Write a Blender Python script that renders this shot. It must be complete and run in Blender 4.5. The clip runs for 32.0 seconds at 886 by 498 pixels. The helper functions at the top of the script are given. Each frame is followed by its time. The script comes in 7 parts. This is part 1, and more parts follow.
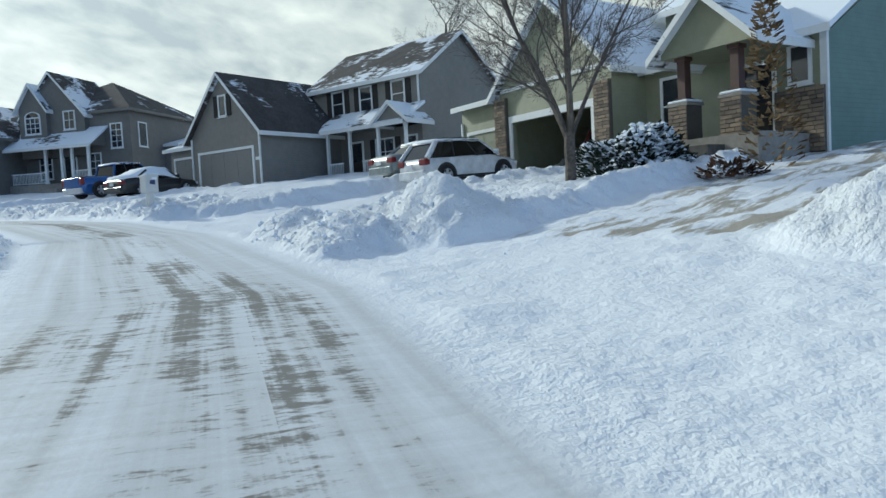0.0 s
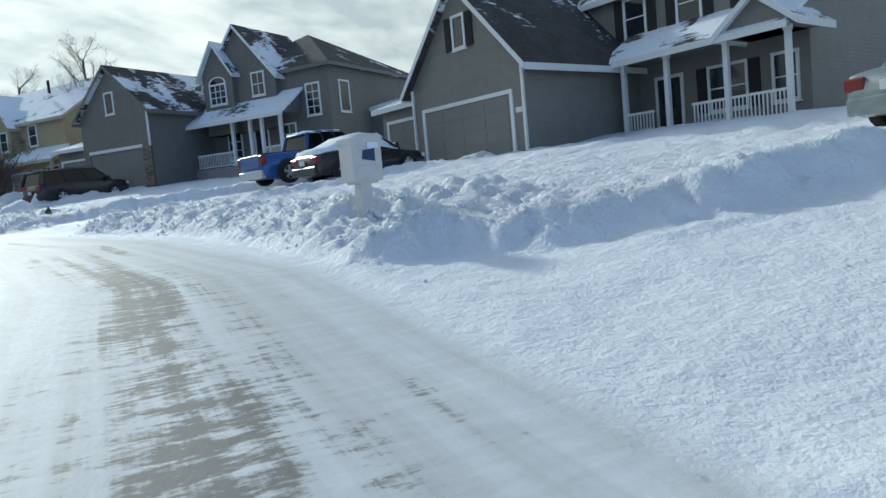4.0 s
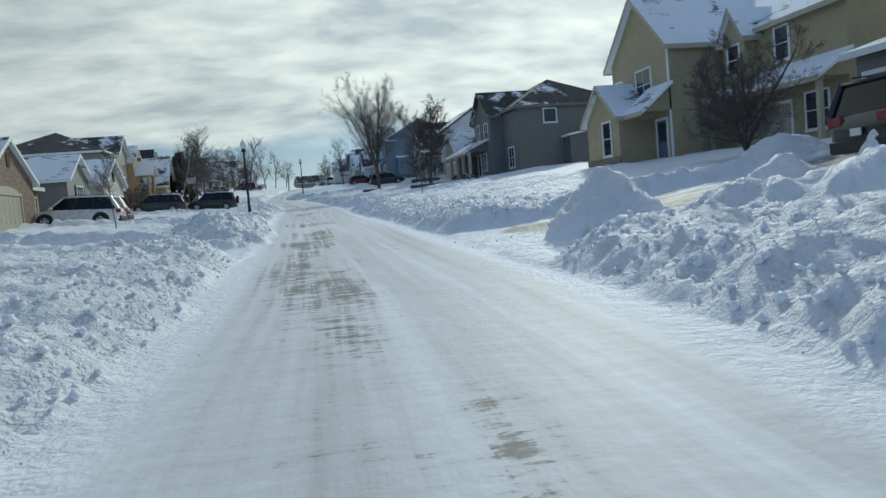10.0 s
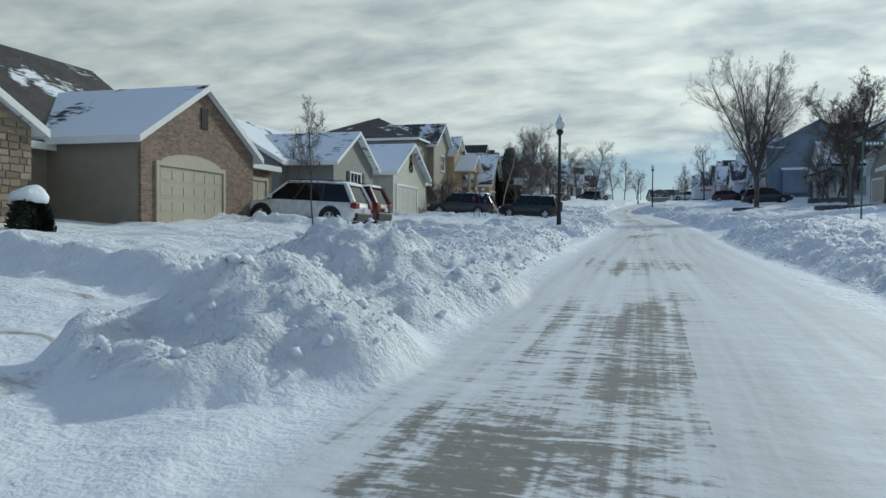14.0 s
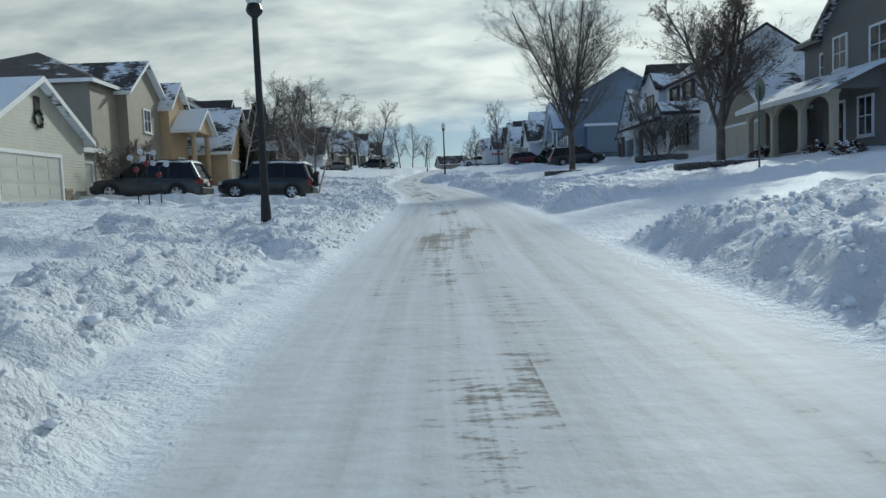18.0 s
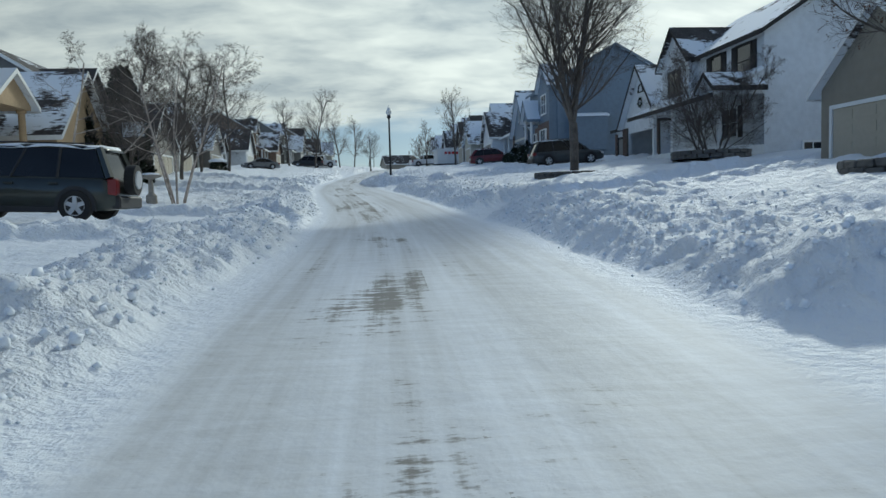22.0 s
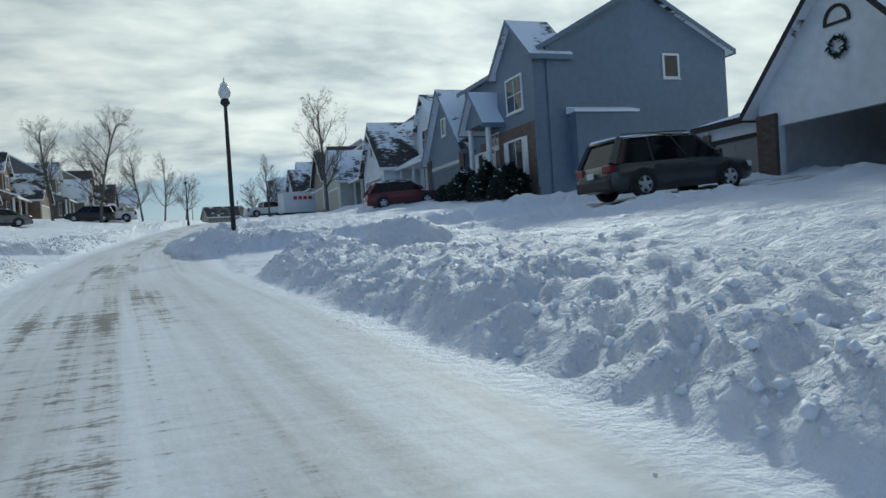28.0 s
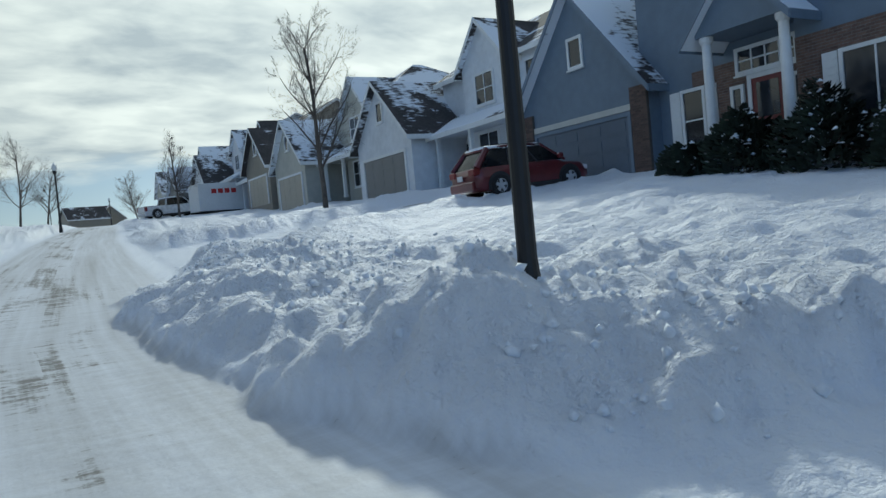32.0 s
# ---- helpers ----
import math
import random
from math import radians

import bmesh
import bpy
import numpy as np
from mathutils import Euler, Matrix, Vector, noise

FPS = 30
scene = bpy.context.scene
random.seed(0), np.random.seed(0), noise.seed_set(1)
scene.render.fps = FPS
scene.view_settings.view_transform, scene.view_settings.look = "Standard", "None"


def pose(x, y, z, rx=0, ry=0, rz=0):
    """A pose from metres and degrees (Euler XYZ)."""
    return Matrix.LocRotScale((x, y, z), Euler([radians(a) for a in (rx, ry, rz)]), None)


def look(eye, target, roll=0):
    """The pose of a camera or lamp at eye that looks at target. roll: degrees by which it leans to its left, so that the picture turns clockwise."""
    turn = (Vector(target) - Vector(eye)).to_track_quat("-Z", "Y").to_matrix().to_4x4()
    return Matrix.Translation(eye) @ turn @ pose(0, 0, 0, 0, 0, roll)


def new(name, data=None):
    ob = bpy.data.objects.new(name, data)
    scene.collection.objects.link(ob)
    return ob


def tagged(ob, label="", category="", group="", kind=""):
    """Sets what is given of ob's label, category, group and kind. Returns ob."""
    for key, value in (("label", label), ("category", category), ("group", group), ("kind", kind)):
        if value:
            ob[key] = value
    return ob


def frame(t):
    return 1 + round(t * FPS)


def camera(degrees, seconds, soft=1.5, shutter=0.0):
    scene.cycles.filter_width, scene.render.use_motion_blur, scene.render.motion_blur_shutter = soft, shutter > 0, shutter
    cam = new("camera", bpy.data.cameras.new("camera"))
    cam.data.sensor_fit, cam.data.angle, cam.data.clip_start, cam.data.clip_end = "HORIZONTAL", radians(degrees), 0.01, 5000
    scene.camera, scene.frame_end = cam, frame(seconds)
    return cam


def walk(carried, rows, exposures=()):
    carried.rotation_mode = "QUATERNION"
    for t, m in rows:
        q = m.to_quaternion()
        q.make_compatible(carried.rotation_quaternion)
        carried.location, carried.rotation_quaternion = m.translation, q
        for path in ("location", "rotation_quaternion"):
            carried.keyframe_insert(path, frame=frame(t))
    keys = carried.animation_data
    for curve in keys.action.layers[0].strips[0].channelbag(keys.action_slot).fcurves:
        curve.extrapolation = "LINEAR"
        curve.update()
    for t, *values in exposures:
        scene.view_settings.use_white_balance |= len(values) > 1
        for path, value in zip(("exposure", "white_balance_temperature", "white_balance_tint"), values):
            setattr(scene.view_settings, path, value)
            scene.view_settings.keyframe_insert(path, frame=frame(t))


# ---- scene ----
cam = camera(63.3, 32.0)
PATH = [
    (0, (-0.444, 0.218, 1.143), (1.5, 0.675, 1.035), -3.1),
    (0.5, (1.348, 1.24, 1.261), (3.296, 1.684, 1.166), -3.6),
    (1, (3.089, 2.288, 1.38), (5.033, 2.751, 1.291), -3.9),
    (1.5, (4.788, 3.4, 1.503), (6.722, 3.904, 1.413), -4.0),
    (2, (6.443, 4.571, 1.608), (8.362, 5.126, 1.509), -4.2),
    (2.5, (8.08, 5.846, 1.723), (9.976, 6.471, 1.603), -4.3),
    (4.5, (14.42, 11.201, 2.177), (16.095, 12.282, 2.016), -5.5),
    (5, (15.782, 12.797, 2.353), (17.37, 14.003, 2.197), -5.6),
    (5.5, (16.955, 14.555, 2.504), (18.437, 15.89, 2.361), -5.6),
    (6, (18.061, 16.335, 2.613), (19.428, 17.789, 2.484), -5.5),
    (6.5, (19.167, 18.174, 2.704), (20.421, 19.728, 2.583), -5.3),
    (7, (20.213, 20.154, 2.801), (21.347, 21.796, 2.681), -5.0),
    (7.5, (21.178, 22.304, 2.882), (22.18, 24.031, 2.761), -4.5),
    (8, (22.022, 24.512, 2.957), (22.901, 26.304, 2.835), -4.0),
    (8.5, (22.699, 26.73, 3.029), (23.469, 28.571, 2.9), -4.0),
    (9, (23.32, 28.931, 3.082), (23.993, 30.81, 2.949), -4.2),
    (9.5, (23.826, 31.231, 3.13), (24.393, 33.144, 2.996), -4.5),
    (10, (24.195, 33.705, 3.116), (24.616, 35.655, 2.989), -4.9),
    (10.5, (24.469, 36.134, 3.131), (24.712, 38.116, 3.013), -4.9),
    (11, (24.666, 38.437, 3.165), (24.711, 40.434, 3.06), -4.3),
    (11.5, (24.813, 40.733, 3.205), (24.678, 42.726, 3.105), -3.4),
    (12, (24.912, 42.968, 3.235), (24.616, 44.944, 3.143), -2.3),
    (12.5, (25.016, 45.236, 3.264), (24.591, 47.189, 3.183), -1.1),
    (13, (25.177, 47.497, 3.293), (24.674, 49.432, 3.226), -0.1),
    (13.5, (25.286, 49.733, 3.318), (24.747, 51.658, 3.261), 0.5),
    (15.5, (25.269, 59.073, 3.713), (25.014, 61.056, 3.653), -0.7),
    (16, (25.258, 61.417, 3.779), (25.105, 63.41, 3.708), -1.0),
    (16.5, (25.269, 63.794, 3.836), (25.196, 65.79, 3.749), -1.2),
    (17, (25.247, 66.19, 3.887), (25.226, 68.187, 3.781), -1.5),
    (17.5, (25.201, 68.454, 3.918), (25.215, 70.45, 3.795), -1.9),
    (18, (25.167, 70.649, 4.0), (25.212, 72.644, 3.857), -2.3),
    (18.5, (25.143, 72.724, 4.066), (25.216, 74.716, 3.906), -2.7),
    (19, (25.13, 74.802, 4.119), (25.229, 76.792, 3.944), -2.9),
    (19.5, (25.155, 76.965, 4.183), (25.278, 78.953, 4.002), -3.1),
    (20, (25.242, 79.082, 4.206), (25.387, 81.068, 4.027), -3.0),
    (20.5, (25.319, 81.132, 4.284), (25.48, 83.117, 4.103), -2.7),
    (21, (25.419, 83.153, 4.356), (25.589, 85.138, 4.178), -2.4),
    (21.5, (25.543, 85.266, 4.434), (25.724, 87.251, 4.266), -2.1),
    (22, (25.705, 87.467, 4.518), (25.9, 89.452, 4.373), -1.7),
    (22.5, (25.861, 89.685, 4.609), (26.08, 91.67, 4.499), -1.3),
    (23, (25.953, 91.923, 4.708), (26.19, 93.907, 4.627), -0.9),
    (23.5, (26.068, 94.257, 4.782), (26.324, 96.24, 4.719), -0.7),
    (24, (26.21, 96.783, 4.892), (26.488, 98.763, 4.836), -0.8),
    (24.5, (26.314, 99.369, 4.952), (26.621, 101.344, 4.899), -0.9),
    (26.5, (26.294, 109.734, 5.12), (26.751, 111.68, 5.075), -2.1),
    (27, (26.202, 112.407, 5.2), (26.708, 114.341, 5.165), -2.4),
    (27.5, (26.026, 115.13, 5.351), (26.601, 117.045, 5.326), -3.1),
    (28, (25.826, 117.862, 5.54), (26.49, 119.749, 5.513), -3.7),
    (28.5, (25.57, 120.635, 5.73), (26.316, 122.49, 5.686), -4.5),
    (29, (25.311, 123.358, 5.873), (26.123, 125.184, 5.806), -5.1),
    (29.5, (25.019, 126.012, 5.979), (25.888, 127.812, 5.908), -5.4),
    (30, (24.724, 128.639, 6.078), (25.649, 130.411, 6.018), -5.4),
    (30.5, (24.444, 131.3, 6.207), (25.427, 133.041, 6.159), -5.3),
    (31, (24.217, 134.012, 6.344), (25.229, 135.736, 6.304), -5.1),
    (31.5, (24.013, 136.786, 6.554), (25.025, 138.51, 6.506), -5.2),
    (32, (23.85, 139.596, 6.833), (24.833, 141.336, 6.763), -5.4),
]
walk(cam, [(t, look(eye, target, roll)) for t, eye, target, roll in PATH], [(0.0, -0.22, 5800, -3), (4.5, -0.30, 5800, -3), (7.0, -0.50, 5800, -3), (20.0, -0.55, 5800, -3), (27.0, -0.55, 5780, -3), (32.0, -0.52, 5780, -3)])


# ---------------- light ----------------
world = bpy.data.worlds.new("winter_sky")
scene.world = world
world.use_nodes = True
SUN_ELEV, SUN_AZ = 27.0, 26.5      # degrees; azimuth from +y towards +x


def build_world():
    nt = world.node_tree
    nt.nodes.clear()
    out = nt.nodes.new("ShaderNodeOutputWorld")
    bg = nt.nodes.new("ShaderNodeBackground")
    sky = nt.nodes.new("ShaderNodeTexSky")
    sky.sky_type = "NISHITA"
    sky.sun_disc = False
    sky.sun_elevation = radians(SUN_ELEV)
    sky.sun_rotation = radians(SUN_AZ)
    sky.altitude = 300
    hs = nt.nodes.new("ShaderNodeHueSaturation")
    hs.inputs["Saturation"].default_value = 0.55
    hs.inputs["Value"].default_value = SKY_BLUE
    nt.links.new(sky.outputs["Color"], hs.inputs["Color"])
    # cloud deck: the direction projected onto a flat layer overhead
    tc = nt.nodes.new("ShaderNodeTexCoord")
    sep = nt.nodes.new("ShaderNodeSeparateXYZ")
    nt.links.new(tc.outputs["Generated"], sep.inputs[0])

    def mth(op, a, b=None):
        n = nt.nodes.new("ShaderNodeMath")
        n.operation = op
        for k, v in enumerate((a, b)):
            if v is None:
                continue
            if isinstance(v, (int, float)):
                n.inputs[k].default_value = v
            else:
                nt.links.new(v, n.inputs[k])
        return n.outputs[0]

    zz = mth("MAXIMUM", sep.outputs["Z"], 0.0)
    den = mth("ADD", zz, 0.22)
    comb = nt.nodes.new("ShaderNodeCombineXYZ")
    nt.links.new(mth("DIVIDE", sep.outputs["X"], den), comb.inputs[0])
    nt.links.new(mth("DIVIDE", sep.outputs["Y"], den), comb.inputs[1])

    def noise_tex(scale, detail, rough, dist=0.0, stretch=(1, 1, 1), rot=0.0):
        mp = nt.nodes.new("ShaderNodeMapping")
        mp.inputs["Scale"].default_value = stretch
        mp.inputs["Rotation"].default_value = (0, 0, radians(rot))
        nt.links.new(comb.outputs[0], mp.inputs[0])
        n = nt.nodes.new("ShaderNodeTexNoise")
        n.inputs["Scale"].default_value = scale
        n.inputs["Detail"].default_value = detail
        n.inputs["Roughness"].default_value = rough
        n.inputs["Distortion"].default_value = dist
        nt.links.new(mp.outputs[0], n.inputs["Vector"])
        return n.outputs["Fac"]

    big = noise_tex(0.35, 3, 0.5, 0.2)
    mid = noise_tex(1.7, 6, 0.55, 0.25, (1.0, 1.6, 1), 8)
    fine = noise_tex(5.5, 5, 0.52, 0.3, (1.0, 1.5, 1), 5)
    mix = mth("ADD", mth("MULTIPLY", mid, 0.48), mth("ADD", mth("MULTIPLY", big, 0.20), mth("MULTIPLY", fine, 0.32)))
    # brightness of the cloud bellies
    ramp = nt.nodes.new("ShaderNodeValToRGB")
    ramp.color_ramp.elements[0].position = 0.39
    ramp.color_ramp.elements[0].color = (0.52, 0.54, 0.55, 1)
    ramp.color_ramp.elements[1].position = 0.61
    ramp.color_ramp.elements[1].color = (1.0, 0.965, 0.88, 1)
    nt.links.new(mix, ramp.inputs["Fac"])
    # brighter towards the sun
    sdir = Vector((math.sin(radians(SUN_AZ)) * math.cos(radians(SUN_ELEV)), math.cos(radians(SUN_AZ)) * math.cos(radians(SUN_ELEV)), math.sin(radians(SUN_ELEV))))
    dot = nt.nodes.new("ShaderNodeVectorMath")
    dot.operation = "DOT_PRODUCT"
    nt.links.new(tc.outputs["Generated"], dot.inputs[0])
    dot.inputs[1].default_value = sdir
    glow = mth("POWER", mth("MAXIMUM", dot.outputs["Value"], 0.0), 3.5)
    gain = mth("ADD", 0.92, mth("MULTIPLY", glow, 0.60))
    warm = nt.nodes.new("ShaderNodeVectorMath")
    warm.operation = "SCALE"
    nt.links.new(ramp.outputs["Color"], warm.inputs[0])
    nt.links.new(gain, warm.inputs["Scale"])
    # the deck opens in a low band just over the horizon
    band = nt.nodes.new("ShaderNodeMapRange")
    band.interpolation_type = "SMOOTHSTEP"
    band.inputs["From Min"].default_value = 0.085
    band.inputs["From Max"].default_value = 0.125
    nt.links.new(mth("ADD", zz, mth("MULTIPLY", mth("SUBTRACT", mid, 0.5), 0.09)), band.inputs["Value"])
    low = nt.nodes.new("ShaderNodeMapRange")
    low.interpolation_type = "SMOOTHSTEP"
    low.inputs["From Min"].default_value = 0.050
    low.inputs["From Max"].default_value = 0.022
    nt.links.new(mth("ADD", zz, mth("MULTIPLY", mth("SUBTRACT", fine, 0.5), 0.03)), low.inputs["Value"])
    cover = mth("MAXIMUM", band.outputs[0], mth("MULTIPLY", low.outputs[0], 0.72))
    # blue gaps open overhead
    gap = nt.nodes.new("ShaderNodeMapRange")
    gap.interpolation_type = "SMOOTHSTEP"
    gap.inputs["From Min"].default_value = 0.42
    gap.inputs["From Max"].default_value = 0.70
    gap.inputs["To Min"].default_value = 1.0
    gap.inputs["To Max"].default_value = 0.38
    nt.links.new(zz, gap.inputs["Value"])
    # and the sky away from the sun is clear
    back = nt.nodes.new("ShaderNodeMapRange")
    back.interpolation_type = "SMOOTHSTEP"
    back.inputs["From Min"].default_value = -0.65
    back.inputs["From Max"].default_value = -0.25
    back.inputs["To Min"].default_value = 0.15
    flat = nt.nodes.new("ShaderNodeVectorMath")
    flat.operation = "DOT_PRODUCT"
    flat.inputs[1].default_value = (math.sin(radians(SUN_AZ + 20)), math.cos(radians(SUN_AZ + 20)), 0)
    nt.links.new(tc.outputs["Generated"], flat.inputs[0])
    nt.links.new(flat.outputs["Value"], back.inputs["Value"])
    clear_up = mth("MULTIPLY", gap.outputs[0], back.outputs[0])
    cover = mth("MULTIPLY", cover, clear_up)
    mx = nt.nodes.new("ShaderNodeMix")
    mx.data_type = "RGBA"
    nt.links.new(cover, mx.inputs["Factor"])
    tone = nt.nodes.new("ShaderNodeMix")
    tone.data_type = "RGBA"
    tone.inputs["A"].default_value = (1.27, 1.9, 3.15, 1)
    tone.inputs["B"].default_value = (0.80, 0.95, 1.16, 1)
    nt.links.new(clear_up, tone.inputs["Factor"])
    tint = nt.nodes.new("ShaderNodeVectorMath")
    tint.operation = "MULTIPLY"
    nt.links.new(tone.outputs["Result"], tint.inputs[1])
    nt.links.new(hs.outputs["Color"], tint.inputs[0])
    nt.links.new(tint.outputs[0], mx.inputs["A"])
    sc = nt.nodes.new("ShaderNodeVectorMath")
    sc.operation = "SCALE"
    sc.inputs["Scale"].default_value = CLOUD
    nt.links.new(warm.outputs[0], sc.inputs[0])
    nt.links.new(sc.outputs[0], mx.inputs["B"])
    nt.links.new(mx.outputs["Result"], bg.inputs["Color"])
    bg.inputs["Strength"].default_value = 0.112
    nt.links.new(bg.outputs[0], out.inputs[0])


SKY_BLUE, CLOUD = 0.60, 9.2
build_world()
sun_data = bpy.data.lights.new("sun", "SUN")
sun_data.energy = 2.8
sun_data.angle = radians(3.5)
sun_data.color = (1.0, 0.93, 0.82)
sun = new("sun", sun_data)
sun.matrix_world = look((0, 0, 60), (60 * -math.sin(radians(SUN_AZ)), 60 * -math.cos(radians(SUN_AZ)), 60 - 60 * math.tan(radians(SUN_ELEV))))


# ---------------- materials ----------------
def material(name, color, rough=0.7, metal=0.0, noise_scale=6.0, vary=0.12, bump=0.0, bump_scale=40.0, spec=0.5, second=None, coat=0.0):
    m = bpy.data.materials.new(name)
    m.use_nodes = True
    nt = m.node_tree
    b = nt.nodes["Principled BSDF"]
    b.inputs["Roughness"].default_value = rough
    b.inputs["Metallic"].default_value = metal
    b.inputs["Specular IOR Level"].default_value = spec
    b.inputs["Coat Weight"].default_value = coat
    tc = nt.nodes.new("ShaderNodeTexCoord")
    n1 = nt.nodes.new("ShaderNodeTexNoise")
    n1.inputs["Scale"].default_value = noise_scale
    n1.inputs["Detail"].default_value = 6
    nt.links.new(tc.outputs["Object"], n1.inputs["Vector"])
    n2 = nt.nodes.new("ShaderNodeTexNoise")
    n2.inputs["Scale"].default_value = noise_scale * 0.13
    n2.inputs["Detail"].default_value = 3
    nt.links.new(tc.outputs["Object"], n2.inputs["Vector"])
    add = nt.nodes.new("ShaderNodeMath")
    add.operation = "ADD"
    nt.links.new(n1.outputs["Fac"], add.inputs[0])
    nt.links.new(n2.outputs["Fac"], add.inputs[1])
    ramp = nt.nodes.new("ShaderNodeValToRGB")
    c = second or color
    ramp.color_ramp.elements[0].position = 0.7
    ramp.color_ramp.elements[0].color = (*[max(v * (1 - vary), 0) for v in color], 1)
    ramp.color_ramp.elements[1].position = 1.3
    ramp.color_ramp.elements[1].color = (*[min(v * (1 + vary), 1) for v in c], 1)
    half = nt.nodes.new("ShaderNodeMath")
    half.operation = "MULTIPLY"
    half.inputs[1].default_value = 0.5
    nt.links.new(add.outputs[0], half.inputs[0])
    ramp.color_ramp.elements[0].position = 0.36
    ramp.color_ramp.elements[1].position = 0.64
    nt.links.new(half.outputs[0], ramp.inputs["Fac"])
    nt.links.new(ramp.outputs["Color"], b.inputs["Base Color"])
    if bump:
        n3 = nt.nodes.new("ShaderNodeTexNoise")
        n3.inputs["Scale"].default_value = bump_scale
        n3.inputs["Detail"].default_value = 5
        nt.links.new(tc.outputs["Object"], n3.inputs["Vector"])
        bp = nt.nodes.new("ShaderNodeBump")
        bp.inputs["Strength"].default_value = bump
        bp.inputs["Distance"].default_value = 0.03
        nt.links.new(n3.outputs["Fac"], bp.inputs["Height"])
        nt.links.new(bp.outputs[0], b.inputs["Normal"])
    return m


def siding(name, color, pitch=0.13):
    """Painted lap siding: courses along z as fine relief."""
    m = material(name, color, 0.62, noise_scale=3.0, vary=0.10)
    nt = m.node_tree
    b = nt.nodes["Principled BSDF"]
    tc = nt.nodes.new("ShaderNodeTexCoord")
    sep = nt.nodes.new("ShaderNodeSeparateXYZ")
    nt.links.new(tc.outputs["Object"], sep.inputs[0])
    dv = nt.nodes.new("ShaderNodeMath")
    dv.operation = "DIVIDE"
    dv.inputs[1].default_value = pitch
    nt.links.new(sep.outputs["Z"], dv.inputs[0])
    fr = nt.nodes.new("ShaderNodeMath")
    fr.operation = "FRACT"
    nt.links.new(dv.outputs[0], fr.inputs[0])
    inv = nt.nodes.new("ShaderNodeMath")
    inv.operation = "SUBTRACT"
    inv.inputs[0].default_value = 1.0
    nt.links.new(fr.outputs[0], inv.inputs[1])
    bp = nt.nodes.new("ShaderNodeBump")
    bp.inputs["Strength"].default_value = 0.8
    bp.inputs["Distance"].default_value = 0.02
    nt.links.new(inv.outputs[0], bp.inputs["Height"])
    nt.links.new(bp.outputs[0], b.inputs["Normal"])
    return m


def masonry(name, a, c, mortar, scale=1.0, stone=False):
    """Brick or ledge stone veneer."""
    m = material(name, a, 0.85)
    nt = m.node_tree
    b = nt.nodes["Principled BSDF"]
    tc = nt.nodes.new("ShaderNodeTexCoord")
    sep = nt.nodes.new("ShaderNodeSeparateXYZ")
    nt.links.new(tc.outputs["Object"], sep.inputs[0])
    ad = nt.nodes.new("ShaderNodeMath")
    ad.operation = "ADD"
    nt.links.new(sep.outputs["X"], ad.inputs[0])
    nt.links.new(sep.outputs["Y"], ad.inputs[1])
    cb = nt.nodes.new("ShaderNodeCombineXYZ")
    nt.links.new(ad.outputs[0], cb.inputs[0])
    nt.links.new(sep.outputs["Z"], cb.inputs[1])
    br = nt.nodes.new("ShaderNodeTexBrick")
    br.inputs["Scale"].default_value = 1.0
    br.inputs["Brick Width"].default_value = (0.42 if stone else 0.215) * scale
    br.inputs["Row Height"].default_value = (0.13 if stone else 0.075) * scale
    br.inputs["Mortar Size"].default_value = 0.012 if stone else 0.007
    br.inputs["Color1"].default_value = (*a, 1)
    br.inputs["Color2"].default_value = (*c, 1)
    br.inputs["Mortar"].default_value = (*mortar, 1)
    if stone:
        br.offset_frequency = 3
        br.squash = 0.6
        br.squash_frequency = 2
    nt.links.new(cb.outputs[0], br.inputs["Vector"])
    nz = nt.nodes.new("ShaderNodeTexNoise")
    nz.inputs["Scale"].default_value = 5.0
    nz.inputs["Detail"].default_value = 4
    nt.links.new(tc.outputs["Object"], nz.inputs["Vector"])
    mx = nt.nodes.new("ShaderNodeMix")
    mx.data_type = "RGBA"
    mx.blend_type = "OVERLAY"
    mx.inputs["Factor"].default_value = 0.55
    nt.links.new(br.outputs["Color"], mx.inputs["A"])
    nt.links.new(nz.outputs["Fac"], mx.inputs["B"])
    nt.links.new(mx.outputs["Result"], b.inputs["Base Color"])
    bp = nt.nodes.new("ShaderNodeBump")
    bp.invert = True
    bp.inputs["Strength"].default_value = 0.9
    bp.inputs["Distance"].default_value = 0.015
    nt.links.new(br.outputs["Fac"], bp.inputs["Height"])
    nt.links.new(bp.outputs[0], b.inputs["Normal"])
    return m


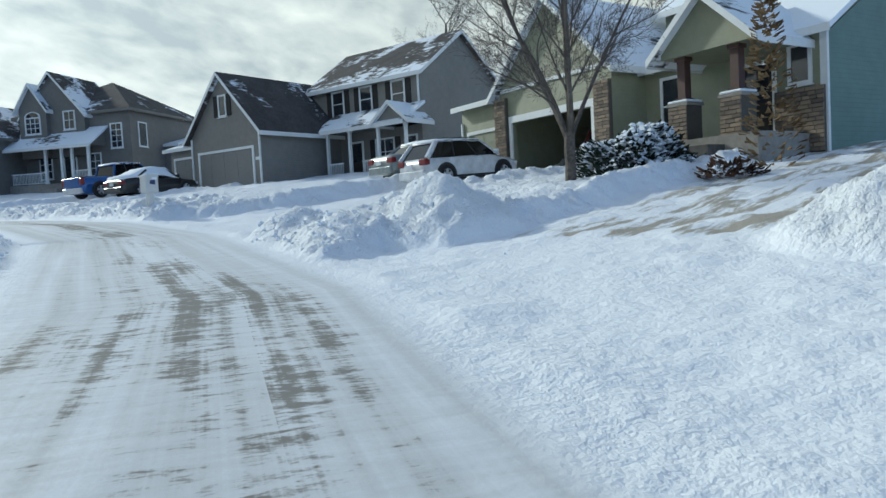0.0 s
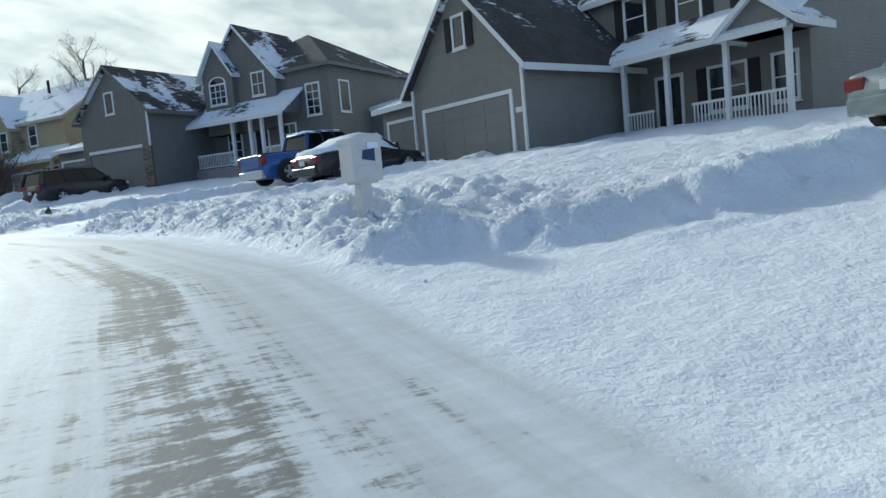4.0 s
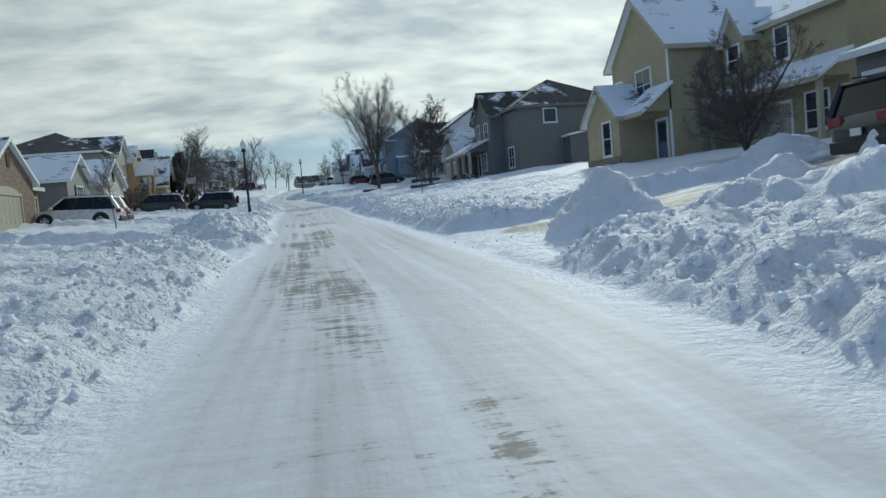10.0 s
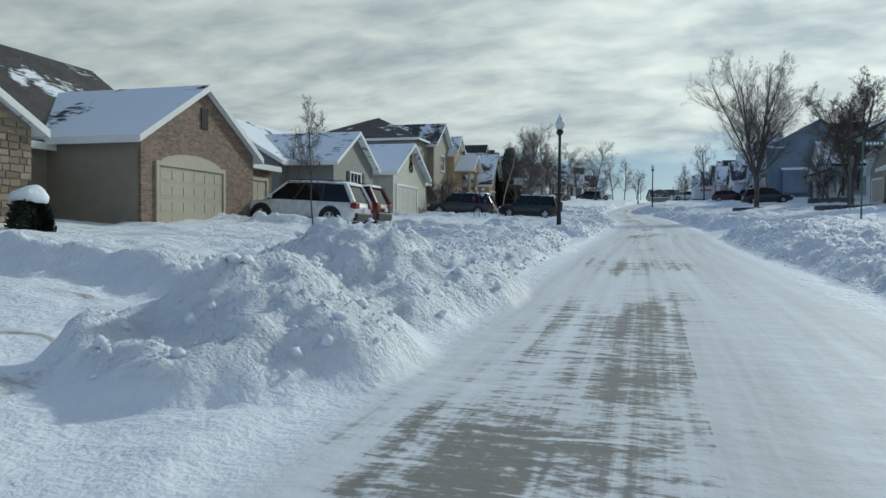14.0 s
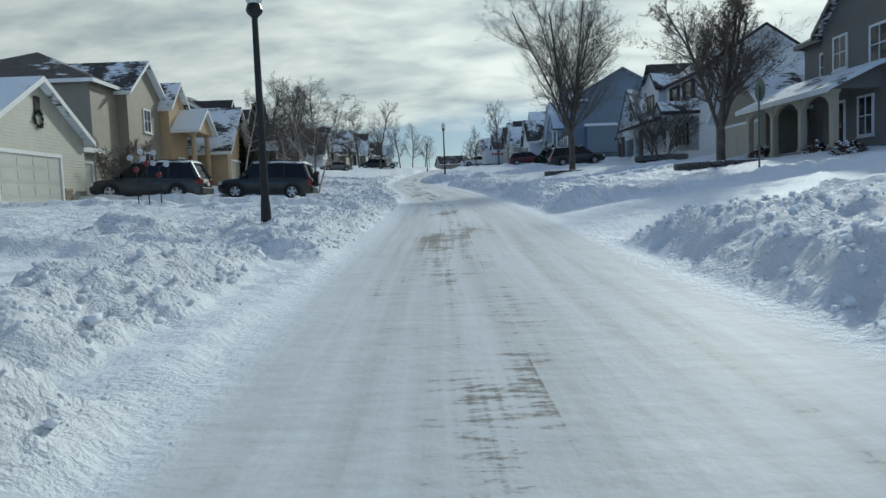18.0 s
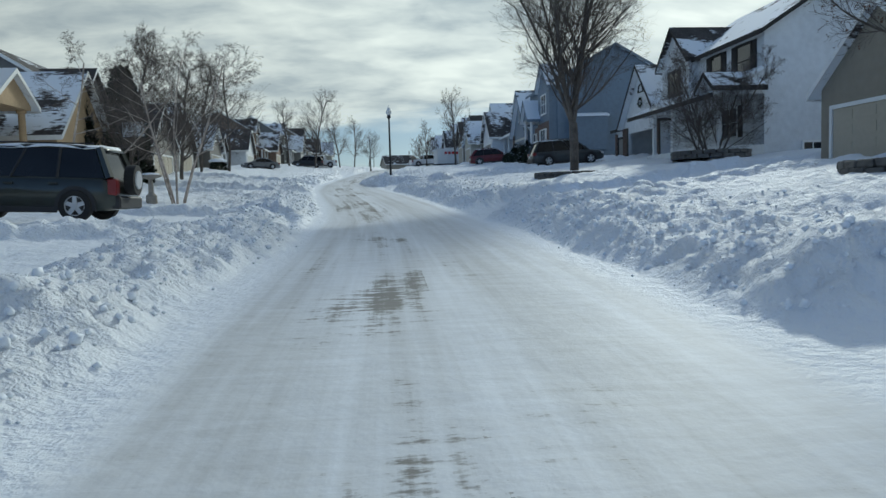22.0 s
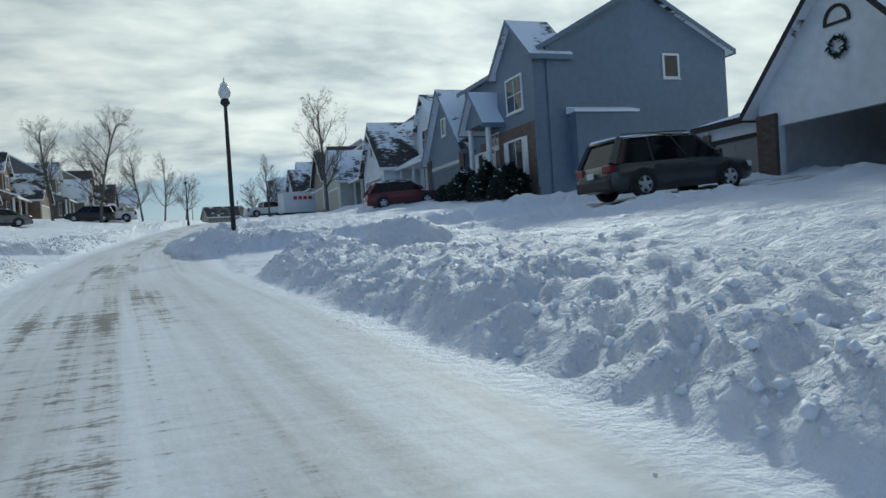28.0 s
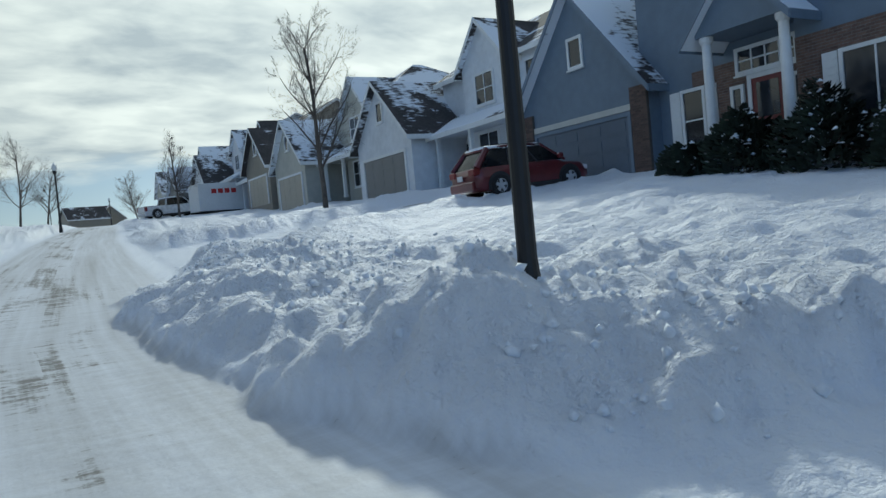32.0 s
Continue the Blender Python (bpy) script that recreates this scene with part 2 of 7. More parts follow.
def snow_material(name="snow", grain=26.0, lumps=5.0, strength=0.5):
    m = bpy.data.materials.new(name)
    m.use_nodes = True
    nt = m.node_tree
    b = nt.nodes["Principled BSDF"]
    b.inputs["Roughness"].default_value = 0.62
    b.inputs["Specular IOR Level"].default_value = 0.12
    b.inputs["Base Color"].default_value = (0.83, 0.87, 0.92, 1)
    tc = nt.nodes.new("ShaderNodeTexCoord")
    n1 = nt.nodes.new("ShaderNodeTexNoise")
    n1.inputs["Scale"].default_value = lumps
    n1.inputs["Detail"].default_value = 8
    n1.inputs["Roughness"].default_value = 0.62
    nt.links.new(tc.outputs["Object"], n1.inputs["Vector"])
    n2 = nt.nodes.new("ShaderNodeTexNoise")
    n2.inputs["Scale"].default_value = grain
    n2.inputs["Detail"].default_value = 4
    nt.links.new(tc.outputs["Object"], n2.inputs["Vector"])
    ad = nt.nodes.new("ShaderNodeMath")
    ad.operation = "MULTIPLY_ADD"
    ad.inputs[1].default_value = 0.26
    nt.links.new(n2.outputs["Fac"], ad.inputs[0])
    nt.links.new(n1.outputs["Fac"], ad.inputs[2])
    bp = nt.nodes.new("ShaderNodeBump")
    bp.inputs["Strength"].default_value = strength
    bp.inputs["Distance"].default_value = 0.20
    vo = nt.nodes.new("ShaderNodeTexVoronoi")
    vo.feature = "F1"
    vo.inputs["Scale"].default_value = lumps * 2.6
    wob = nt.nodes.new("ShaderNodeVectorMath")
    wob.operation = "MULTIPLY_ADD"
    wob.inputs[1].default_value = (0.09, 0.09, 0.09)
    nt.links.new(n2.outputs["Color"], wob.inputs[0])
    nt.links.new(tc.outputs["Object"], wob.inputs[2])
    nt.links.new(wob.outputs[0], vo.inputs["Vector"])
    sb = nt.nodes.new("ShaderNodeMath")
    sb.operation = "MULTIPLY_ADD"
    sb.inputs[1].default_value = -0.22
    nt.links.new(vo.outputs["Distance"], sb.inputs[0])
    nt.links.new(ad.outputs[0], sb.inputs[2])
    nt.links.new(sb.outputs[0], bp.inputs["Height"])
    nt.links.new(bp.outputs[0], b.inputs["Normal"])
    return m


def roof_material(name, shingle=(0.055, 0.05, 0.048), cover=0.5, scale=0.45):
    """Asphalt shingles with wind-scoured snow lying on part of them."""
    m = material(name, shingle, 0.9, noise_scale=9, vary=0.4)
    nt = m.node_tree
    b = nt.nodes["Principled BSDF"]
    base = b.inputs["Base Color"].links[0].from_socket
    tc = nt.nodes.new("ShaderNodeTexCoord")
    n = nt.nodes.new("ShaderNodeTexNoise")
    n.inputs["Scale"].default_value = scale
    n.inputs["Detail"].default_value = 7
    n.inputs["Roughness"].default_value = 0.6
    n.inputs["Distortion"].default_value = 0.4
    nt.links.new(tc.outputs["Object"], n.inputs["Vector"])
    sep = nt.nodes.new("ShaderNodeSeparateXYZ")
    nt.links.new(tc.outputs["Object"], sep.inputs[0])
    # shingle courses catch snow in lines
    w = nt.nodes.new("ShaderNodeTexNoise")
    w.inputs["Scale"].default_value = 1.0
    w.inputs["Detail"].default_value = 3
    mp = nt.nodes.new("ShaderNodeMapping")
    mp.inputs["Scale"].default_value = (2.2, 2.2, 11.0)
    nt.links.new(tc.outputs["Object"], mp.inputs[0])
    nt.links.new(mp.outputs[0], w.inputs["Vector"])
    ad = nt.nodes.new("ShaderNodeMath")
    ad.operation = "MULTIPLY_ADD"
    ad.inputs[1].default_value = 0.35
    nt.links.new(w.outputs["Fac"], ad.inputs[0])
    nt.links.new(n.outputs["Fac"], ad.inputs[2])
    mr = nt.nodes.new("ShaderNodeMapRange")
    edge = 0.675 - (cover - 0.5) * 0.55
    mr.inputs["From Min"].default_value = edge - 0.035
    mr.inputs["From Max"].default_value = edge + 0.035
    nt.links.new(ad.outputs[0], mr.inputs["Value"])
    mx = nt.nodes.new("ShaderNodeMix")
    mx.data_type = "RGBA"
    nt.links.new(mr.outputs[0], mx.inputs["Factor"])
    nt.links.new(base, mx.inputs["A"])
    mx.inputs["B"].default_value = (0.80, 0.84, 0.89, 1)
    nt.links.new(mx.outputs["Result"], b.inputs["Base Color"])
    bp = nt.nodes.new("ShaderNodeBump")
    bp.inputs["Strength"].default_value = 0.7
    bp.inputs["Distance"].default_value = 0.05
    nt.links.new(mr.outputs[0], bp.inputs["Height"])
    nt.links.new(bp.outputs[0], b.inputs["Normal"])
    return m


def glass_material(name="window_glass", tint=(0.02, 0.024, 0.03), spec=0.8):
    m = material(name, tint, 0.06, noise_scale=0.8, vary=0.6, spec=spec)
    return m


def unit_material(name, a, c):
    """Masonry units whose tone differs from one to the next."""
    m = material(name, a, 0.9, noise_scale=12, vary=0.25, bump=0.5, bump_scale=25)
    nt = m.node_tree
    b = nt.nodes["Principled BSDF"]
    base = b.inputs["Base Color"].links[0].from_socket
    oi = nt.nodes.new("ShaderNodeObjectInfo")
    mx = nt.nodes.new("ShaderNodeMix")
    mx.data_type = "RGBA"
    nt.links.new(oi.outputs["Random"], mx.inputs["Factor"])
    nt.links.new(base, mx.inputs["A"])
    mx.inputs["B"].default_value = (*c, 1)
    nt.links.new(mx.outputs["Result"], b.inputs["Base Color"])
    return m


M = {
    "snow": snow_material(),
    "snow_cap": snow_material("snow_cap", 14, 2.0, 0.25),
    "trim": material("white_trim", (0.72, 0.73, 0.72), 0.5, vary=0.05),
    "glass": glass_material(),
    "glass_pale": glass_material("blind_behind_glass", (0.17, 0.18, 0.18)),
    "black": material("black_gap", (0.012, 0.012, 0.013), 0.8),
    "dark": material("dark_interior", (0.03, 0.028, 0.026), 0.9),
    "iron": material("black_iron", (0.015, 0.016, 0.018), 0.45, 0.2),
    "bark": material("bark", (0.105, 0.09, 0.076), 0.95, noise_scale=14, vary=0.45, bump=0.6, bump_scale=30),
    "bark_pale": material("birch_bark", (0.42, 0.36, 0.31), 0.9, noise_scale=9, vary=0.5),
    "twig": material("twig", (0.11, 0.092, 0.08), 0.95, noise_scale=6, vary=0.3),
    "needle": material("evergreen_needles", (0.022, 0.035, 0.022), 0.9, noise_scale=6, vary=0.5),
    "rust": material("dry_foliage", (0.11, 0.055, 0.03), 0.9, noise_scale=6, vary=0.5),
    "straw": material("straw_foliage", (0.24, 0.16, 0.075), 0.9, noise_scale=6, vary=0.4),
    "tyre": material("tyre_rubber", (0.016, 0.016, 0.017), 0.85),
    "alloy": material("alloy_rim", (0.52, 0.53, 0.55), 0.4, 0.35),
    "carglass": glass_material("car_glass", (0.008, 0.009, 0.011), 0.28),
    "red_lens": material("red_tail_lens", (0.16, 0.012, 0.012), 0.3),
    "clear_lens": material("clear_lens", (0.6, 0.6, 0.62), 0.15),
    "plastic": material("black_plastic", (0.022, 0.022, 0.024), 0.6),
    "plate": material("plate", (0.55, 0.57, 0.6), 0.5),
    "gar_gray": material("garage_gray", (0.20, 0.195, 0.185), 0.55, vary=0.06),
    "gar_tan": material("garage_tan", (0.41, 0.37, 0.29), 0.55, vary=0.06),
    "gar_sage": material("garage_sage", (0.27, 0.28, 0.20), 0.55, vary=0.06),
    "gar_white": material("garage_white", (0.50, 0.50, 0.46), 0.55, vary=0.06),
    "gar_blue": material("garage_blue", (0.11, 0.14, 0.18), 0.55, vary=0.06),
    "concrete": material("concrete", (0.27, 0.25, 0.22), 0.9, vary=0.2, bump=0.3),
    "rock": material("boulder", (0.11, 0.105, 0.095), 0.9, noise_scale=4, vary=0.4, bump=0.8, bump_scale=9),
    "roof": roof_material("roof_mixed", cover=0.46),
    "roof_dark": roof_material("roof_bare", cover=0.28),
    "roof_snow": roof_material("roof_snowed", cover=0.64),
    "roof_full": roof_material("roof_white", cover=0.75),
    "sage": siding("siding_sage", (0.25, 0.255, 0.175)),
    # sage siding turned towards the blue sky, that light held in the colour
    "sage_bluelit": siding("siding_sage_bluelit", (0.13, 0.21, 0.185)),
    "greige": siding("siding_greige", (0.205, 0.195, 0.175)),
    "greige2": siding("siding_greige_dark", (0.16, 0.152, 0.138)),
    "yellow": siding("siding_yellow", (0.36, 0.295, 0.175)),
    "gray": siding("siding_gray", (0.175, 0.175, 0.16)),
    "tan": siding("siding_tan", (0.245, 0.22, 0.175)),
    "stucco": material("stucco_tan", (0.42, 0.31, 0.19), 0.9, vary=0.1, bump=0.3, bump_scale=60),
    "cream": siding("siding_cream", (0.43, 0.42, 0.36)),
    "white": siding("siding_white", (0.66, 0.68, 0.70)),
    "blue": siding("siding_blue", (0.15, 0.195, 0.25)),
    "brick": masonry("brick_red", (0.15, 0.10, 0.075), (0.27, 0.185, 0.13), (0.25, 0.22, 0.19)),
    "brick_brown": masonry("brick_brown", (0.11, 0.072, 0.058), (0.17, 0.105, 0.082), (0.19, 0.17, 0.15)),
    "stone": masonry("ledge_stone", (0.24, 0.19, 0.14), (0.36, 0.28, 0.19), (0.12, 0.1, 0.08), stone=True),
    "fieldstone": masonry("field_stone", (0.34, 0.25, 0.15), (0.22, 0.17, 0.12), (0.3, 0.27, 0.22), 1.9, stone=True),
    "mortar": material("mortar_bed", (0.10, 0.09, 0.075), 0.95),
    "mortar_pale": material("mortar_pale", (0.24, 0.21, 0.17), 0.95),
    "ledge": unit_material("ledge_unit", (0.12, 0.098, 0.08), (0.29, 0.225, 0.16)),
    "field": unit_material("field_unit", (0.13, 0.105, 0.08), (0.33, 0.27, 0.195)),
    "brick_unit": unit_material("brick_unit", (0.085, 0.062, 0.052), (0.15, 0.10, 0.08)),
    "wood_red": material("red_wood_post", (0.07, 0.034, 0.027), 0.6),
    "door_red": material("red_door", (0.16, 0.03, 0.03), 0.4),
    "box_gray": material("mailbox_gray", (0.62, 0.62, 0.60), 0.45, 0.1, vary=0.06),
    "navy": material("navy_mark", (0.03, 0.05, 0.13), 0.5),
    "hyd_green": material("hydrant_green", (0.018, 0.07, 0.045), 0.5),
    "hyd_yellow": material("hydrant_yellow", (0.30, 0.29, 0.03), 0.5),
    "sign": material("sign_back", (0.09, 0.12, 0.10), 0.5, 0.3),
    "red_paint": material("red_bars", (0.45, 0.03, 0.03), 0.5),
}


# ---------------- helpers for building ----------------
def mesh_object(name, bm, mat, parent=None):
    me = bpy.data.meshes.new(name)
    bm.to_mesh(me)
    bm.free()
    for mm in (mat if isinstance(mat, (list, tuple)) else [mat]):
        me.materials.append(mm)
    ob = new(name, me)
    if parent:
        ob.parent = parent
    return ob


def part(name, bm, mat, parent, label=""):
    ob = mesh_object(name, bm, mat, parent)
    if label:
        ob["label"] = label
    return ob


def thing(name, m, label, category, group="", kind=""):
    ob = new(name)
    ob.empty_display_size = 0.3
    ob.matrix_world = m
    return tagged(ob, label, category, group, kind)


def add_box(bm, x0, x1, y0, y1, z0, z1, bevel=0.0):
    vs = [bm.verts.new((x, y, z)) for x in (x0, x1) for y in (y0, y1) for z in (z0, z1)]
    fs = [bm.faces.new([vs[i] for i in q]) for q in ((0, 1, 3, 2), (4, 6, 7, 5), (0, 4, 5, 1), (2, 3, 7, 6), (0, 2, 6, 4), (1, 5, 7, 3))]
    if bevel:
        es = list({e for f in fs for e in f.edges})
        bmesh.ops.bevel(bm, geom=es, offset=bevel, segments=1, affect="EDGES")
    return vs


def boxes(*rows, bevel=0.0):
    bm = bmesh.new()
    for r in rows:
        add_box(bm, *r, bevel=bevel)
    return bm


def add_prism(bm, pts, axis, a, b):
    """pts: outline in the two other axes; axis 'x' uses (y, z), 'y' uses (x, z), 'z' uses (x, y)."""
    def at(p, s):
        return {"x": (s, p[0], p[1]), "y": (p[0], s, p[1]), "z": (p[0], p[1], s)}[axis]
    v0 = [bm.verts.new(at(p, a)) for p in pts]
    v1 = [bm.verts.new(at(p, b)) for p in pts]
    n = len(pts)
    bm.faces.new(v0)
    bm.faces.new(v1[::-1])
    for i in range(n):
        bm.faces.new((v0[i], v1[i], v1[(i + 1) % n], v0[(i + 1) % n]))


def prism(pts, axis, a, b):
    bm = bmesh.new()
    add_prism(bm, pts, axis, a, b)
    bmesh.ops.recalc_face_normals(bm, faces=bm.faces)
    return bm


def add_tube(bm, p0, p1, r0, r1, n=8, cap=True):
    p0, p1 = Vector(p0), Vector(p1)
    q = (p1 - p0).to_track_quat("Z", "Y")
    rings = []
    for p, r in ((p0, r0), (p1, r1)):
        rings.append([bm.verts.new(p + q @ Vector((r * math.cos(2 * math.pi * k / n), r * math.sin(2 * math.pi * k / n), 0))) for k in range(n)])
    for k in range(n):
        bm.faces.new((rings[0][k], rings[0][(k + 1) % n], rings[1][(k + 1) % n], rings[1][k]))
    if cap:
        bm.faces.new(rings[0][::-1])
        bm.faces.new(rings[1])


def lathe(profile, n=16, bm=None, at=(0, 0, 0)):
    """Turned shape from (radius, z) pairs."""
    bm = bm or bmesh.new()
    rings = [[bm.verts.new((at[0] + r * math.cos(2 * math.pi * k / n), at[1] + r * math.sin(2 * math.pi * k / n), at[2] + z)) for k in range(n)] for r, z in profile]
    for a, b in zip(rings, rings[1:]):
        for k in range(n):
            bm.faces.new((a[k], a[(k + 1) % n], b[(k + 1) % n], b[k]))
    bm.faces.new(rings[0][::-1])
    bm.faces.new(rings[-1])
    return bm


# ---------------- ground ----------------
ROAD = np.array([
    (-70, -39, -2.6), (-20, -11, -1.0), (-0.4, 0.2, -0.16), (6.6, 4.4, 0.31), (14.6, 11.0, 0.88), (18.4, 16.1, 1.30), (21.5, 22.2, 1.58),
    (23.6, 28.9, 1.78), (24.8, 36, 1.85), (25.2, 43, 1.95), (25.4, 52, 2.15), (25.6, 61, 2.42), (25.6, 72, 2.72), (25.7, 80, 2.95),
    (26.0, 90, 3.28), (26.2, 100, 3.58), (26.2, 110, 3.85), (25.8, 118, 4.22), (24.9, 128, 4.72), (24.0, 138, 5.15), (23.5, 150, 5.75),
    (24.2, 165, 6.6), (25.2, 180, 7.5), (27.1, 200, 8.7), (28.9, 220, 9.75), (30.1, 235, 10.4), (31.2, 250, 10.95), (33.0, 275, 11.7), (35.0, 305, 12.3), (37.0, 350, 12.5), (40.0, 460, 9.0)], float)


def road_edge(sd, y):
    """Half width of the cleared road on either side; the bend is ploughed closer on its outer side."""
    right = 1.75 + 1.0 * smooth(26, 46, y)
    left = 2.5 - 0.35 * smooth(20, 44, y)
    return np.where(sd > 0, right, left)


# cleared strips: x0, y0 at the road, x1, y1 at the house, half width, share of bare concrete
DRIVES = [
    (17.5, 10.2, 27.0, 2.4, 2.9, 0.15), (8.8, 0.0, 24.0, -10.0, 2.9, 0.7), (1.0, -2.6, 8.0, 0.8, 1.7, 0.2), (27.2, 31.2, 38.0, 24.0, 3.2, 0.55), (28.8, 49.0, 42.0, 48.8, 2.9, 1.0),
    (33.0, 110.3, 44.0, 110.6, 2.6, 0.6), (27.6, 138.0, 41.0, 134.5, 2.5, 0.75), (28.5, 163.0, 41.0, 161.0, 2.8, 0.4),
    (22.5, 56.0, 6.0, 60.0, 2.6, 0.5), (20.3, 78.6, 10.5, 78.4, 3.2, 0.5), (19.6, 97.5, 10.5, 98.5, 2.9, 0.4), (19.5, 107.5, 9.0, 112.0, 2.5, 0.3),
    (22.0, 129.0, 8.0, 128.0, 2.7, 0.4), (31.5, 88.0, 90.0, 86.0, 3.6, 0.1), (20.5, 147.6, 5.0, 147.6, 2.7, 0.4), (25.0, 186.0, 41.0, 186.0, 2.8, 0.4), (20.5, 183.0, 6.0, 183.0, 2.8, 0.4)]


# single heaps of thrown snow: x, y, radius, height
HEAPS = [(22.4, 15.4, 1.7, 0.06), (41.0, 144.3, 2.6, -0.38), (21.6, 60.8, 1.3, 0.24), (33.2, 43.2, 0.7, 0.45), (32.0, 44.6, 0.8, 0.35), (27.0, 152.0, 1.2, 0.25)]
# tall mounds at the mouths of the drives: x, y, half length, half width, turn in degrees, height over the land
MOUNDS = [(26.9, 144.6, 1.8, 1.4, 100, 0.88), (26.4, 149.5, 4.0, 1.4, 95, 0.66), (30.0, 132.4, 1.35, 1.3, 0, 0.74), (29.4, 129.4, 2.8, 1.1, 92, 0.42), (12.7, 3.4, 1.9, 1.4, 40, 0.90),
          (22.2, 57.4, 1.5, 1.3, 80, 0.66), (22.6, 61.0, 3.0, 1.1, 85, 0.50), (21.3, 53.0, 1.5, 1.2, 80, 0.44), (30.3, 46.9, 1.15, 1.1, 0, 1.10), (29.6, 43.8, 2.4, 1.0, 70, 0.36),
          (7.6, -2.7, 1.5, 1.2, 30, 0.62), (34.2, 46.6, 1.0, 0.8, 0, 0.60), (36.2, 46.2, 0.55, 0.55, 0, 0.9), (38.6, 52.3, 1.6, 1.3, 0, 0.9), (29.6, 37.0, 2.8, 1.1, 60, 0.5), (19.4, 85.0, 1.5, 1.2, 80, 0.5), (21.7, 78.6, 4.6, 1.1, 89, 0.42), (22.6, 98.5, 4.8, 1.1, 90, 0.40), (22.3, 108.0, 3.6, 1.0, 90, 0.36)]


def hash2(ix, iy, seed):
    h = (ix.astype(np.int64) * 374761393 + iy.astype(np.int64) * 668265263 + seed * 1274126177) & 0xFFFFFFFF
    h = ((h ^ (h >> 13)) * 1274126177) & 0xFFFFFFFF
    return ((h ^ (h >> 16)) & 0xFFFF) / 65535.0


def value_noise(x, y, seed=0):
    ix, iy = np.floor(x), np.floor(y)
    fx, fy = x - ix, y - iy
    fx, fy = fx * fx * (3 - 2 * fx), fy * fy * (3 - 2 * fy)
    a, b = hash2(ix, iy, seed), hash2(ix + 1, iy, seed)
    c, d = hash2(ix, iy + 1, seed), hash2(ix + 1, iy + 1, seed)
    return (a + (b - a) * fx) * (1 - fy) + (c + (d - c) * fx) * fy - 0.5


def fbm(x, y, scale, octaves=4, seed=0, gain=0.5):
    out, amp = np.zeros_like(x), 1.0
    for k in range(octaves):
        c, s = math.cos(0.6 * k), math.sin(0.6 * k)
        out += amp * value_noise((c * x - s * y) * scale, (s * x + c * y) * scale, seed + k)
        amp, scale = amp * gain, scale * 2.03
    return out


def worley(x, y, scale, seed):
    """Rounded lumps, 0 to 1, about 1/scale metres across."""
    px, py = x * scale, y * scale
    ix, iy = np.floor(px), np.floor(py)
    best = np.full(x.shape, 9.0)
    for a in (-1, 0, 1):
        for c in (-1, 0, 1):
            jx, jy = ix + a, iy + c
            size = 0.65 + 0.7 * hash2(jx, jy, seed + 2)
            d = np.hypot(jx + hash2(jx, jy, seed) - px, jy + hash2(jx, jy, seed + 1) - py) / size
            best = np.minimum(best, d)
    return np.clip(1 - best * best, 0, 1)


def smooth(a, b, x):
    t = np.clip((x - a) / (b - a), 0, 1)
    return t * t * (3 - 2 * t)


def to_road(x, y):
    """Signed distance to the road's middle line (right is positive), its height there, and the way along it."""
    best, sd, zz, along = np.full(x.shape, 1e9), np.zeros(x.shape), np.zeros(x.shape), np.zeros(x.shape)
    run = 0.0
    for (ax, ay, az), (bx, by, bz) in zip(ROAD, ROAD[1:]):
        ln = math.hypot(bx - ax, by - ay)
        t = np.clip(((x - ax) * (bx - ax) + (y - ay) * (by - ay)) / ln**2, 0, 1)
        px, py = ax + t * (bx - ax), ay + t * (by - ay)
        dist = np.hypot(x - px, y - py)
        side = np.where((bx - ax) * (y - ay) - (by - ay) * (x - ax) > 0, -1.0, 1.0)
        m = dist < best
        best, sd, zz, along = np.where(m, dist, best), np.where(m, dist * side, sd), np.where(m, az + t * (bz - az), zz), np.where(m, run + t * ln, along)
        run += ln
    return sd, zz, along


def strips(x, y, full=False):
    """Distance outside the nearest cleared strip (negative inside); with full also the way along and across it and its bare share."""
    d, al, ac, bare = np.full(x.shape, 1e9), np.zeros(x.shape), np.zeros(x.shape), np.zeros(x.shape)
    for k, (x0, y0, x1, y1, hw, bb) in enumerate(DRIVES):
        ln = math.hypot(x1 - x0, y1 - y0)
        t = np.clip(((x - x0) * (x1 - x0) + (y - y0) * (y1 - y0)) / ln**2, 0, 1)
        flare = 1.5 * np.clip(1 - t * ln / 3.0, 0, 1) ** 2
        e = np.hypot(x - x0 - t * (x1 - x0), y - y0 - t * (y1 - y0)) - hw - flare
        m = e < d
        d = np.where(m, e, d)
        if full:
            al = np.where(m, ((x - x0) * (x1 - x0) + (y - y0) * (y1 - y0)) / ln + 31.7 * k, al)
            ac = np.where(m, ((x - x0) * (y1 - y0) - (y - y0) * (x1 - x0)) / ln, ac)
            bare = np.where(m, bb * smooth(0.0, 1.2, t * ln), bare)
    return (d, al, ac, bare) if full else d


def terrain(x, y):
    """Bare lie of the land under the snow."""
    sd, z, al = to_road(x, y)
    r, l = np.clip(sd - 3, 0, None), np.clip(-sd - 3, 0, None)
    z = z + (0.115 - 0.055 * smooth(160, 190, y)) * np.minimum(r, 16) + 0.02 * np.clip(r - 16, 0, 60) + (0.06 + 0.045 * smooth(112, 150, y)) * np.minimum(l, 14)
    return z, sd, al


def within(mask, fn, x, y, *a):
    """fn over the masked places alone, nought elsewhere."""
    out = np.zeros(x.shape)
    if mask.any():
        out[mask] = fn(x[mask], y[mask], *a)
    return out


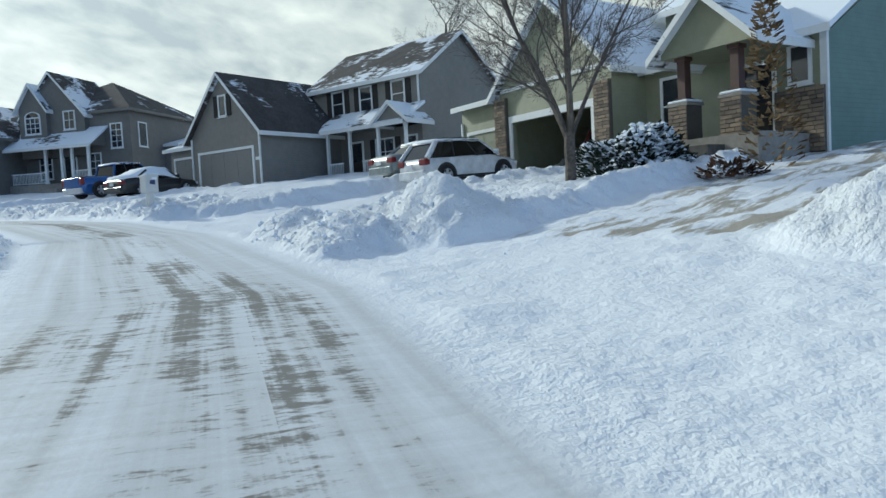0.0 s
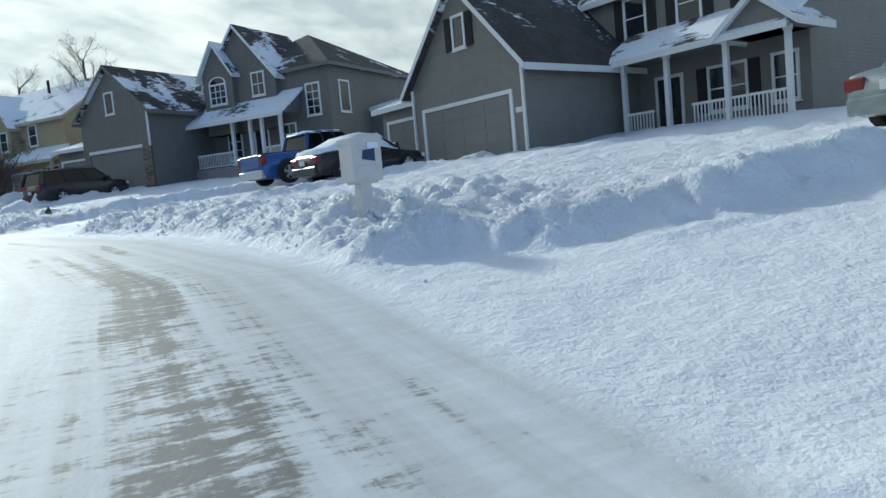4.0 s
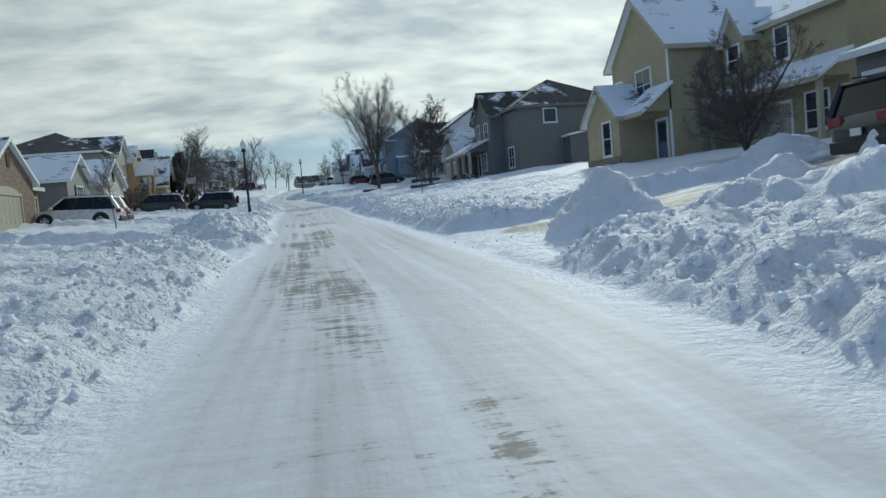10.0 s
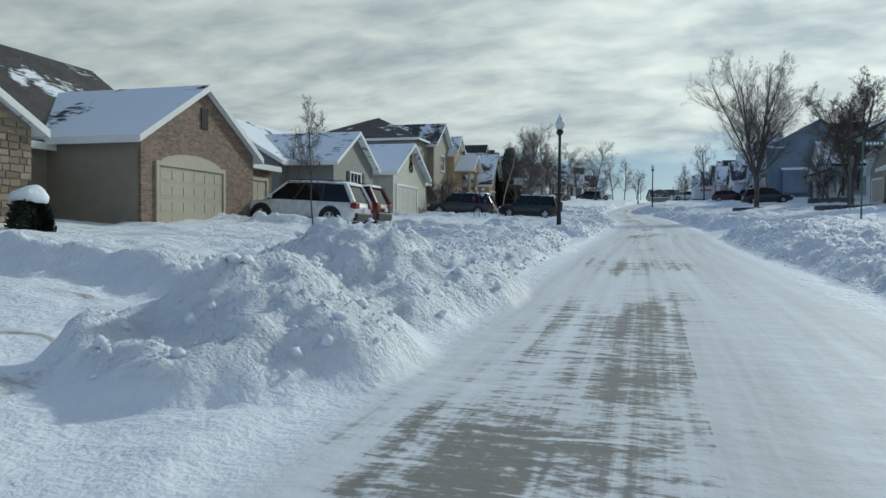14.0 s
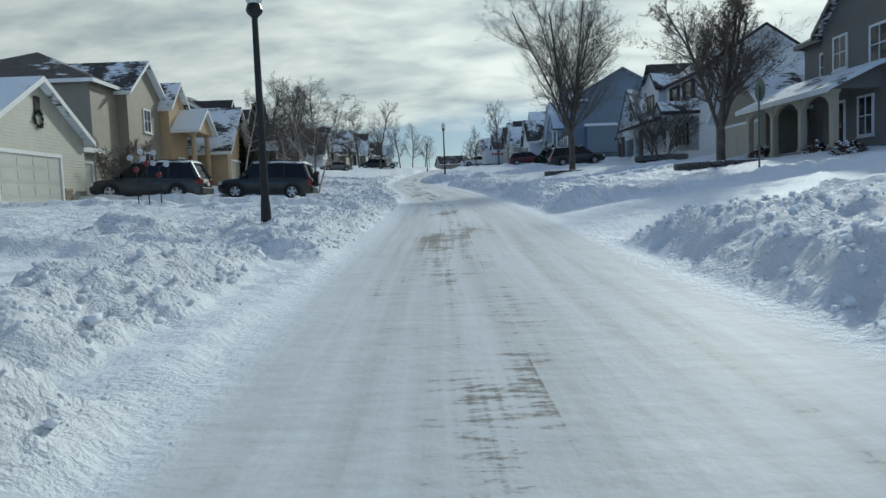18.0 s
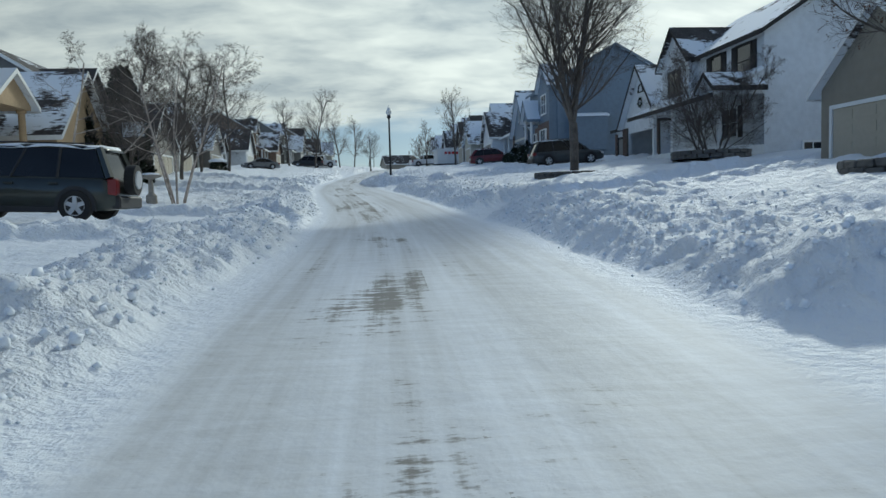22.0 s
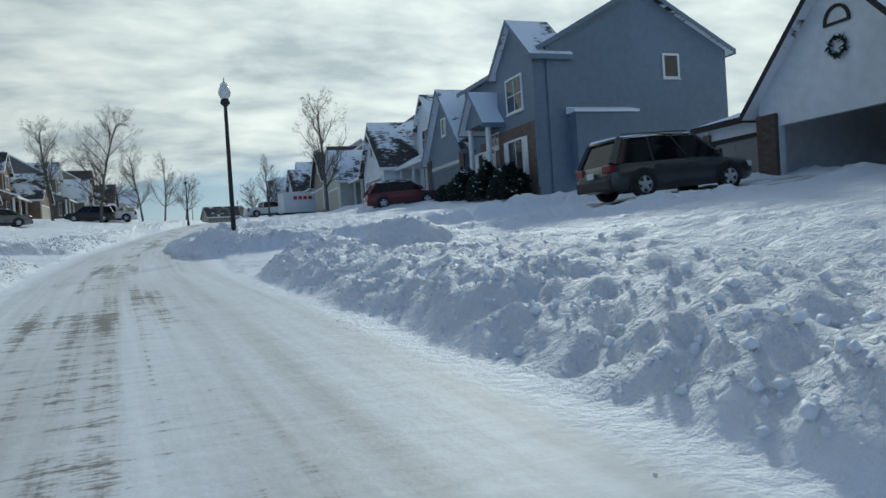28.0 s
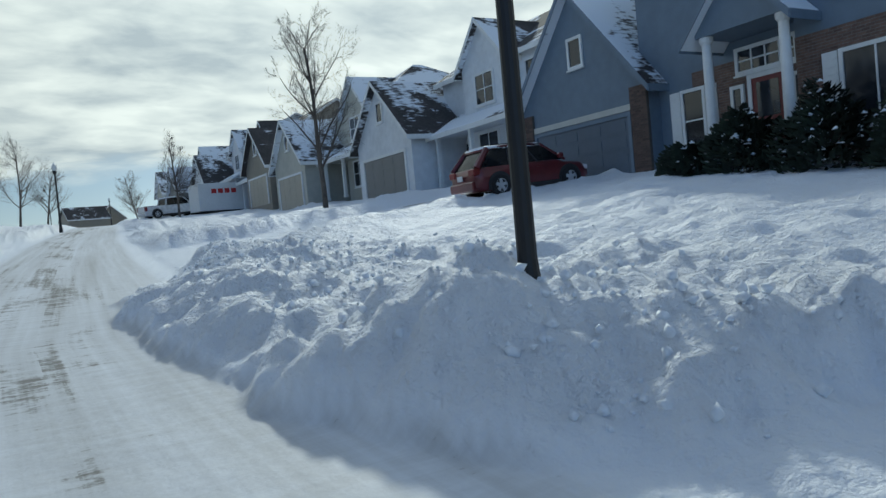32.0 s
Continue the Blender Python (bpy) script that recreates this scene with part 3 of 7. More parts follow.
def crumbs(x, y):
    """Broken slabs and lumps of pushed snow."""
    wx, wy = x + 0.12 * fbm(x, y, 2.0, 2, 68), y + 0.12 * fbm(x, y, 2.0, 2, 69)
    return worley(wx, wy, 1.1, 60) * 0.08 + worley(wx, wy, 2.3, 61) * 0.13 + worley(wx, wy, 4.4, 62) ** 0.7 * 0.11 + 0.07 * fbm(x, y, 5.0, 3, 63, 0.62)


def ground(x, y, full=False):
    x, y = np.asarray(x, float), np.asarray(y, float)
    z, sd, al = terrain(x, y)
    st = strips(x, y)
    edge = road_edge(sd, y) + 0.35 * fbm(x, y, 0.22, 3, 11)
    out = np.abs(sd) - edge
    by = st < 3.0
    clear = 1 - smooth(0.0, 0.8, st + within(by, lambda u, v: 0.3 * fbm(u, v, 0.8, 3, 5) + 0.45 * (worley(u, v, 2.2, 6) - 0.5) + 0.25 * (worley(u, v, 4.5, 9) - 0.5), x, y))
    # lawn snow, drifted
    lawn = np.where(sd > 0, 0.17, 0.14) + 0.15 * fbm(x, y, 0.16, 3, 21) + 0.07 * fbm(x * 0.5, y * 1.8, 0.9, 4, 23) + 0.05 * fbm(x, y, 2.0, 3, 25, 0.6)
    trod = within((out > 0.5) & (out < 13), lambda u, v: (0.07 * worley(u, v, 1.5, 91) + 0.05 * worley(u, v, 3.4, 92)) * smooth(-0.12, 0.18, fbm(u, v, 0.25, 3, 93)), x, y)
    lawn = lawn + trod
    # plough bank beside the road: a cut face to the road, crumbled chunks on top and behind
    near = (out > -0.3) & (out < 11)
    hgt = np.where(sd > 0, 0.15, 0.18) * (1 + 0.9 * fbm(x, y, 0.16, 2, 31))
    rise = smooth(-0.05, np.where(sd > 0, 0.75, 1.2), out) * (1 - smooth(1.3, 3.6, out))
    chunk = within(near, crumbs, x, y)
    rough_ = within(near, lambda u, v: 0.20 * fbm(u, v, 0.8, 5, 41, 0.66), x, y)
    broken = smooth(0.0, 0.5, out) * (1 - 0.55 * smooth(2.8, 5.5, out)) * (1 - 0.8 * smooth(6, 11, out))
    broken = np.maximum(broken, 0.55 * np.exp(-((st - 0.7) / 0.75) ** 2) * smooth(-0.1, 0.4, out))
    bank = hgt * rise + broken * (0.9 * chunk - 0.16 + rough_)
    ends = np.exp(-((st - 1.0) / 1.0) ** 2) * np.exp(-((out - 1.2) / 1.3) ** 2)
    bank = bank + 0.08 * ends * (1 + 0.9 * within(near, lambda u, v: fbm(u, v, 0.9, 4, 45), x, y))
    for hx, hy, hr, hh in HEAPS:
        q = np.exp(-np.minimum(((x - hx) ** 2 + (y - hy) ** 2) / hr**2, 40.0) ** 1.3)
        bank = bank + q * hh * (0.85 + within(q > 0.001, lambda u, v: 0.8 * fbm(u, v, 0.9, 4, 71), x, y)) + smooth(0.08, 0.5, q) * (chunk - 0.1 + rough_ * 0.5) * 0.7 * np.sign(hh)
    side = np.exp(-((st - 0.5) / 0.45) ** 2) * smooth(2.0, 4.0, out) * 0.12 * (1 + within(by, lambda u, v: fbm(u, v, 0.8, 3, 47) + worley(u, v, 2.4, 65), x, y))
    snow = lawn * smooth(0.1, 1.2, out) + bank + side
    road = 0.012 * fbm(x, y, 1.6, 3, 51) + 0.01
    drive = 0.03 + within(by & (out < 14), lambda u, v: 0.05 * fbm(u, v, 0.9, 4, 53) + 0.06 * worley(u, v, 2.6, 66) * smooth(-0.10, 0.20, fbm(u, v, 0.35, 3, 67)) + 0.02 * fbm(u, v, 6.0, 3, 95), x, y)
    off = smooth(-0.05, 0.25, out)
    h = road * (1 - off) + off * (snow * (1 - clear) + drive * clear)
    lumpy = broken * (1 - clear)
    for mx, my, ra, rb, turn, hh in MOUNDS:
        c, s_ = math.cos(radians(turn)), math.sin(radians(turn))
        m = (np.abs(x - mx) < ra * 2 + rb) & (np.abs(y - my) < ra * 2 + rb)
        if not m.any():
            continue
        u, v = x[m], y[m]
        wob_ = 0.30 * fbm(u, v, 0.9, 4, 81)
        d = np.hypot(((u - mx) * c + (v - my) * s_) / ra, (-(u - mx) * s_ + (v - my) * c) / rb) + wob_
        # straight flanks at the angle at which thrown snow comes to rest, a rounded crown
        f = np.clip(1.18 - np.sqrt(d * d + 0.045), 0, None)
        top = hh * f * (1 + 0.10 * np.sign(f)) + smooth(0.0, 0.25, f) * (crumbs(u, v) * 1.0 - 0.15 + 0.16 * fbm(u, v, 1.7, 4, 83, 0.6))
        h[m] = np.maximum(h[m], top)
        lumpy[m] = np.maximum(lumpy[m], smooth(0.05, 0.3, f))
    return (z + h, lumpy) if full else z + h


def axis(fine0, fine1, step, lo, hi):
    a = list(np.arange(fine0, fine1, step))
    s, p = step, fine1
    while p < hi:
        a.append(p)
        s *= 1.06
        p += s
    a.append(hi)
    s, p = step, fine0
    while p > lo:
        s *= 1.06
        p -= s
        a.append(p)
    return np.array(sorted(set(a)))


def build_ground():
    gx, gy = axis(-2, 37, STEP, -900, 1000), axis(-6, 152, STEP, -900, 1300)
    gx = np.concatenate([gx[gx < 20], np.arange(20, 32, 0.075), gx[gx > 32.04]])
    X, Y = np.meshgrid(gx, gy)
    Z, lumpy = ground(X, Y, True)
    far = smooth(60, 200, np.abs(X - 24))
    Z = Z * (1 - far) + far * (3 + 2.0 * fbm(X, Y, 0.01, 3, 77))
    nx, ny = len(gx), len(gy)
    me = bpy.data.meshes.new("ground")
    i = np.arange(nx * ny).reshape(ny, nx)
    quads = np.stack([i[:-1, :-1], i[:-1, 1:], i[1:, 1:], i[1:, :-1]], -1).reshape(-1, 4)
    me.vertices.add(nx * ny)
    me.vertices.foreach_set("co", np.stack([X, Y, Z], -1).reshape(-1))
    me.loops.add(quads.size)
    me.loops.foreach_set("vertex_index", quads.reshape(-1))
    me.polygons.add(len(quads))
    me.polygons.foreach_set("loop_start", np.arange(0, quads.size, 4))
    me.polygons.foreach_set("loop_total", np.full(len(quads), 4))
    # how far a place is swept bare, for the material
    sd, _, al = to_road(X, Y)
    st, dal, dac, dbare = strips(X, Y, True)
    onroad = 1 - smooth(-0.6, -0.1, np.abs(sd) - road_edge(sd, Y))
    ondrive = (1 - smooth(-0.9, -0.2, st)) * (1 - onroad) * (1 - smooth(0.02, 0.2, lumpy))
    onroad = onroad * (1 - smooth(0.02, 0.2, lumpy))
    for nm, v in (("along", al), ("across", sd), ("onroad", onroad), ("ondrive", ondrive), ("lumpy", lumpy), ("drive_along", dal), ("drive_across", dac), ("drive_bare", dbare)):
        at = me.attributes.new(nm, "FLOAT", "POINT")
        at.data.foreach_set("value", v.reshape(-1).astype(np.float32))
    me.update()
    me.polygons.foreach_set("use_smooth", np.ones(len(quads), bool))
    me.materials.append(ground_material())
    ob = new("ground", me)
    return tagged(ob, "snow-covered lawns, ploughed street and banks of pushed snow", "ground", kind="structure")


def ground_material():
    m = snow_material("street_snow", 24.0, 3.2, 0.6)
    nt = m.node_tree
    b = nt.nodes["Principled BSDF"]

    def attr(name):
        n = nt.nodes.new("ShaderNodeAttribute")
        n.attribute_name = name
        return n.outputs["Fac"]

    def mth(op, a, c=None, d=None):
        n = nt.nodes.new("ShaderNodeMath")
        n.operation = op
        for k, v in enumerate((a, c, d)):
            if v is None:
                continue
            if isinstance(v, (int, float)):
                n.inputs[k].default_value = v
            else:
                nt.links.new(v, n.inputs[k])
        return n.outputs[0]

    # the street is cast in two lanes: wear differs either side of the middle joint
    slab = mth("GREATER_THAN", attr("across"), 0.22)

    def streak(sa, sc, scale, detail, dist=0.3, off=0.0):
        cb = nt.nodes.new("ShaderNodeCombineXYZ")
        nt.links.new(mth("MULTIPLY", attr("along"), sa), cb.inputs[0])
        nt.links.new(mth("MULTIPLY", attr("across"), sc), cb.inputs[1])
        nt.links.new(mth("MULTIPLY", slab, off), cb.inputs[2])
        n = nt.nodes.new("ShaderNodeTexNoise")
        n.inputs["Scale"].default_value = scale
        n.inputs["Detail"].default_value = detail
        n.inputs["Roughness"].default_value = 0.62
        n.inputs["Distortion"].default_value = dist
        nt.links.new(cb.outputs[0], n.inputs["Vector"])
        return n.outputs["Fac"]

    patch = streak(0.15, 0.45, 1.0, 4, 0.3, 0.55)
    track = streak(0.10, 4.2, 1.0, 5, 0.1)
    broad = streak(0.05, 1.3, 1.0, 3, 0.2)
    cross = streak(8.0, 1.7, 1.0, 7, 0.6)
    speck = streak(24.0, 11.0, 1.0, 6, 0.3)
    mid = mth("SUBTRACT", 1.0, mth("MULTIPLY", mth("ABSOLUTE", mth("ADD", attr("across"), 0.35)), 0.40))
    zone = nt.nodes.new("ShaderNodeMapRange")
    zone.inputs["From Min"].default_value = 0.39
    zone.inputs["From Max"].default_value = 0.60
    nt.links.new(mth("MULTIPLY", patch, mth("ADD", 0.5, mth("MULTIPLY", mth("MAXIMUM", mid, 0.0), 0.55))), zone.inputs["Value"])
    grainy = mth("ADD", mth("ADD", mth("MULTIPLY", track, 0.36), mth("MULTIPLY", cross, 0.38)), mth("MULTIPLY", speck, 0.26))
    mr = nt.nodes.new("ShaderNodeMapRange")
    mr.inputs["From Min"].default_value = -0.01
    mr.inputs["From Max"].default_value = 0.055
    nt.links.new(mth("SUBTRACT", grainy, mth("SUBTRACT", 0.615, mth("MULTIPLY", zone.outputs[0], 0.165))), mr.inputs["Value"])
    joint = mth("LESS_THAN", mth("ABSOLUTE", mth("SUBTRACT", attr("across"), 0.22)), 0.018)
    joint = mth("MULTIPLY", joint, mth("GREATER_THAN", mth("ADD", cross, mth("MULTIPLY", zone.outputs[0], 0.25)), 0.70))
    bare = mth("MULTIPLY", mth("MULTIPLY", mth("MAXIMUM", mr.outputs[0], mth("MULTIPLY", joint, 0.7)), attr("onroad")), 0.85)
    # drives are scraped in streaks along their length
    dc = nt.nodes.new("ShaderNodeCombineXYZ")
    nt.links.new(mth("MULTIPLY", attr("drive_along"), 0.38), dc.inputs[0])
    nt.links.new(mth("MULTIPLY", attr("drive_across"), 1.7), dc.inputs[1])
    nd = nt.nodes.new("ShaderNodeTexNoise")
    nd.inputs["Scale"].default_value = 1.0
    nd.inputs["Detail"].default_value = 9
    nd.inputs["Roughness"].default_value = 0.66
    nd.inputs["Distortion"].default_value = 0.3
    nt.links.new(dc.outputs[0], nd.inputs["Vector"])
    mr2 = nt.nodes.new("ShaderNodeMapRange")
    mr2.inputs["From Min"].default_value = 0.0
    mr2.inputs["From Max"].default_value = 0.07
    nt.links.new(mth("SUBTRACT", nd.outputs["Fac"], mth("SUBTRACT", 0.70, mth("MULTIPLY", attr("drive_bare"), 0.30))), mr2.inputs["Value"])
    bare_d = mth("MULTIPLY", mth("MULTIPLY", mr2.outputs[0], attr("ondrive")), 0.85)
    worn = nt.nodes.new("ShaderNodeMapRange")
    worn.inputs["From Min"].default_value = 0.36
    worn.inputs["From Max"].default_value = 0.66
    nt.links.new(mth("ADD", mth("MULTIPLY", broad, 0.4), mth("ADD", mth("MULTIPLY", track, 0.35), mth("MULTIPLY", cross, 0.25))), worn.inputs["Value"])
    film = mth("MULTIPLY", attr("onroad"), mth("ADD", 0.14, mth("MULTIPLY", worn.outputs[0], 0.82)))

    def mixc(f, a, c):
        n = nt.nodes.new("ShaderNodeMix")
        n.data_type = "RGBA"
        nt.links.new(f, n.inputs["Factor"])
        if isinstance(a, tuple):
            n.inputs["A"].default_value = a
        else:
            nt.links.new(a, n.inputs["A"])
        n.inputs["B"].default_value = c
        return n.outputs["Result"]

    col = mixc(film, (0.84, 0.87, 0.91, 1), (0.46, 0.46, 0.45, 1))
    col = mixc(bare, col, (0.17, 0.158, 0.135, 1))
    col = mixc(bare_d, col, (0.30, 0.26, 0.19, 1))
    nt.links.new(col, b.inputs["Base Color"])
    bump = [n for n in nt.nodes if n.bl_idname == "ShaderNodeBump"][0]
    nt.links.new(mth("SUBTRACT", mth("ADD", 0.46, mth("MULTIPLY", attr("lumpy"), 0.38)), mth("ADD", mth("MULTIPLY", attr("ondrive"), 0.10), mth("MULTIPLY", attr("onroad"), 0.37))), bump.inputs["Strength"])
    return m


STEP = 0.105
build_ground()


def gz(x, y):
    return float(ground(np.array([x]), np.array([y]))[0])


def tz(x, y):
    return float(terrain(np.array([x]), np.array([y]))[0][0])


# ---------------- houses ----------------
def volume(h, x0, x1, y0, y1, z0, ze, roof, rise, wall, rmat, over=0.35, trim="trim", front_gap=None):
    """One block of a house: walls with gable ends, a roof with thickness, fascia boards. The front is y0."""
    xm, ym = (x0 + x1) / 2, (y0 + y1) / 2
    if roof == "gy":
        bm = prism([(x0, z0), (x1, z0), (x1, ze), (xm, ze + rise), (x0, ze)], "y", y0, y1)
    elif roof == "gx":
        bm = prism([(y0, z0), (y1, z0), (y1, ze), (ym, ze + rise), (y0, ze)], "x", x0, x1)
    elif roof == "shed":
        bm = prism([(y0, z0), (y1, z0), (y1, ze + rise), (y0, ze)], "x", x0, x1)
    else:
        bm = boxes((x0, x1, y0, y1, z0, ze))
    if front_gap is None:
        part("wall", bm, M[wall], h)
    else:
        gx0, gx1, gz1 = front_gap
        bm.free()
        t = 0.2
        bm = boxes((x0, gx0, y0, y0 + t, z0, ze), (gx1, x1, y0, y0 + t, z0, ze), (gx0, gx1, y0, y0 + t, gz1, ze),
                   (x0, x0 + t, y0 + t, y1, z0, ze), (x1 - t, x1, y0 + t, y1, z0, ze), (x0 + t, x1 - t, y1 - t, y1, z0, ze))
        if roof == "gy":
            add_prism(bm, [(x0, ze), (x1, ze), (xm, ze + rise)], "y", y0, y1)
        bmesh.ops.recalc_face_normals(bm, faces=bm.faces)
        part("wall", bm, M[wall], h)
    th, o = 0.16, over
    bm = bmesh.new()
    fas = bmesh.new()
    if roof in ("gy", "gx"):
        half = (x1 - x0) / 2 if roof == "gy" else (y1 - y0) / 2
        c = xm if roof == "gy" else ym
        a, e = (y0 - o, y1 + o) if roof == "gy" else (x0 - o, x1 + o)
        k = rise / half
        ax = "y" if roof == "gy" else "x"
        for s in (-1, 1):
            pts = [(c, ze + rise), (c + s * (half + o), ze - k * o), (c + s * (half + o), ze - k * o + th), (c, ze + rise + th)]
            add_prism(bm, pts, ax, a, e)
            add_prism(fas, [(c + s * (half + o), ze - k * o - 0.07), (c + s * (half + o + 0.03), ze - k * o - 0.07), (c + s * (half + o + 0.03), ze - k * o + th), (c + s * (half + o), ze - k * o + th)], ax, a, e)
            for q0, q1 in ((a - 0.03, a), (e, e + 0.03)):
                add_prism(fas, [(c, ze + rise - 0.06), (c + s * (half + o), ze - k * o - 0.06), (c + s * (half + o), ze - k * o + th), (c, ze + rise + th)], ax, q0, q1)
    elif roof == "shed":
        k = rise / (y1 - y0)
        add_prism(bm, [(y0 - o, ze - k * o), (y1, ze + rise), (y1, ze + rise + th), (y0 - o, ze - k * o + th)], "x", x0 - o, x1 + o)
        add_prism(fas, [(y0 - o - 0.03, ze - k * o - 0.06), (y0 - o, ze - k * o - 0.06), (y0 - o, ze - k * o + th), (y0 - o - 0.03, ze - k * o + th)], "x", x0 - o, x1 + o)
    elif roof == "hip":
        w, d = x1 - x0, y1 - y0
        q = min(w, d) / 2
        lo = [(x0 - o, y0 - o), (x1 + o, y0 - o), (x1 + o, y1 + o), (x0 - o, y1 + o)]
        if w >= d:
            r = [(x0 + q, ym), (x1 - q, ym)]
        else:
            r = [(xm, y0 + q), (xm, y1 - q)]
        zl = ze - 0.05
        vb = [bm.verts.new((*p, zl)) for p in lo]
        vt = [bm.verts.new((*p, zl + th)) for p in lo]
        vr = [bm.verts.new((*p, ze + rise + th)) for p in r]
        bm.faces.new(vb[::-1])
        for k2 in range(4):
            bm.faces.new((vb[k2], vb[(k2 + 1) % 4], vt[(k2 + 1) % 4], vt[k2]))
        if w >= d:
            fl = [(vt[0], vt[1], vr[1], vr[0]), (vt[1], vt[2], vr[1]), (vt[2], vt[3], vr[0], vr[1]), (vt[3], vt[0], vr[0])]
        else:
            fl = [(vt[0], vt[1], vr[0]), (vt[1], vt[2], vr[1], vr[0]), (vt[2], vt[3], vr[1]), (vt[3], vt[0], vr[0], vr[1])]
        for f in fl:
            bm.faces.new(f)
        add_box(fas, x0 - o - 0.03, x1 + o + 0.03, y0 - o - 0.03, y0 - o, zl - 0.07, zl + th - 0.02)
        add_box(fas, x0 - o - 0.03, x0 - o, y0 - o, y1 + o, zl - 0.07, zl + th - 0.02)
        add_box(fas, x1 + o, x1 + o + 0.03, y0 - o, y1 + o, zl - 0.07, zl + th - 0.02)
    bmesh.ops.recalc_face_normals(bm, faces=bm.faces)
    bmesh.ops.recalc_face_normals(fas, faces=fas.faces)
    part("roof", bm, M[rmat], h)
    part("fascia", fas, M[trim], h)


def on_face(face, at):
    """Maps (u, out, z) of a wall to house coordinates: F front (y = at), L left (x = at), R right (x = at)."""
    return {"F": lambda u, o, z: (u, at - o, z), "L": lambda u, o, z: (at - o, u, z), "R": lambda u, o, z: (at + o, u, z)}[face]


def face_box(bm, f, u0, u1, o0, o1, z0, z1):
    a, b = f(u0, o0, z0), f(u1, o1, z1)
    add_box(bm, *[v for k in range(3) for v in (min(a[k], b[k]), max(a[k], b[k]))])


def window(h, face, at, u, z, w, hh, cols=2, rows=2, shutters=None, arch=0.0, trim="trim", pane="glass"):
    f = on_face(face, at)
    bm = bmesh.new()
    t = 0.10
    for u0, u1, z0, z1 in ((u - w / 2 - t, u - w / 2, z - t, z + hh + t), (u + w / 2, u + w / 2 + t, z - t, z + hh + t), (u - w / 2, u + w / 2, z - t, z), (u - w / 2, u + w / 2, z + hh, z + hh + t)):
        face_box(bm, f, u0, u1, -0.03, 0.06, z0, z1)
    face_box(bm, f, u - w / 2 - t - 0.04, u + w / 2 + t + 0.04, 0.0, 0.10, z - t - 0.05, z - t)
    win = part("window", bm, M[trim], h)
    if arch:
        bm = bmesh.new()
        n = 10
        for k in range(n):
            a0, a1 = math.pi * k / n, math.pi * (k + 1) / n
            ri, ro = w / 2, w / 2 + t
            q = [(u + r * math.cos(a), z + hh + t + arch * r * math.sin(a)) for r, a in ((ri, a0), (ro, a0), (ro, a1), (ri, a1))]
            v0 = [bm.verts.new(f(p[0], 0.0, p[1])) for p in q]
            v1 = [bm.verts.new(f(p[0], 0.06, p[1])) for p in q]
            bm.faces.new(v1)
            for i in range(4):
                bm.faces.new((v0[i], v1[i], v1[(i + 1) % 4], v0[(i + 1) % 4]))
        bmesh.ops.recalc_face_normals(bm, faces=bm.faces)
        part("arch_trim", bm, M[trim], win)
        bm = bmesh.new()
        vs = [bm.verts.new(f(u + w / 2 * math.cos(math.pi * k / n), 0.02, z + hh + t + arch * w / 2 * math.sin(math.pi * k / n))) for k in range(n + 1)]
        bm.faces.new(vs)
        part("pane", bm, M[pane], win)
    for c in range(cols if cols > 1 and w > 1.0 else 1):
        k = cols if cols > 1 and w > 1.0 else 1
        bm = bmesh.new()
        face_box(bm, f, u - w / 2 + c * w / k, u - w / 2 + (c + 1) * w / k - (0.0 if c == k - 1 else 0.012), -0.02, 0.02, z, z + hh)
        part("pane", bm, M[pane], win)
    bm = bmesh.new()
    g = 0.022
    for c in range(1, cols):
        uc = u - w / 2 + c * w / cols
        face_box(bm, f, uc - g, uc + g, 0.02, 0.045, z, z + hh)
    for r in range(1, rows):
        zc = z + r * hh / rows
        face_box(bm, f, u - w / 2, u + w / 2, 0.02, 0.04, zc - g, zc + g)
    if cols > 1 or rows > 1:
        part("muntin", bm, M[trim], win)
    else:
        bm.free()
    if shutters:
        for s in (-1, 1):
            bm = bmesh.new()
            c = u + s * (w / 2 + t + 0.22)
            face_box(bm, f, c - 0.19, c + 0.19, 0.0, 0.05, z - 0.08, z + hh + 0.08)
            for k in range(9):
                zc = z + (k + 0.5) * hh / 9
                face_box(bm, f, c - 0.15, c + 0.15, 0.05, 0.065, zc - 0.03, zc + 0.03)
            part("shutter", bm, M[shutters], win, "louvred shutter")
    return win


def garage_door(h, at, u0, u1, z0, hh, mat, trim="trim", cols=4):
    f = on_face("F", at)
    bm = bmesh.new()
    t = 0.14
    for a, b, c, d in ((u0 - t, u0, z0, z0 + hh + t), (u1, u1 + t, z0, z0 + hh + t), (u0, u1, z0 + hh, z0 + hh + t)):
        face_box(bm, f, a, b, -0.02, 0.07, c, d)
    fr = part("door_frame", bm, M[trim], h)
    bm = bmesh.new()
    face_box(bm, f, u0, u1, -0.05, 0.004, z0, z0 + hh)
    door = part("garage_door", bm, M[mat], h)
    for r in range(4):
        bm = bmesh.new()
        za, zb = z0 + r * hh / 4 + 0.012, z0 + (r + 1) * hh / 4 - 0.012
        face_box(bm, f, u0 + 0.01, u1 - 0.01, 0.004, 0.016, za, zb)
        for c in range(cols):
            ua, ub = u0 + 0.01 + (c + 0.12) * (u1 - u0) / cols, u0 + (c + 0.88) * (u1 - u0) / cols
            face_box(bm, f, ua, ub, 0.016, 0.03, za + 0.09, zb - 0.09)
        part("door_section", bm, M[mat], door)
    return fr


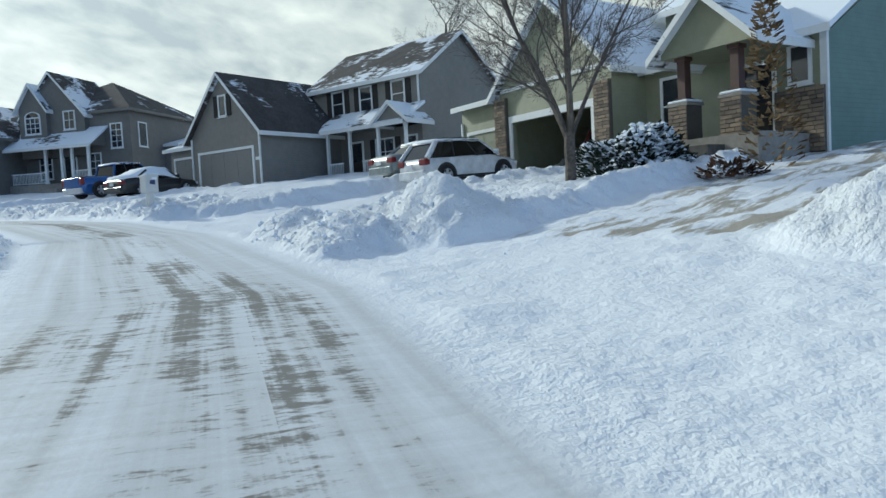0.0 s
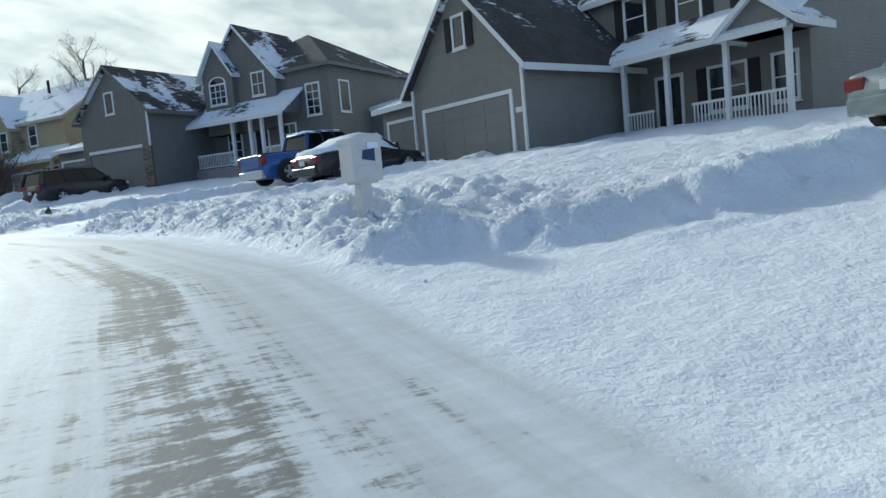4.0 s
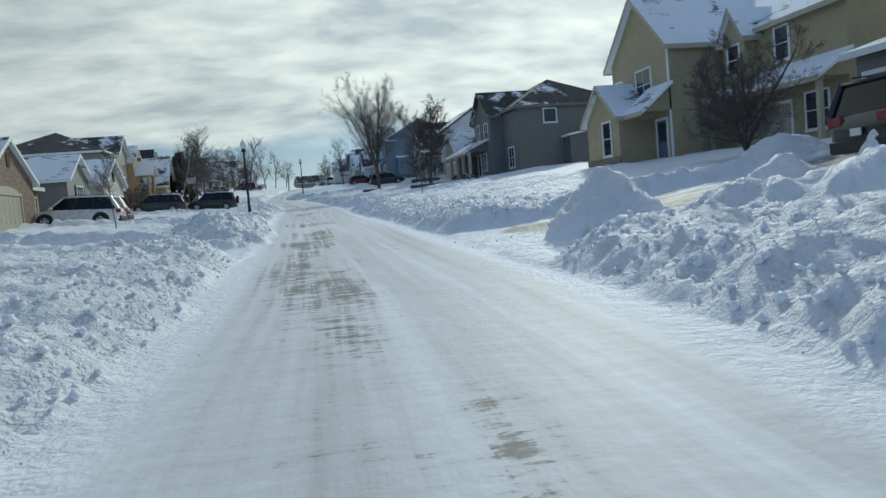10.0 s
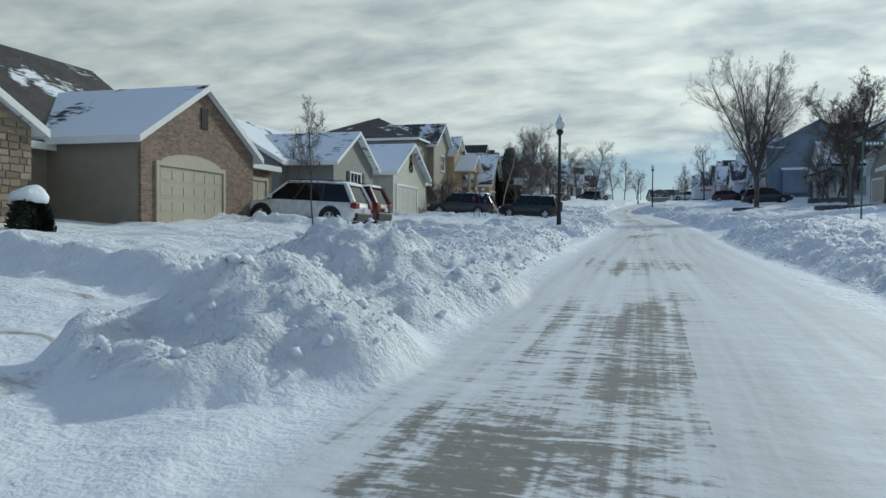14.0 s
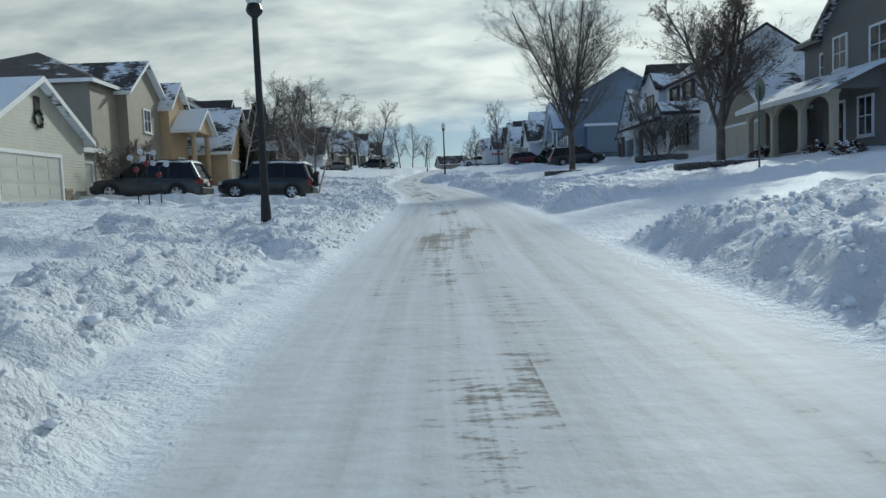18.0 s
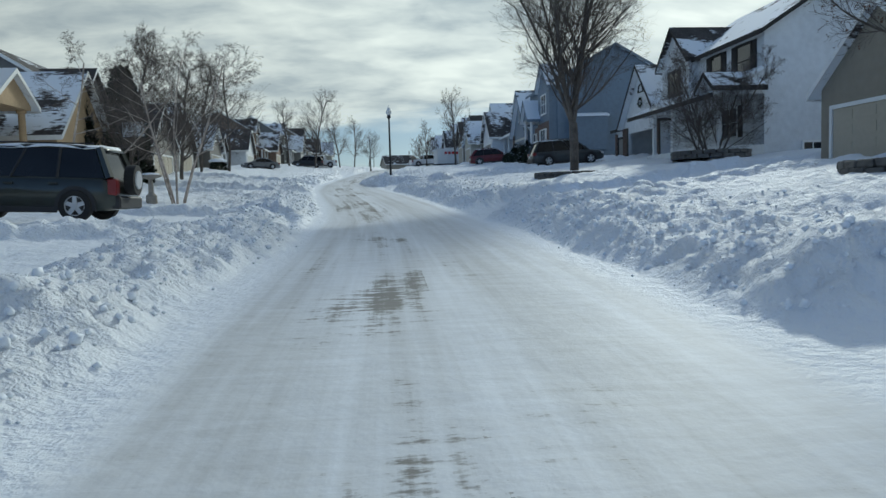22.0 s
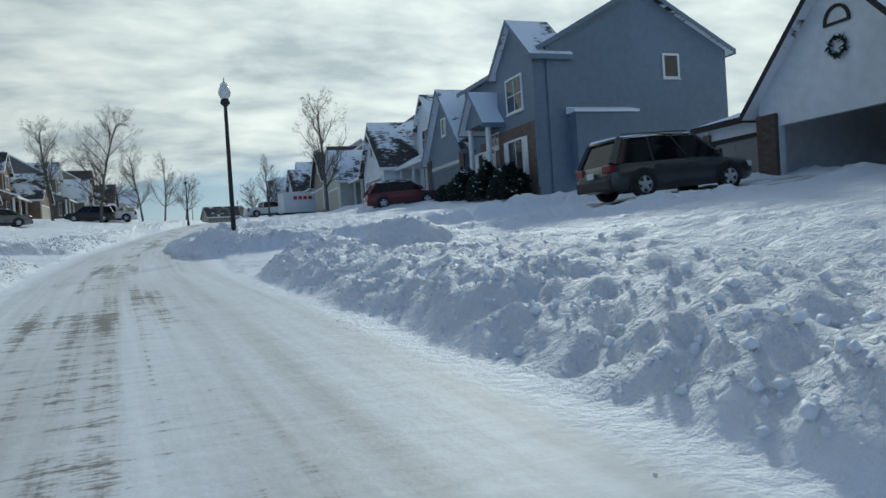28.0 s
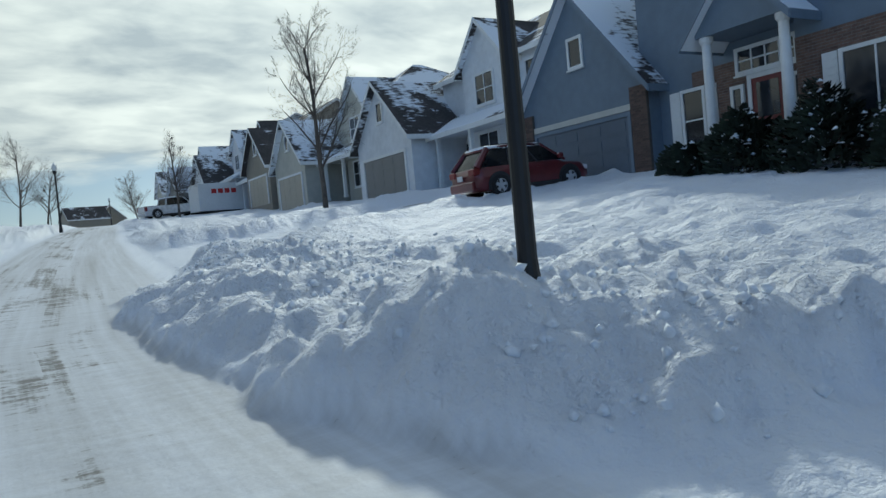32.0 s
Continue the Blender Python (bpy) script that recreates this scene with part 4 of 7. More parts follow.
def house_door(h, face, at, u, z0, mat="wood_red", glass=True):
    f = on_face(face, at)
    bm = bmesh.new()
    for a, b, c, d in ((u - 0.60, u - 0.48, z0, z0 + 2.2), (u + 0.48, u + 0.60, z0, z0 + 2.2), (u - 0.48, u + 0.48, z0 + 2.08, z0 + 2.2)):
        face_box(bm, f, a, b, 0, 0.06, c, d)
    fr = part("front_door", bm, M["trim"], h)
    bm = bmesh.new()
    face_box(bm, f, u - 0.48, u + 0.48, -0.02, 0.03, z0, z0 + 2.08)
    face_box(bm, f, u - 0.36, u + 0.36, 0.03, 0.045, z0 + 0.15, z0 + 0.85)
    part("door_leaf", bm, M[mat], fr)
    bm = bmesh.new()
    face_box(bm, f, u - 0.34, u + 0.34, 0.03, 0.04, z0 + 1.0, z0 + 1.95)
    part("pane", bm, M["glass"], fr)


def post(h, x, y, z0, z1, r=0.09, mat="trim", round_=False, base=None):
    bm = bmesh.new()
    if round_:
        lathe([(r * 1.35, 0), (r * 1.35, 0.12), (r, 0.18), (r * 0.85, z1 - z0 - 0.2), (r * 1.25, z1 - z0 - 0.12), (r * 1.25, z1 - z0)], 14, bm, (x, y, z0))
    else:
        add_box(bm, x - r, x + r, y - r, y + r, z0, z1)
        add_box(bm, x - r * 1.35, x + r * 1.35, y - r * 1.35, y + r * 1.35, z0, z0 + 0.15)
        add_box(bm, x - r * 1.35, x + r * 1.35, y - r * 1.35, y + r * 1.35, z1 - 0.14, z1)
    return part("porch_post", bm, M[mat], h)


def railing(h, x0, x1, y, z0, mat="trim"):
    bm = boxes((x0, x1, y - 0.03, y + 0.03, z0 + 0.82, z0 + 0.9), (x0, x1, y - 0.025, y + 0.025, z0 + 0.08, z0 + 0.14))
    rail = part("railing", bm, M[mat], h)
    n = max(2, int((x1 - x0) / 0.13))
    me = bpy.data.meshes.new("baluster")
    bm = boxes((-0.018, 0.018, -0.018, 0.018, 0.0, 0.68))
    bm.to_mesh(me)
    bm.free()
    me.materials.append(M[mat])
    for k in range(n):
        ob = new("baluster", me)
        ob.parent = rail
        ob.location = (x0 + (k + 0.5) * (x1 - x0) / n, y, z0 + 0.14)


def downspout(h, x, y, z0, z1, mat="trim"):
    part("downspout", boxes((x - 0.05, x + 0.05, y - 0.09, y - 0.01, z0, z1)), M[mat], h)


def house(name, x, y, rot, z, label):
    return thing(name, pose(x, y, z, 0, 0, rot), label, "house", "houses along the street", "structure")


PIECE = {}


def piece_mesh(l, hgt, d, mat, k):
    """A rough masonry unit; a few variants are shared by all walls."""
    key = (round(l, 2), round(hgt, 3), d, mat, k)
    if key not in PIECE:
        rnd = random.Random(k + 7)
        bm = bmesh.new()
        vs = add_box(bm, -l / 2, l / 2, -d, 0.0, -hgt / 2, hgt / 2)
        for v in vs:
            if v.co.y < -d / 2:
                v.co.x *= 0.94
                v.co.z *= 0.90
                v.co.y += rnd.uniform(-0.3, 0.3) * d
        me = bpy.data.meshes.new("stone")
        bm.to_mesh(me)
        bm.free()
        me.materials.append(M[mat])
        PIECE[key] = me
    return PIECE[key]


def veneer(parent, name, x0, x1, y, z0, z1, l, hgt, mat, d=0.035, seed=0, keep=None):
    """Courses of separate units over a wall face that looks towards -y."""
    rnd = random.Random(seed)
    n = max(1, round((z1 - z0) / hgt))
    hh = (z1 - z0) / n
    for r in range(n):
        x = x0
        first = True
        while x < x1 - 0.01:
            w = l * (0.55 if first and r % 2 else rnd.choice((0.7, 1.0, 1.3)) if hgt > 0.09 else 1.0)
            first = False
            if x1 - x - w < l * 0.35:
                w = x1 - x
            q = round(w / l / 0.15) * 0.15 * l
            if keep and not keep(x + w / 2, z0 + (r + 0.5) * hh, w / 2):
                x += w
                continue
            ob = new(name, piece_mesh(max(q, 0.05) * 0.96, hh * 0.9, d, mat, rnd.randrange(4)))
            ob.parent = parent
            ob.location = (x + w / 2, y, z0 + (r + 0.5) * hh)
            if mat == "field":
                ob.rotation_euler = (0, radians(rnd.uniform(-5, 5)), 0)
                ob.scale = (rnd.uniform(0.86, 1.05), 1, rnd.uniform(0.78, 1.12))
            x += w


def house_sage():
    h = house("house", 30.8, 6.8, -135, tz(26.5, 2.5) - 0.05, "sage green sided house with ledge stone piers and an open garage")
    volume(h, 0, 3.5, 0.5, 7, -0.5, 3.35, "shed", 1.6, "sage", "roof_full")
    garage_door(h, 0.5, 0.55, 2.95, 0, 2.13, "gar_sage", cols=2)
    volume(h, 3.5, 9.6, 0, 7, -0.5, 3.5, "gy", 2.9, "sage", "roof_full", front_gap=(4.25, 8.65, 2.2))
    part("garage_floor", boxes((3.7, 9.4, 0.2, 6.8, -0.4, 0.02)), M["concrete"], h)
    f = on_face("F", 0)
    bm = bmesh.new()
    for a, b, c, d in ((4.08, 4.25, 0, 2.45), (8.65, 8.8, 0, 2.45), (4.25, 8.65, 2.2, 2.45)):
        face_box(bm, f, a, b, -0.02, 0.06, c, d)
    face_box(bm, f, 3.6, 9.5, 0, 0.05, 3.42, 3.55)
    part("door_frame", bm, M["trim"], h)
    for a, b, top in ((3.3, 4.0, 3.2), (8.9, 9.6, 2.95)):
        pier = part("stone_pier", boxes((a, b, -0.14, 0.0, -0.4, top)), M["mortar"], h)
        veneer(pier, "stone", a, b, -0.14, 0.0, top, 0.30, 0.115, "ledge", seed=int(a))
    # main body behind, upper storey and the entrance porch
    volume(h, 8.0, 15.8, 4.6, 13, -0.5, 6.0, "gx", 3.2, "sage", "roof_full")
    volume(h, 9.6, 15.8, 1.6, 4.6, -0.5, 3.35, "shed", 1.9, "sage", "roof_full")
    # thin sheet over the sage end wall; its teal paints in blue sky light
    part("side_wall", prism([(1.62, -0.5), (12.98, -0.5), (12.98, 5.7), (4.6, 5.7), (4.6, 4.9), (1.62, 3.1)], "x", 15.8, 15.84), M["sage_bluelit"], h, "sage sided end wall with blue sky light painted into its colour")
    part("corner_board", boxes((15.68, 15.88, 1.56, 1.66, -0.4, 3.3)), M["trim"], h)
    volume(h, 12.2, 15.2, -0.6, 2.4, 2.95, 3.1, "gy", 1.35, "sage", "roof_full", 0.3)
    volume(h, 10.6, 14.6, 3.9, 6, 5.5, 6.2, "gy", 1.9, "sage", "roof_snow", 0.3)
    for x in (12.75, 14.5):
        pier = part("stone_pier", boxes((x - 0.32, x + 0.32, -0.62, 0.02, -0.4, 1.55)), M["mortar"], h)
        veneer(pier, "stone", x - 0.32, x + 0.32, -0.62, 0.5, 1.55, 0.28, 0.115, "ledge", seed=int(x))
        part("pier_cap", boxes((x - 0.37, x + 0.37, -0.67, 0.07, 1.55, 1.64)), M["concrete"], h)
        part("cap_snow", boxes((x - 0.35, x + 0.35, -0.65, 0.05, 1.64, 1.72), bevel=0.03), M["snow_cap"], h)
        post(h, x, -0.3, 1.64, 2.98, 0.13, "wood_red")
    part("porch_slab", boxes((11.8, 15.4, -0.8, 1.6, -0.5, 0.55)), M["concrete"], h)
    part("porch_step", boxes((12.2, 14.4, -1.5, -0.8, -0.5, 0.30)), M["rock"], h)
    house_door(h, "F", 1.6, 13.8, 0.55, "dark")
    window(h, "F", 1.6, 10.8, 1.1, 0.9, 1.7, 1, 2)
    window(h, "F", 1.6, 15.1, 1.95, 0.5, 0.95, 1, 1)
    window(h, "F", 4.6, 10.0, 4.1, 0.9, 1.3, 2, 2)
    window(h, "F", 3.9, 12.6, 5.3, 1.0, 1.1, 2, 2)
    wains = part("stone_wainscot", boxes((14.4, 15.82, 1.48, 1.6, -0.4, 1.75)), M["mortar"], h)
    veneer(wains, "stone", 14.4, 15.82, 1.48, 0.0, 1.75, 0.30, 0.115, "ledge", seed=21)
    downspout(h, 0.05, 0.5, 0, 2.7)


def house_gray_porch():
    h = house("house", 38.17, 24.27, -114.4, tz(36.6, 21.3) - 0.05, "grey-brown house with a front gable garage and white porch railing")
    volume(h, -3.4, 0.0, 0.7, 7, -0.5, 2.8, "shed", 1.9, "greige", "roof_snow")
    garage_door(h, 0.7, -2.9, -0.5, 0, 2.13, "gar_gray", cols=2)
    volume(h, 0, 6.4, 0, 8.5, -0.5, 3.15, "gy", 3.3, "greige", "roof_dark")
    garage_door(h, 0, 0.75, 5.63, 0, 2.13, "gar_gray")
    window(h, "F", 0, 3.2, 4.2, 0.55, 1.05, 1, 1, shutters="dark")
    downspout(h, 6.3, 0, 0, 3.1)
    downspout(h, 0.05, 0, 0, 3.1)
    volume(h, 4.0, 12.8, 6.0, 13.5, -0.5, 5.95, "gx", 2.6, "greige", "roof")
    volume(h, 6.4, 12.8, 4.3, 6.0, 3.0, 3.1, "shed", 1.0, "greige", "roof_snow", 0.3)
    volume(h, 11.0, 13.2, 4.2, 6.0, 3.0, 3.15, "gy", 0.9, "greige", "roof_snow", 0.25)
    for x in (6.9, 8.7, 10.9, 12.9):
        post(h, x, 4.45, 0.3, 3.0, 0.08)
    part("porch_deck", boxes((6.4, 13.0, 4.3, 6.0, -0.4, 0.3)), M["concrete"], h)
    railing(h, 6.9, 8.1, 4.45, 0.3)
    railing(h, 9.6, 12.9, 4.45, 0.3)
    house_door(h, "F", 6.0, 7.7, 0.3, "dark")
    window(h, "F", 6.0, 10.0, 1.0, 1.3, 1.4, 2, 2, shutters="dark")
    window(h, "F", 6.0, 12.0, 1.0, 0.7, 1.4, 1, 2)
    for x in (6.4, 8.7, 11.2):
        window(h, "F", 6.0, x, 4.2, 0.85, 1.35, 1, 2, shutters="dark")
    part("house_number", boxes((5.86, 6.16, -0.03, 0.0, 1.45, 1.62)), M["trim"], h)
    downspout(h, 12.7, 6.0, 3.2, 5.9)


def house_gray_arched():
    h = house("house", 42.1, 50.6, -90, tz(42, 46) + 0.3, "dark grey two-storey house with a front gable garage and arched window")
    volume(h, -3.4, 0, 0.8, 7, -0.9, 2.9, "shed", 1.8, "greige2", "roof_full")
    garage_door(h, 0.8, -3.0, -0.6, 0, 2.13, "gar_gray", cols=2)
    volume(h, 0.3, 6.4, 0, 11, -0.9, 4.5, "gy", 2.7, "greige2", "roof", trim="greige2")
    garage_door(h, 0, 0.95, 5.63, 0, 2.13, "gar_gray", "greige2")
    part("header_board", boxes((0.9, 5.7, -0.09, 0.0, 2.27, 2.45)), M["trim"], h)
    window(h, "F", 0, 3.2, 4.55, 0.62, 1.15, 1, 1)
    pier = part("stone_pier", boxes((5.72, 6.42, -0.1, 0.02, -0.4, 2.3)), M["mortar"], h)
    veneer(pier, "stone", 5.72, 6.42, -0.1, 0.0, 2.3, 0.3, 0.115, "ledge", seed=4)
    volume(h, 6.0, 15.8, 4.9, 14.5, -0.9, 6.0, "hip", 3.0, "greige2", "roof_dark", trim="greige2")
    volume(h, 6.9, 12.3, 4.4, 9, 2.8, 6.0, "gy", 3.1, "greige2", "roof", 0.3)
    volume(h, 6.9, 9.3, 4.0, 9, 2.8, 6.6, "gy", 1.7, "greige2", "roof_snow", 0.3)
    window(h, "F", 4.0, 8.1, 4.7, 1.2, 1.1, 3, 3, arch=0.6)
    window(h, "F", 4.4, 11.0, 4.9, 0.85, 1.25, 2, 2)
    window(h, "F", 4.9, 14.6, 3.3, 0.85, 1.7, 2, 4)
    window(h, "R", 15.8, 6.3, 3.4, 0.85, 1.7, 1, 1)
    volume(h, 6.4, 13.6, 3.0, 4.9, 3.45, 3.5, "shed", 1.3, "greige2", "roof_full", 0.3)
    for x in (9.6, 11.0, 11.9, 13.3):
        post(h, x, 3.3, 0.75, 3.45, 0.09)
    part("porch_deck", boxes((6.4, 13.6, 3.1, 4.9, -0.9, 0.75)), M["concrete"], h)
    part("porch_step", boxes((9.8, 11.2, 2.3, 3.1, -0.6, 0.35)), M["concrete"], h)
    railing(h, 6.5, 9.5, 3.3, 0.75)
    railing(h, 11.95, 13.25, 3.3, 0.75)
    house_door(h, "F", 4.9, 10.4, 0.75, "dark")
    window(h, "F", 4.9, 8.2, 1.3, 1.0, 1.6, 2, 3)
    window(h, "F", 4.9, 12.6, 1.3, 0.9, 1.6, 2, 3)
    volume(h, 15.8, 17.0, 9, 12, -0.9, 3.6, "shed", 0.7, "greige2", "roof_full", 0.2)
    downspout(h, 6.32, 0, 0, 4.3)


def house_yellow():
    h = house("house", 43.4, 72.9, -90, tz(43, 68) - 0.1, "yellow two-storey house with a steep front gable and snowy roofs")
    volume(h, 0.3, 14.4, 3.3, 13, -0.5, 5.9, "gx", 3.4, "yellow", "roof_full", trim="gar_tan")
    volume(h, 0.4, 6.6, 0, 8, -0.5, 5.9, "gy", 2.9, "yellow", "roof_full", trim="gar_tan")
    volume(h, 7.4, 9.0, 2.5, 6, 3.0, 5.7, "gy", 1.2, "yellow", "roof_full", 0.25, "gar_tan")
    volume(h, 0.7, 4.6, -1.9, 0, -0.5, 2.7, "gy", 1.7, "yellow", "roof_full", 0.3, "gar_tan")
    volume(h, 4.6, 6.6, -1.5, 0, 2.6, 2.65, "shed", 1.2, "yellow", "roof_full", 0.25, "gar_tan")
    volume(h, 6.6, 14.4, 1.9, 3.3, 2.7, 2.75, "shed", 0.9, "yellow", "roof_full", 0.3, "gar_tan")
    for x in (6.8, 14.2):
        post(h, x, 2.05, 0.0, 2.7, 0.10, "gar_tan")
    part("stone_base", boxes((0.68, 4.62, -2.0, -1.9, -0.4, 0.6)), M["stone"], h)
    window(h, "F", 0, 4.0, 3.5, 1.5, 1.5, 2, 2)
    window(h, "F", 0, 1.2, 3.5, 0.7, 1.3, 1, 2)
    window(h, "F", -1.9, 3.2, 0.75, 0.9, 1.7, 1, 2)
    window(h, "F", 2.5, 8.2, 3.9, 0.8, 1.3, 1, 2)
    window(h, "F", 3.3, 10.6, 4.1, 0.85, 1.4, 1, 2)
    window(h, "F", 3.3, 12.6, 0.8, 1.3, 1.5, 2, 2)
    house_door(h, "F", 0, 5.6, 0.1, "gar_blue")
    garage_door(h, 3.3, 7.4, 11.0, 0, 2.1, "gar_tan")
    part("vent_pipe", boxes((9.0, 9.15, 6.0, 6.15, 8.4, 9.4)), M["dark"], h)
    downspout(h, 6.55, 0, 0, 5.8)


def house_corner():
    h = house("house", 43.4, 108.0, -90, tz(43.5, 99) - 0.1, "grey-tan two-storey corner house with an arched porch")
    volume(h, 1.0, 14.6, 1.2, 11, -0.5, 5.7, "hip", 2.9, "greige2", "roof_dark", trim="greige2")
    volume(h, 4.8, 10.4, 0, 6, -0.5, 5.7, "gy", 2.3, "greige2", "roof_dark", 0.35, "greige2")
    volume(h, 1.2, 9.0, -2.0, 0.2, 2.55, 2.6, "shed", 1.0, "greige2", "roof_full", 0.3)
    for x in (1.4, 3.9, 6.4, 8.8):
        post(h, x, -1.8, 0.2, 2.55, 0.13, "gar_tan")
    bm = bmesh.new()
    for x0, x1 in ((1.4, 3.9), (3.9, 6.4), (6.4, 8.8)):
        n = 8
        for k in range(n):
            a0, a1 = math.pi * k / n, math.pi * (k + 1) / n
            c, r = (x0 + x1) / 2, (x1 - x0) / 2 - 0.1
            pts = [(c + r * math.cos(a0), 1.75 + 0.7 * math.sin(a0)), (c + r * math.cos(a0), 2.6), (c + r * math.cos(a1), 2.6), (c + r * math.cos(a1), 1.75 + 0.7 * math.sin(a1))]
            add_prism(bm, pts, "y", -1.9, -1.7)
    bmesh.ops.recalc_face_normals(bm, faces=bm.faces)
    part("porch_arch", bm, M["gar_tan"], h)
    part("porch_deck", boxes((1.2, 9.0, -2.0, 0.0, -0.6, 0.2)), M["concrete"], h)
    house_door(h, "F", 0, 6.0, 0.2, "dark")
    window(h, "F", 0, 8.0, 0.8, 0.9, 1.5, 2, 2)
    window(h, "F", 0, 8.9, 3.6, 1.1, 1.4, 2, 2)
    window(h, "F", 0, 6.2, 3.8, 0.9, 1.3, 2, 2)
    window(h, "F", 1.2, 12.4, 0.7, 1.4, 1.7, 2, 2)
    window(h, "F", 1.2, 3.0, 3.8, 0.9, 1.2, 2, 2)
    window(h, "R", 14.6, 4.2, 4.3, 1.1, 1.1, 1, 1)
    window(h, "R", 14.6, 3.4, -0.2, 1.3, 0.5, 2, 1)
    volume(h, 14.6, 15.9, 5.4, 9.4, -0.5, 2.9, "shed", 0.6, "greige2", "roof_full", 0.25)
    volume(h, -4.8, 1.4, -1.0, 7, -0.5, 2.9, "gy", 2.5, "tan", "roof_snow")
    garage_door(h, -1.0, -4.1, 0.7, 0, 2.13, "gar_tan")
    part("railing_fence", boxes((16.2, 16.25, 8.0, 11.0, -0.2, 1.5)), M["trim"], h)


def house_white_porch():
    h = house("house", 44.0, 131.5, -90, tz(43.5, 126) - 0.1, "white two-storey house with a railed porch and wreath over the garage")
    volume(h, 1.4, 12.0, 0.0, 9, -0.5, 5.6, "gx", 2.9, "white", "roof_snow", trim="dark")
    volume(h, 1.5, 5.2, -0.5, 4, 3.0, 5.7, "gy", 1.8, "white", "roof", 0.3, "dark")
    volume(h, 1.75, 12.0, -2.3, 0.0, 2.65, 2.7, "shed", 1.1, "white", "roof_full", 0.35, "dark")
    for x in (4.2, 6.8, 9.4, 11.8):
        post(h, x, -2.1, 0.3, 2.65, 0.09)
    railing(h, 6.8, 9.4, -2.1, 0.3)
    railing(h, 9.4, 11.8, -2.1, 0.3)
    part("porch_deck", boxes((3.6, 12.0, -2.3, 0.0, -0.6, 0.3)), M["trim"], h)
    house_door(h, "F", 0, 5.2, 0.3, "dark")
    window(h, "F", 0, 8.8, 0.9, 1.5, 1.4, 2, 2, shutters="dark")
    window(h, "F", -0.5, 3.3, 3.8, 1.5, 1.3, 2, 2, trim="dark")
    volume(h, 10.9, 12.3, -2.5, -0.4, 2.9, 3.0, "gy", 0.55, "white", "roof_full", 0.25, "dark")
    window(h, "F", 0, 7.4, 3.7, 1.1, 1.5, 1, 2, shutters="dark", trim="dark")
    window(h, "F", 0, 10.2, 3.7, 1.3, 1.5, 1, 2, shutters="dark", trim="dark")
    window(h, "R", 12.0, 2.4, -0.1, 0.9, 0.45, 2, 1)
    # garage wing with its door open
    g = -0.3
    volume(h, -4.8, 1.4, -0.6, 6.5, -0.5, 3.0, "gy", 3.3, "white", "roof_snow", 0.4, "dark", front_gap=(g - 3.7, g + 0.9, 2.2))
    part("garage_floor", boxes((-4.6, 1.2, -0.4, 6.3, -0.4, 0.02)), M["concrete"], h)
    pier = part("brick_pier", boxes((-4.82, -4.04, -0.72, -0.6, -0.4, 2.6)), M["mortar"], h)
    veneer(pier, "brick", -4.82, -4.04, -0.72, 0.0, 2.6, 0.215, 0.076, "brick_unit", 0.012)
    pier = part("brick_pier", boxes((0.64, 1.42, -0.72, -0.6, -0.4, 2.6)), M["mortar"], h)
    veneer(pier, "brick", 0.64, 1.42, -0.72, 0.0, 2.6, 0.215, 0.076, "brick_unit", 0.012)
    bm = bmesh.new()
    n = 10
    for k in range(n):
        a0, a1 = math.pi * k / n, math.pi * (k + 1) / n
        add_prism(bm, [(-1.7 + r * math.cos(a), 4.75 + r * 1.1 * math.sin(a)) for r, a in ((0.36, a0), (0.44, a0), (0.44, a1), (0.36, a1))], "y", -0.66, -0.6)
    face_box(bm, on_face("F", -0.6), -2.14, -1.26, 0, 0.06, 4.68, 4.75)
    bmesh.ops.recalc_face_normals(bm, faces=bm.faces)
    part("gable_vent", bm, M["dark"], h, "dark half-round vent surround")
    volume(h, -8.1, -4.8, 0.0, 6.5, -0.5, 2.75, "shed", 1.7, "white", "roof_full", 0.35, "dark")
    garage_door(h, 0.0, -7.6, -5.3, 0, 2.1, "gar_gray", "dark", 2)
    part("brick_pier", boxes((-8.12, -7.8, -0.12, 0.0, -0.4, 2.5)), M["brick_brown"], h)


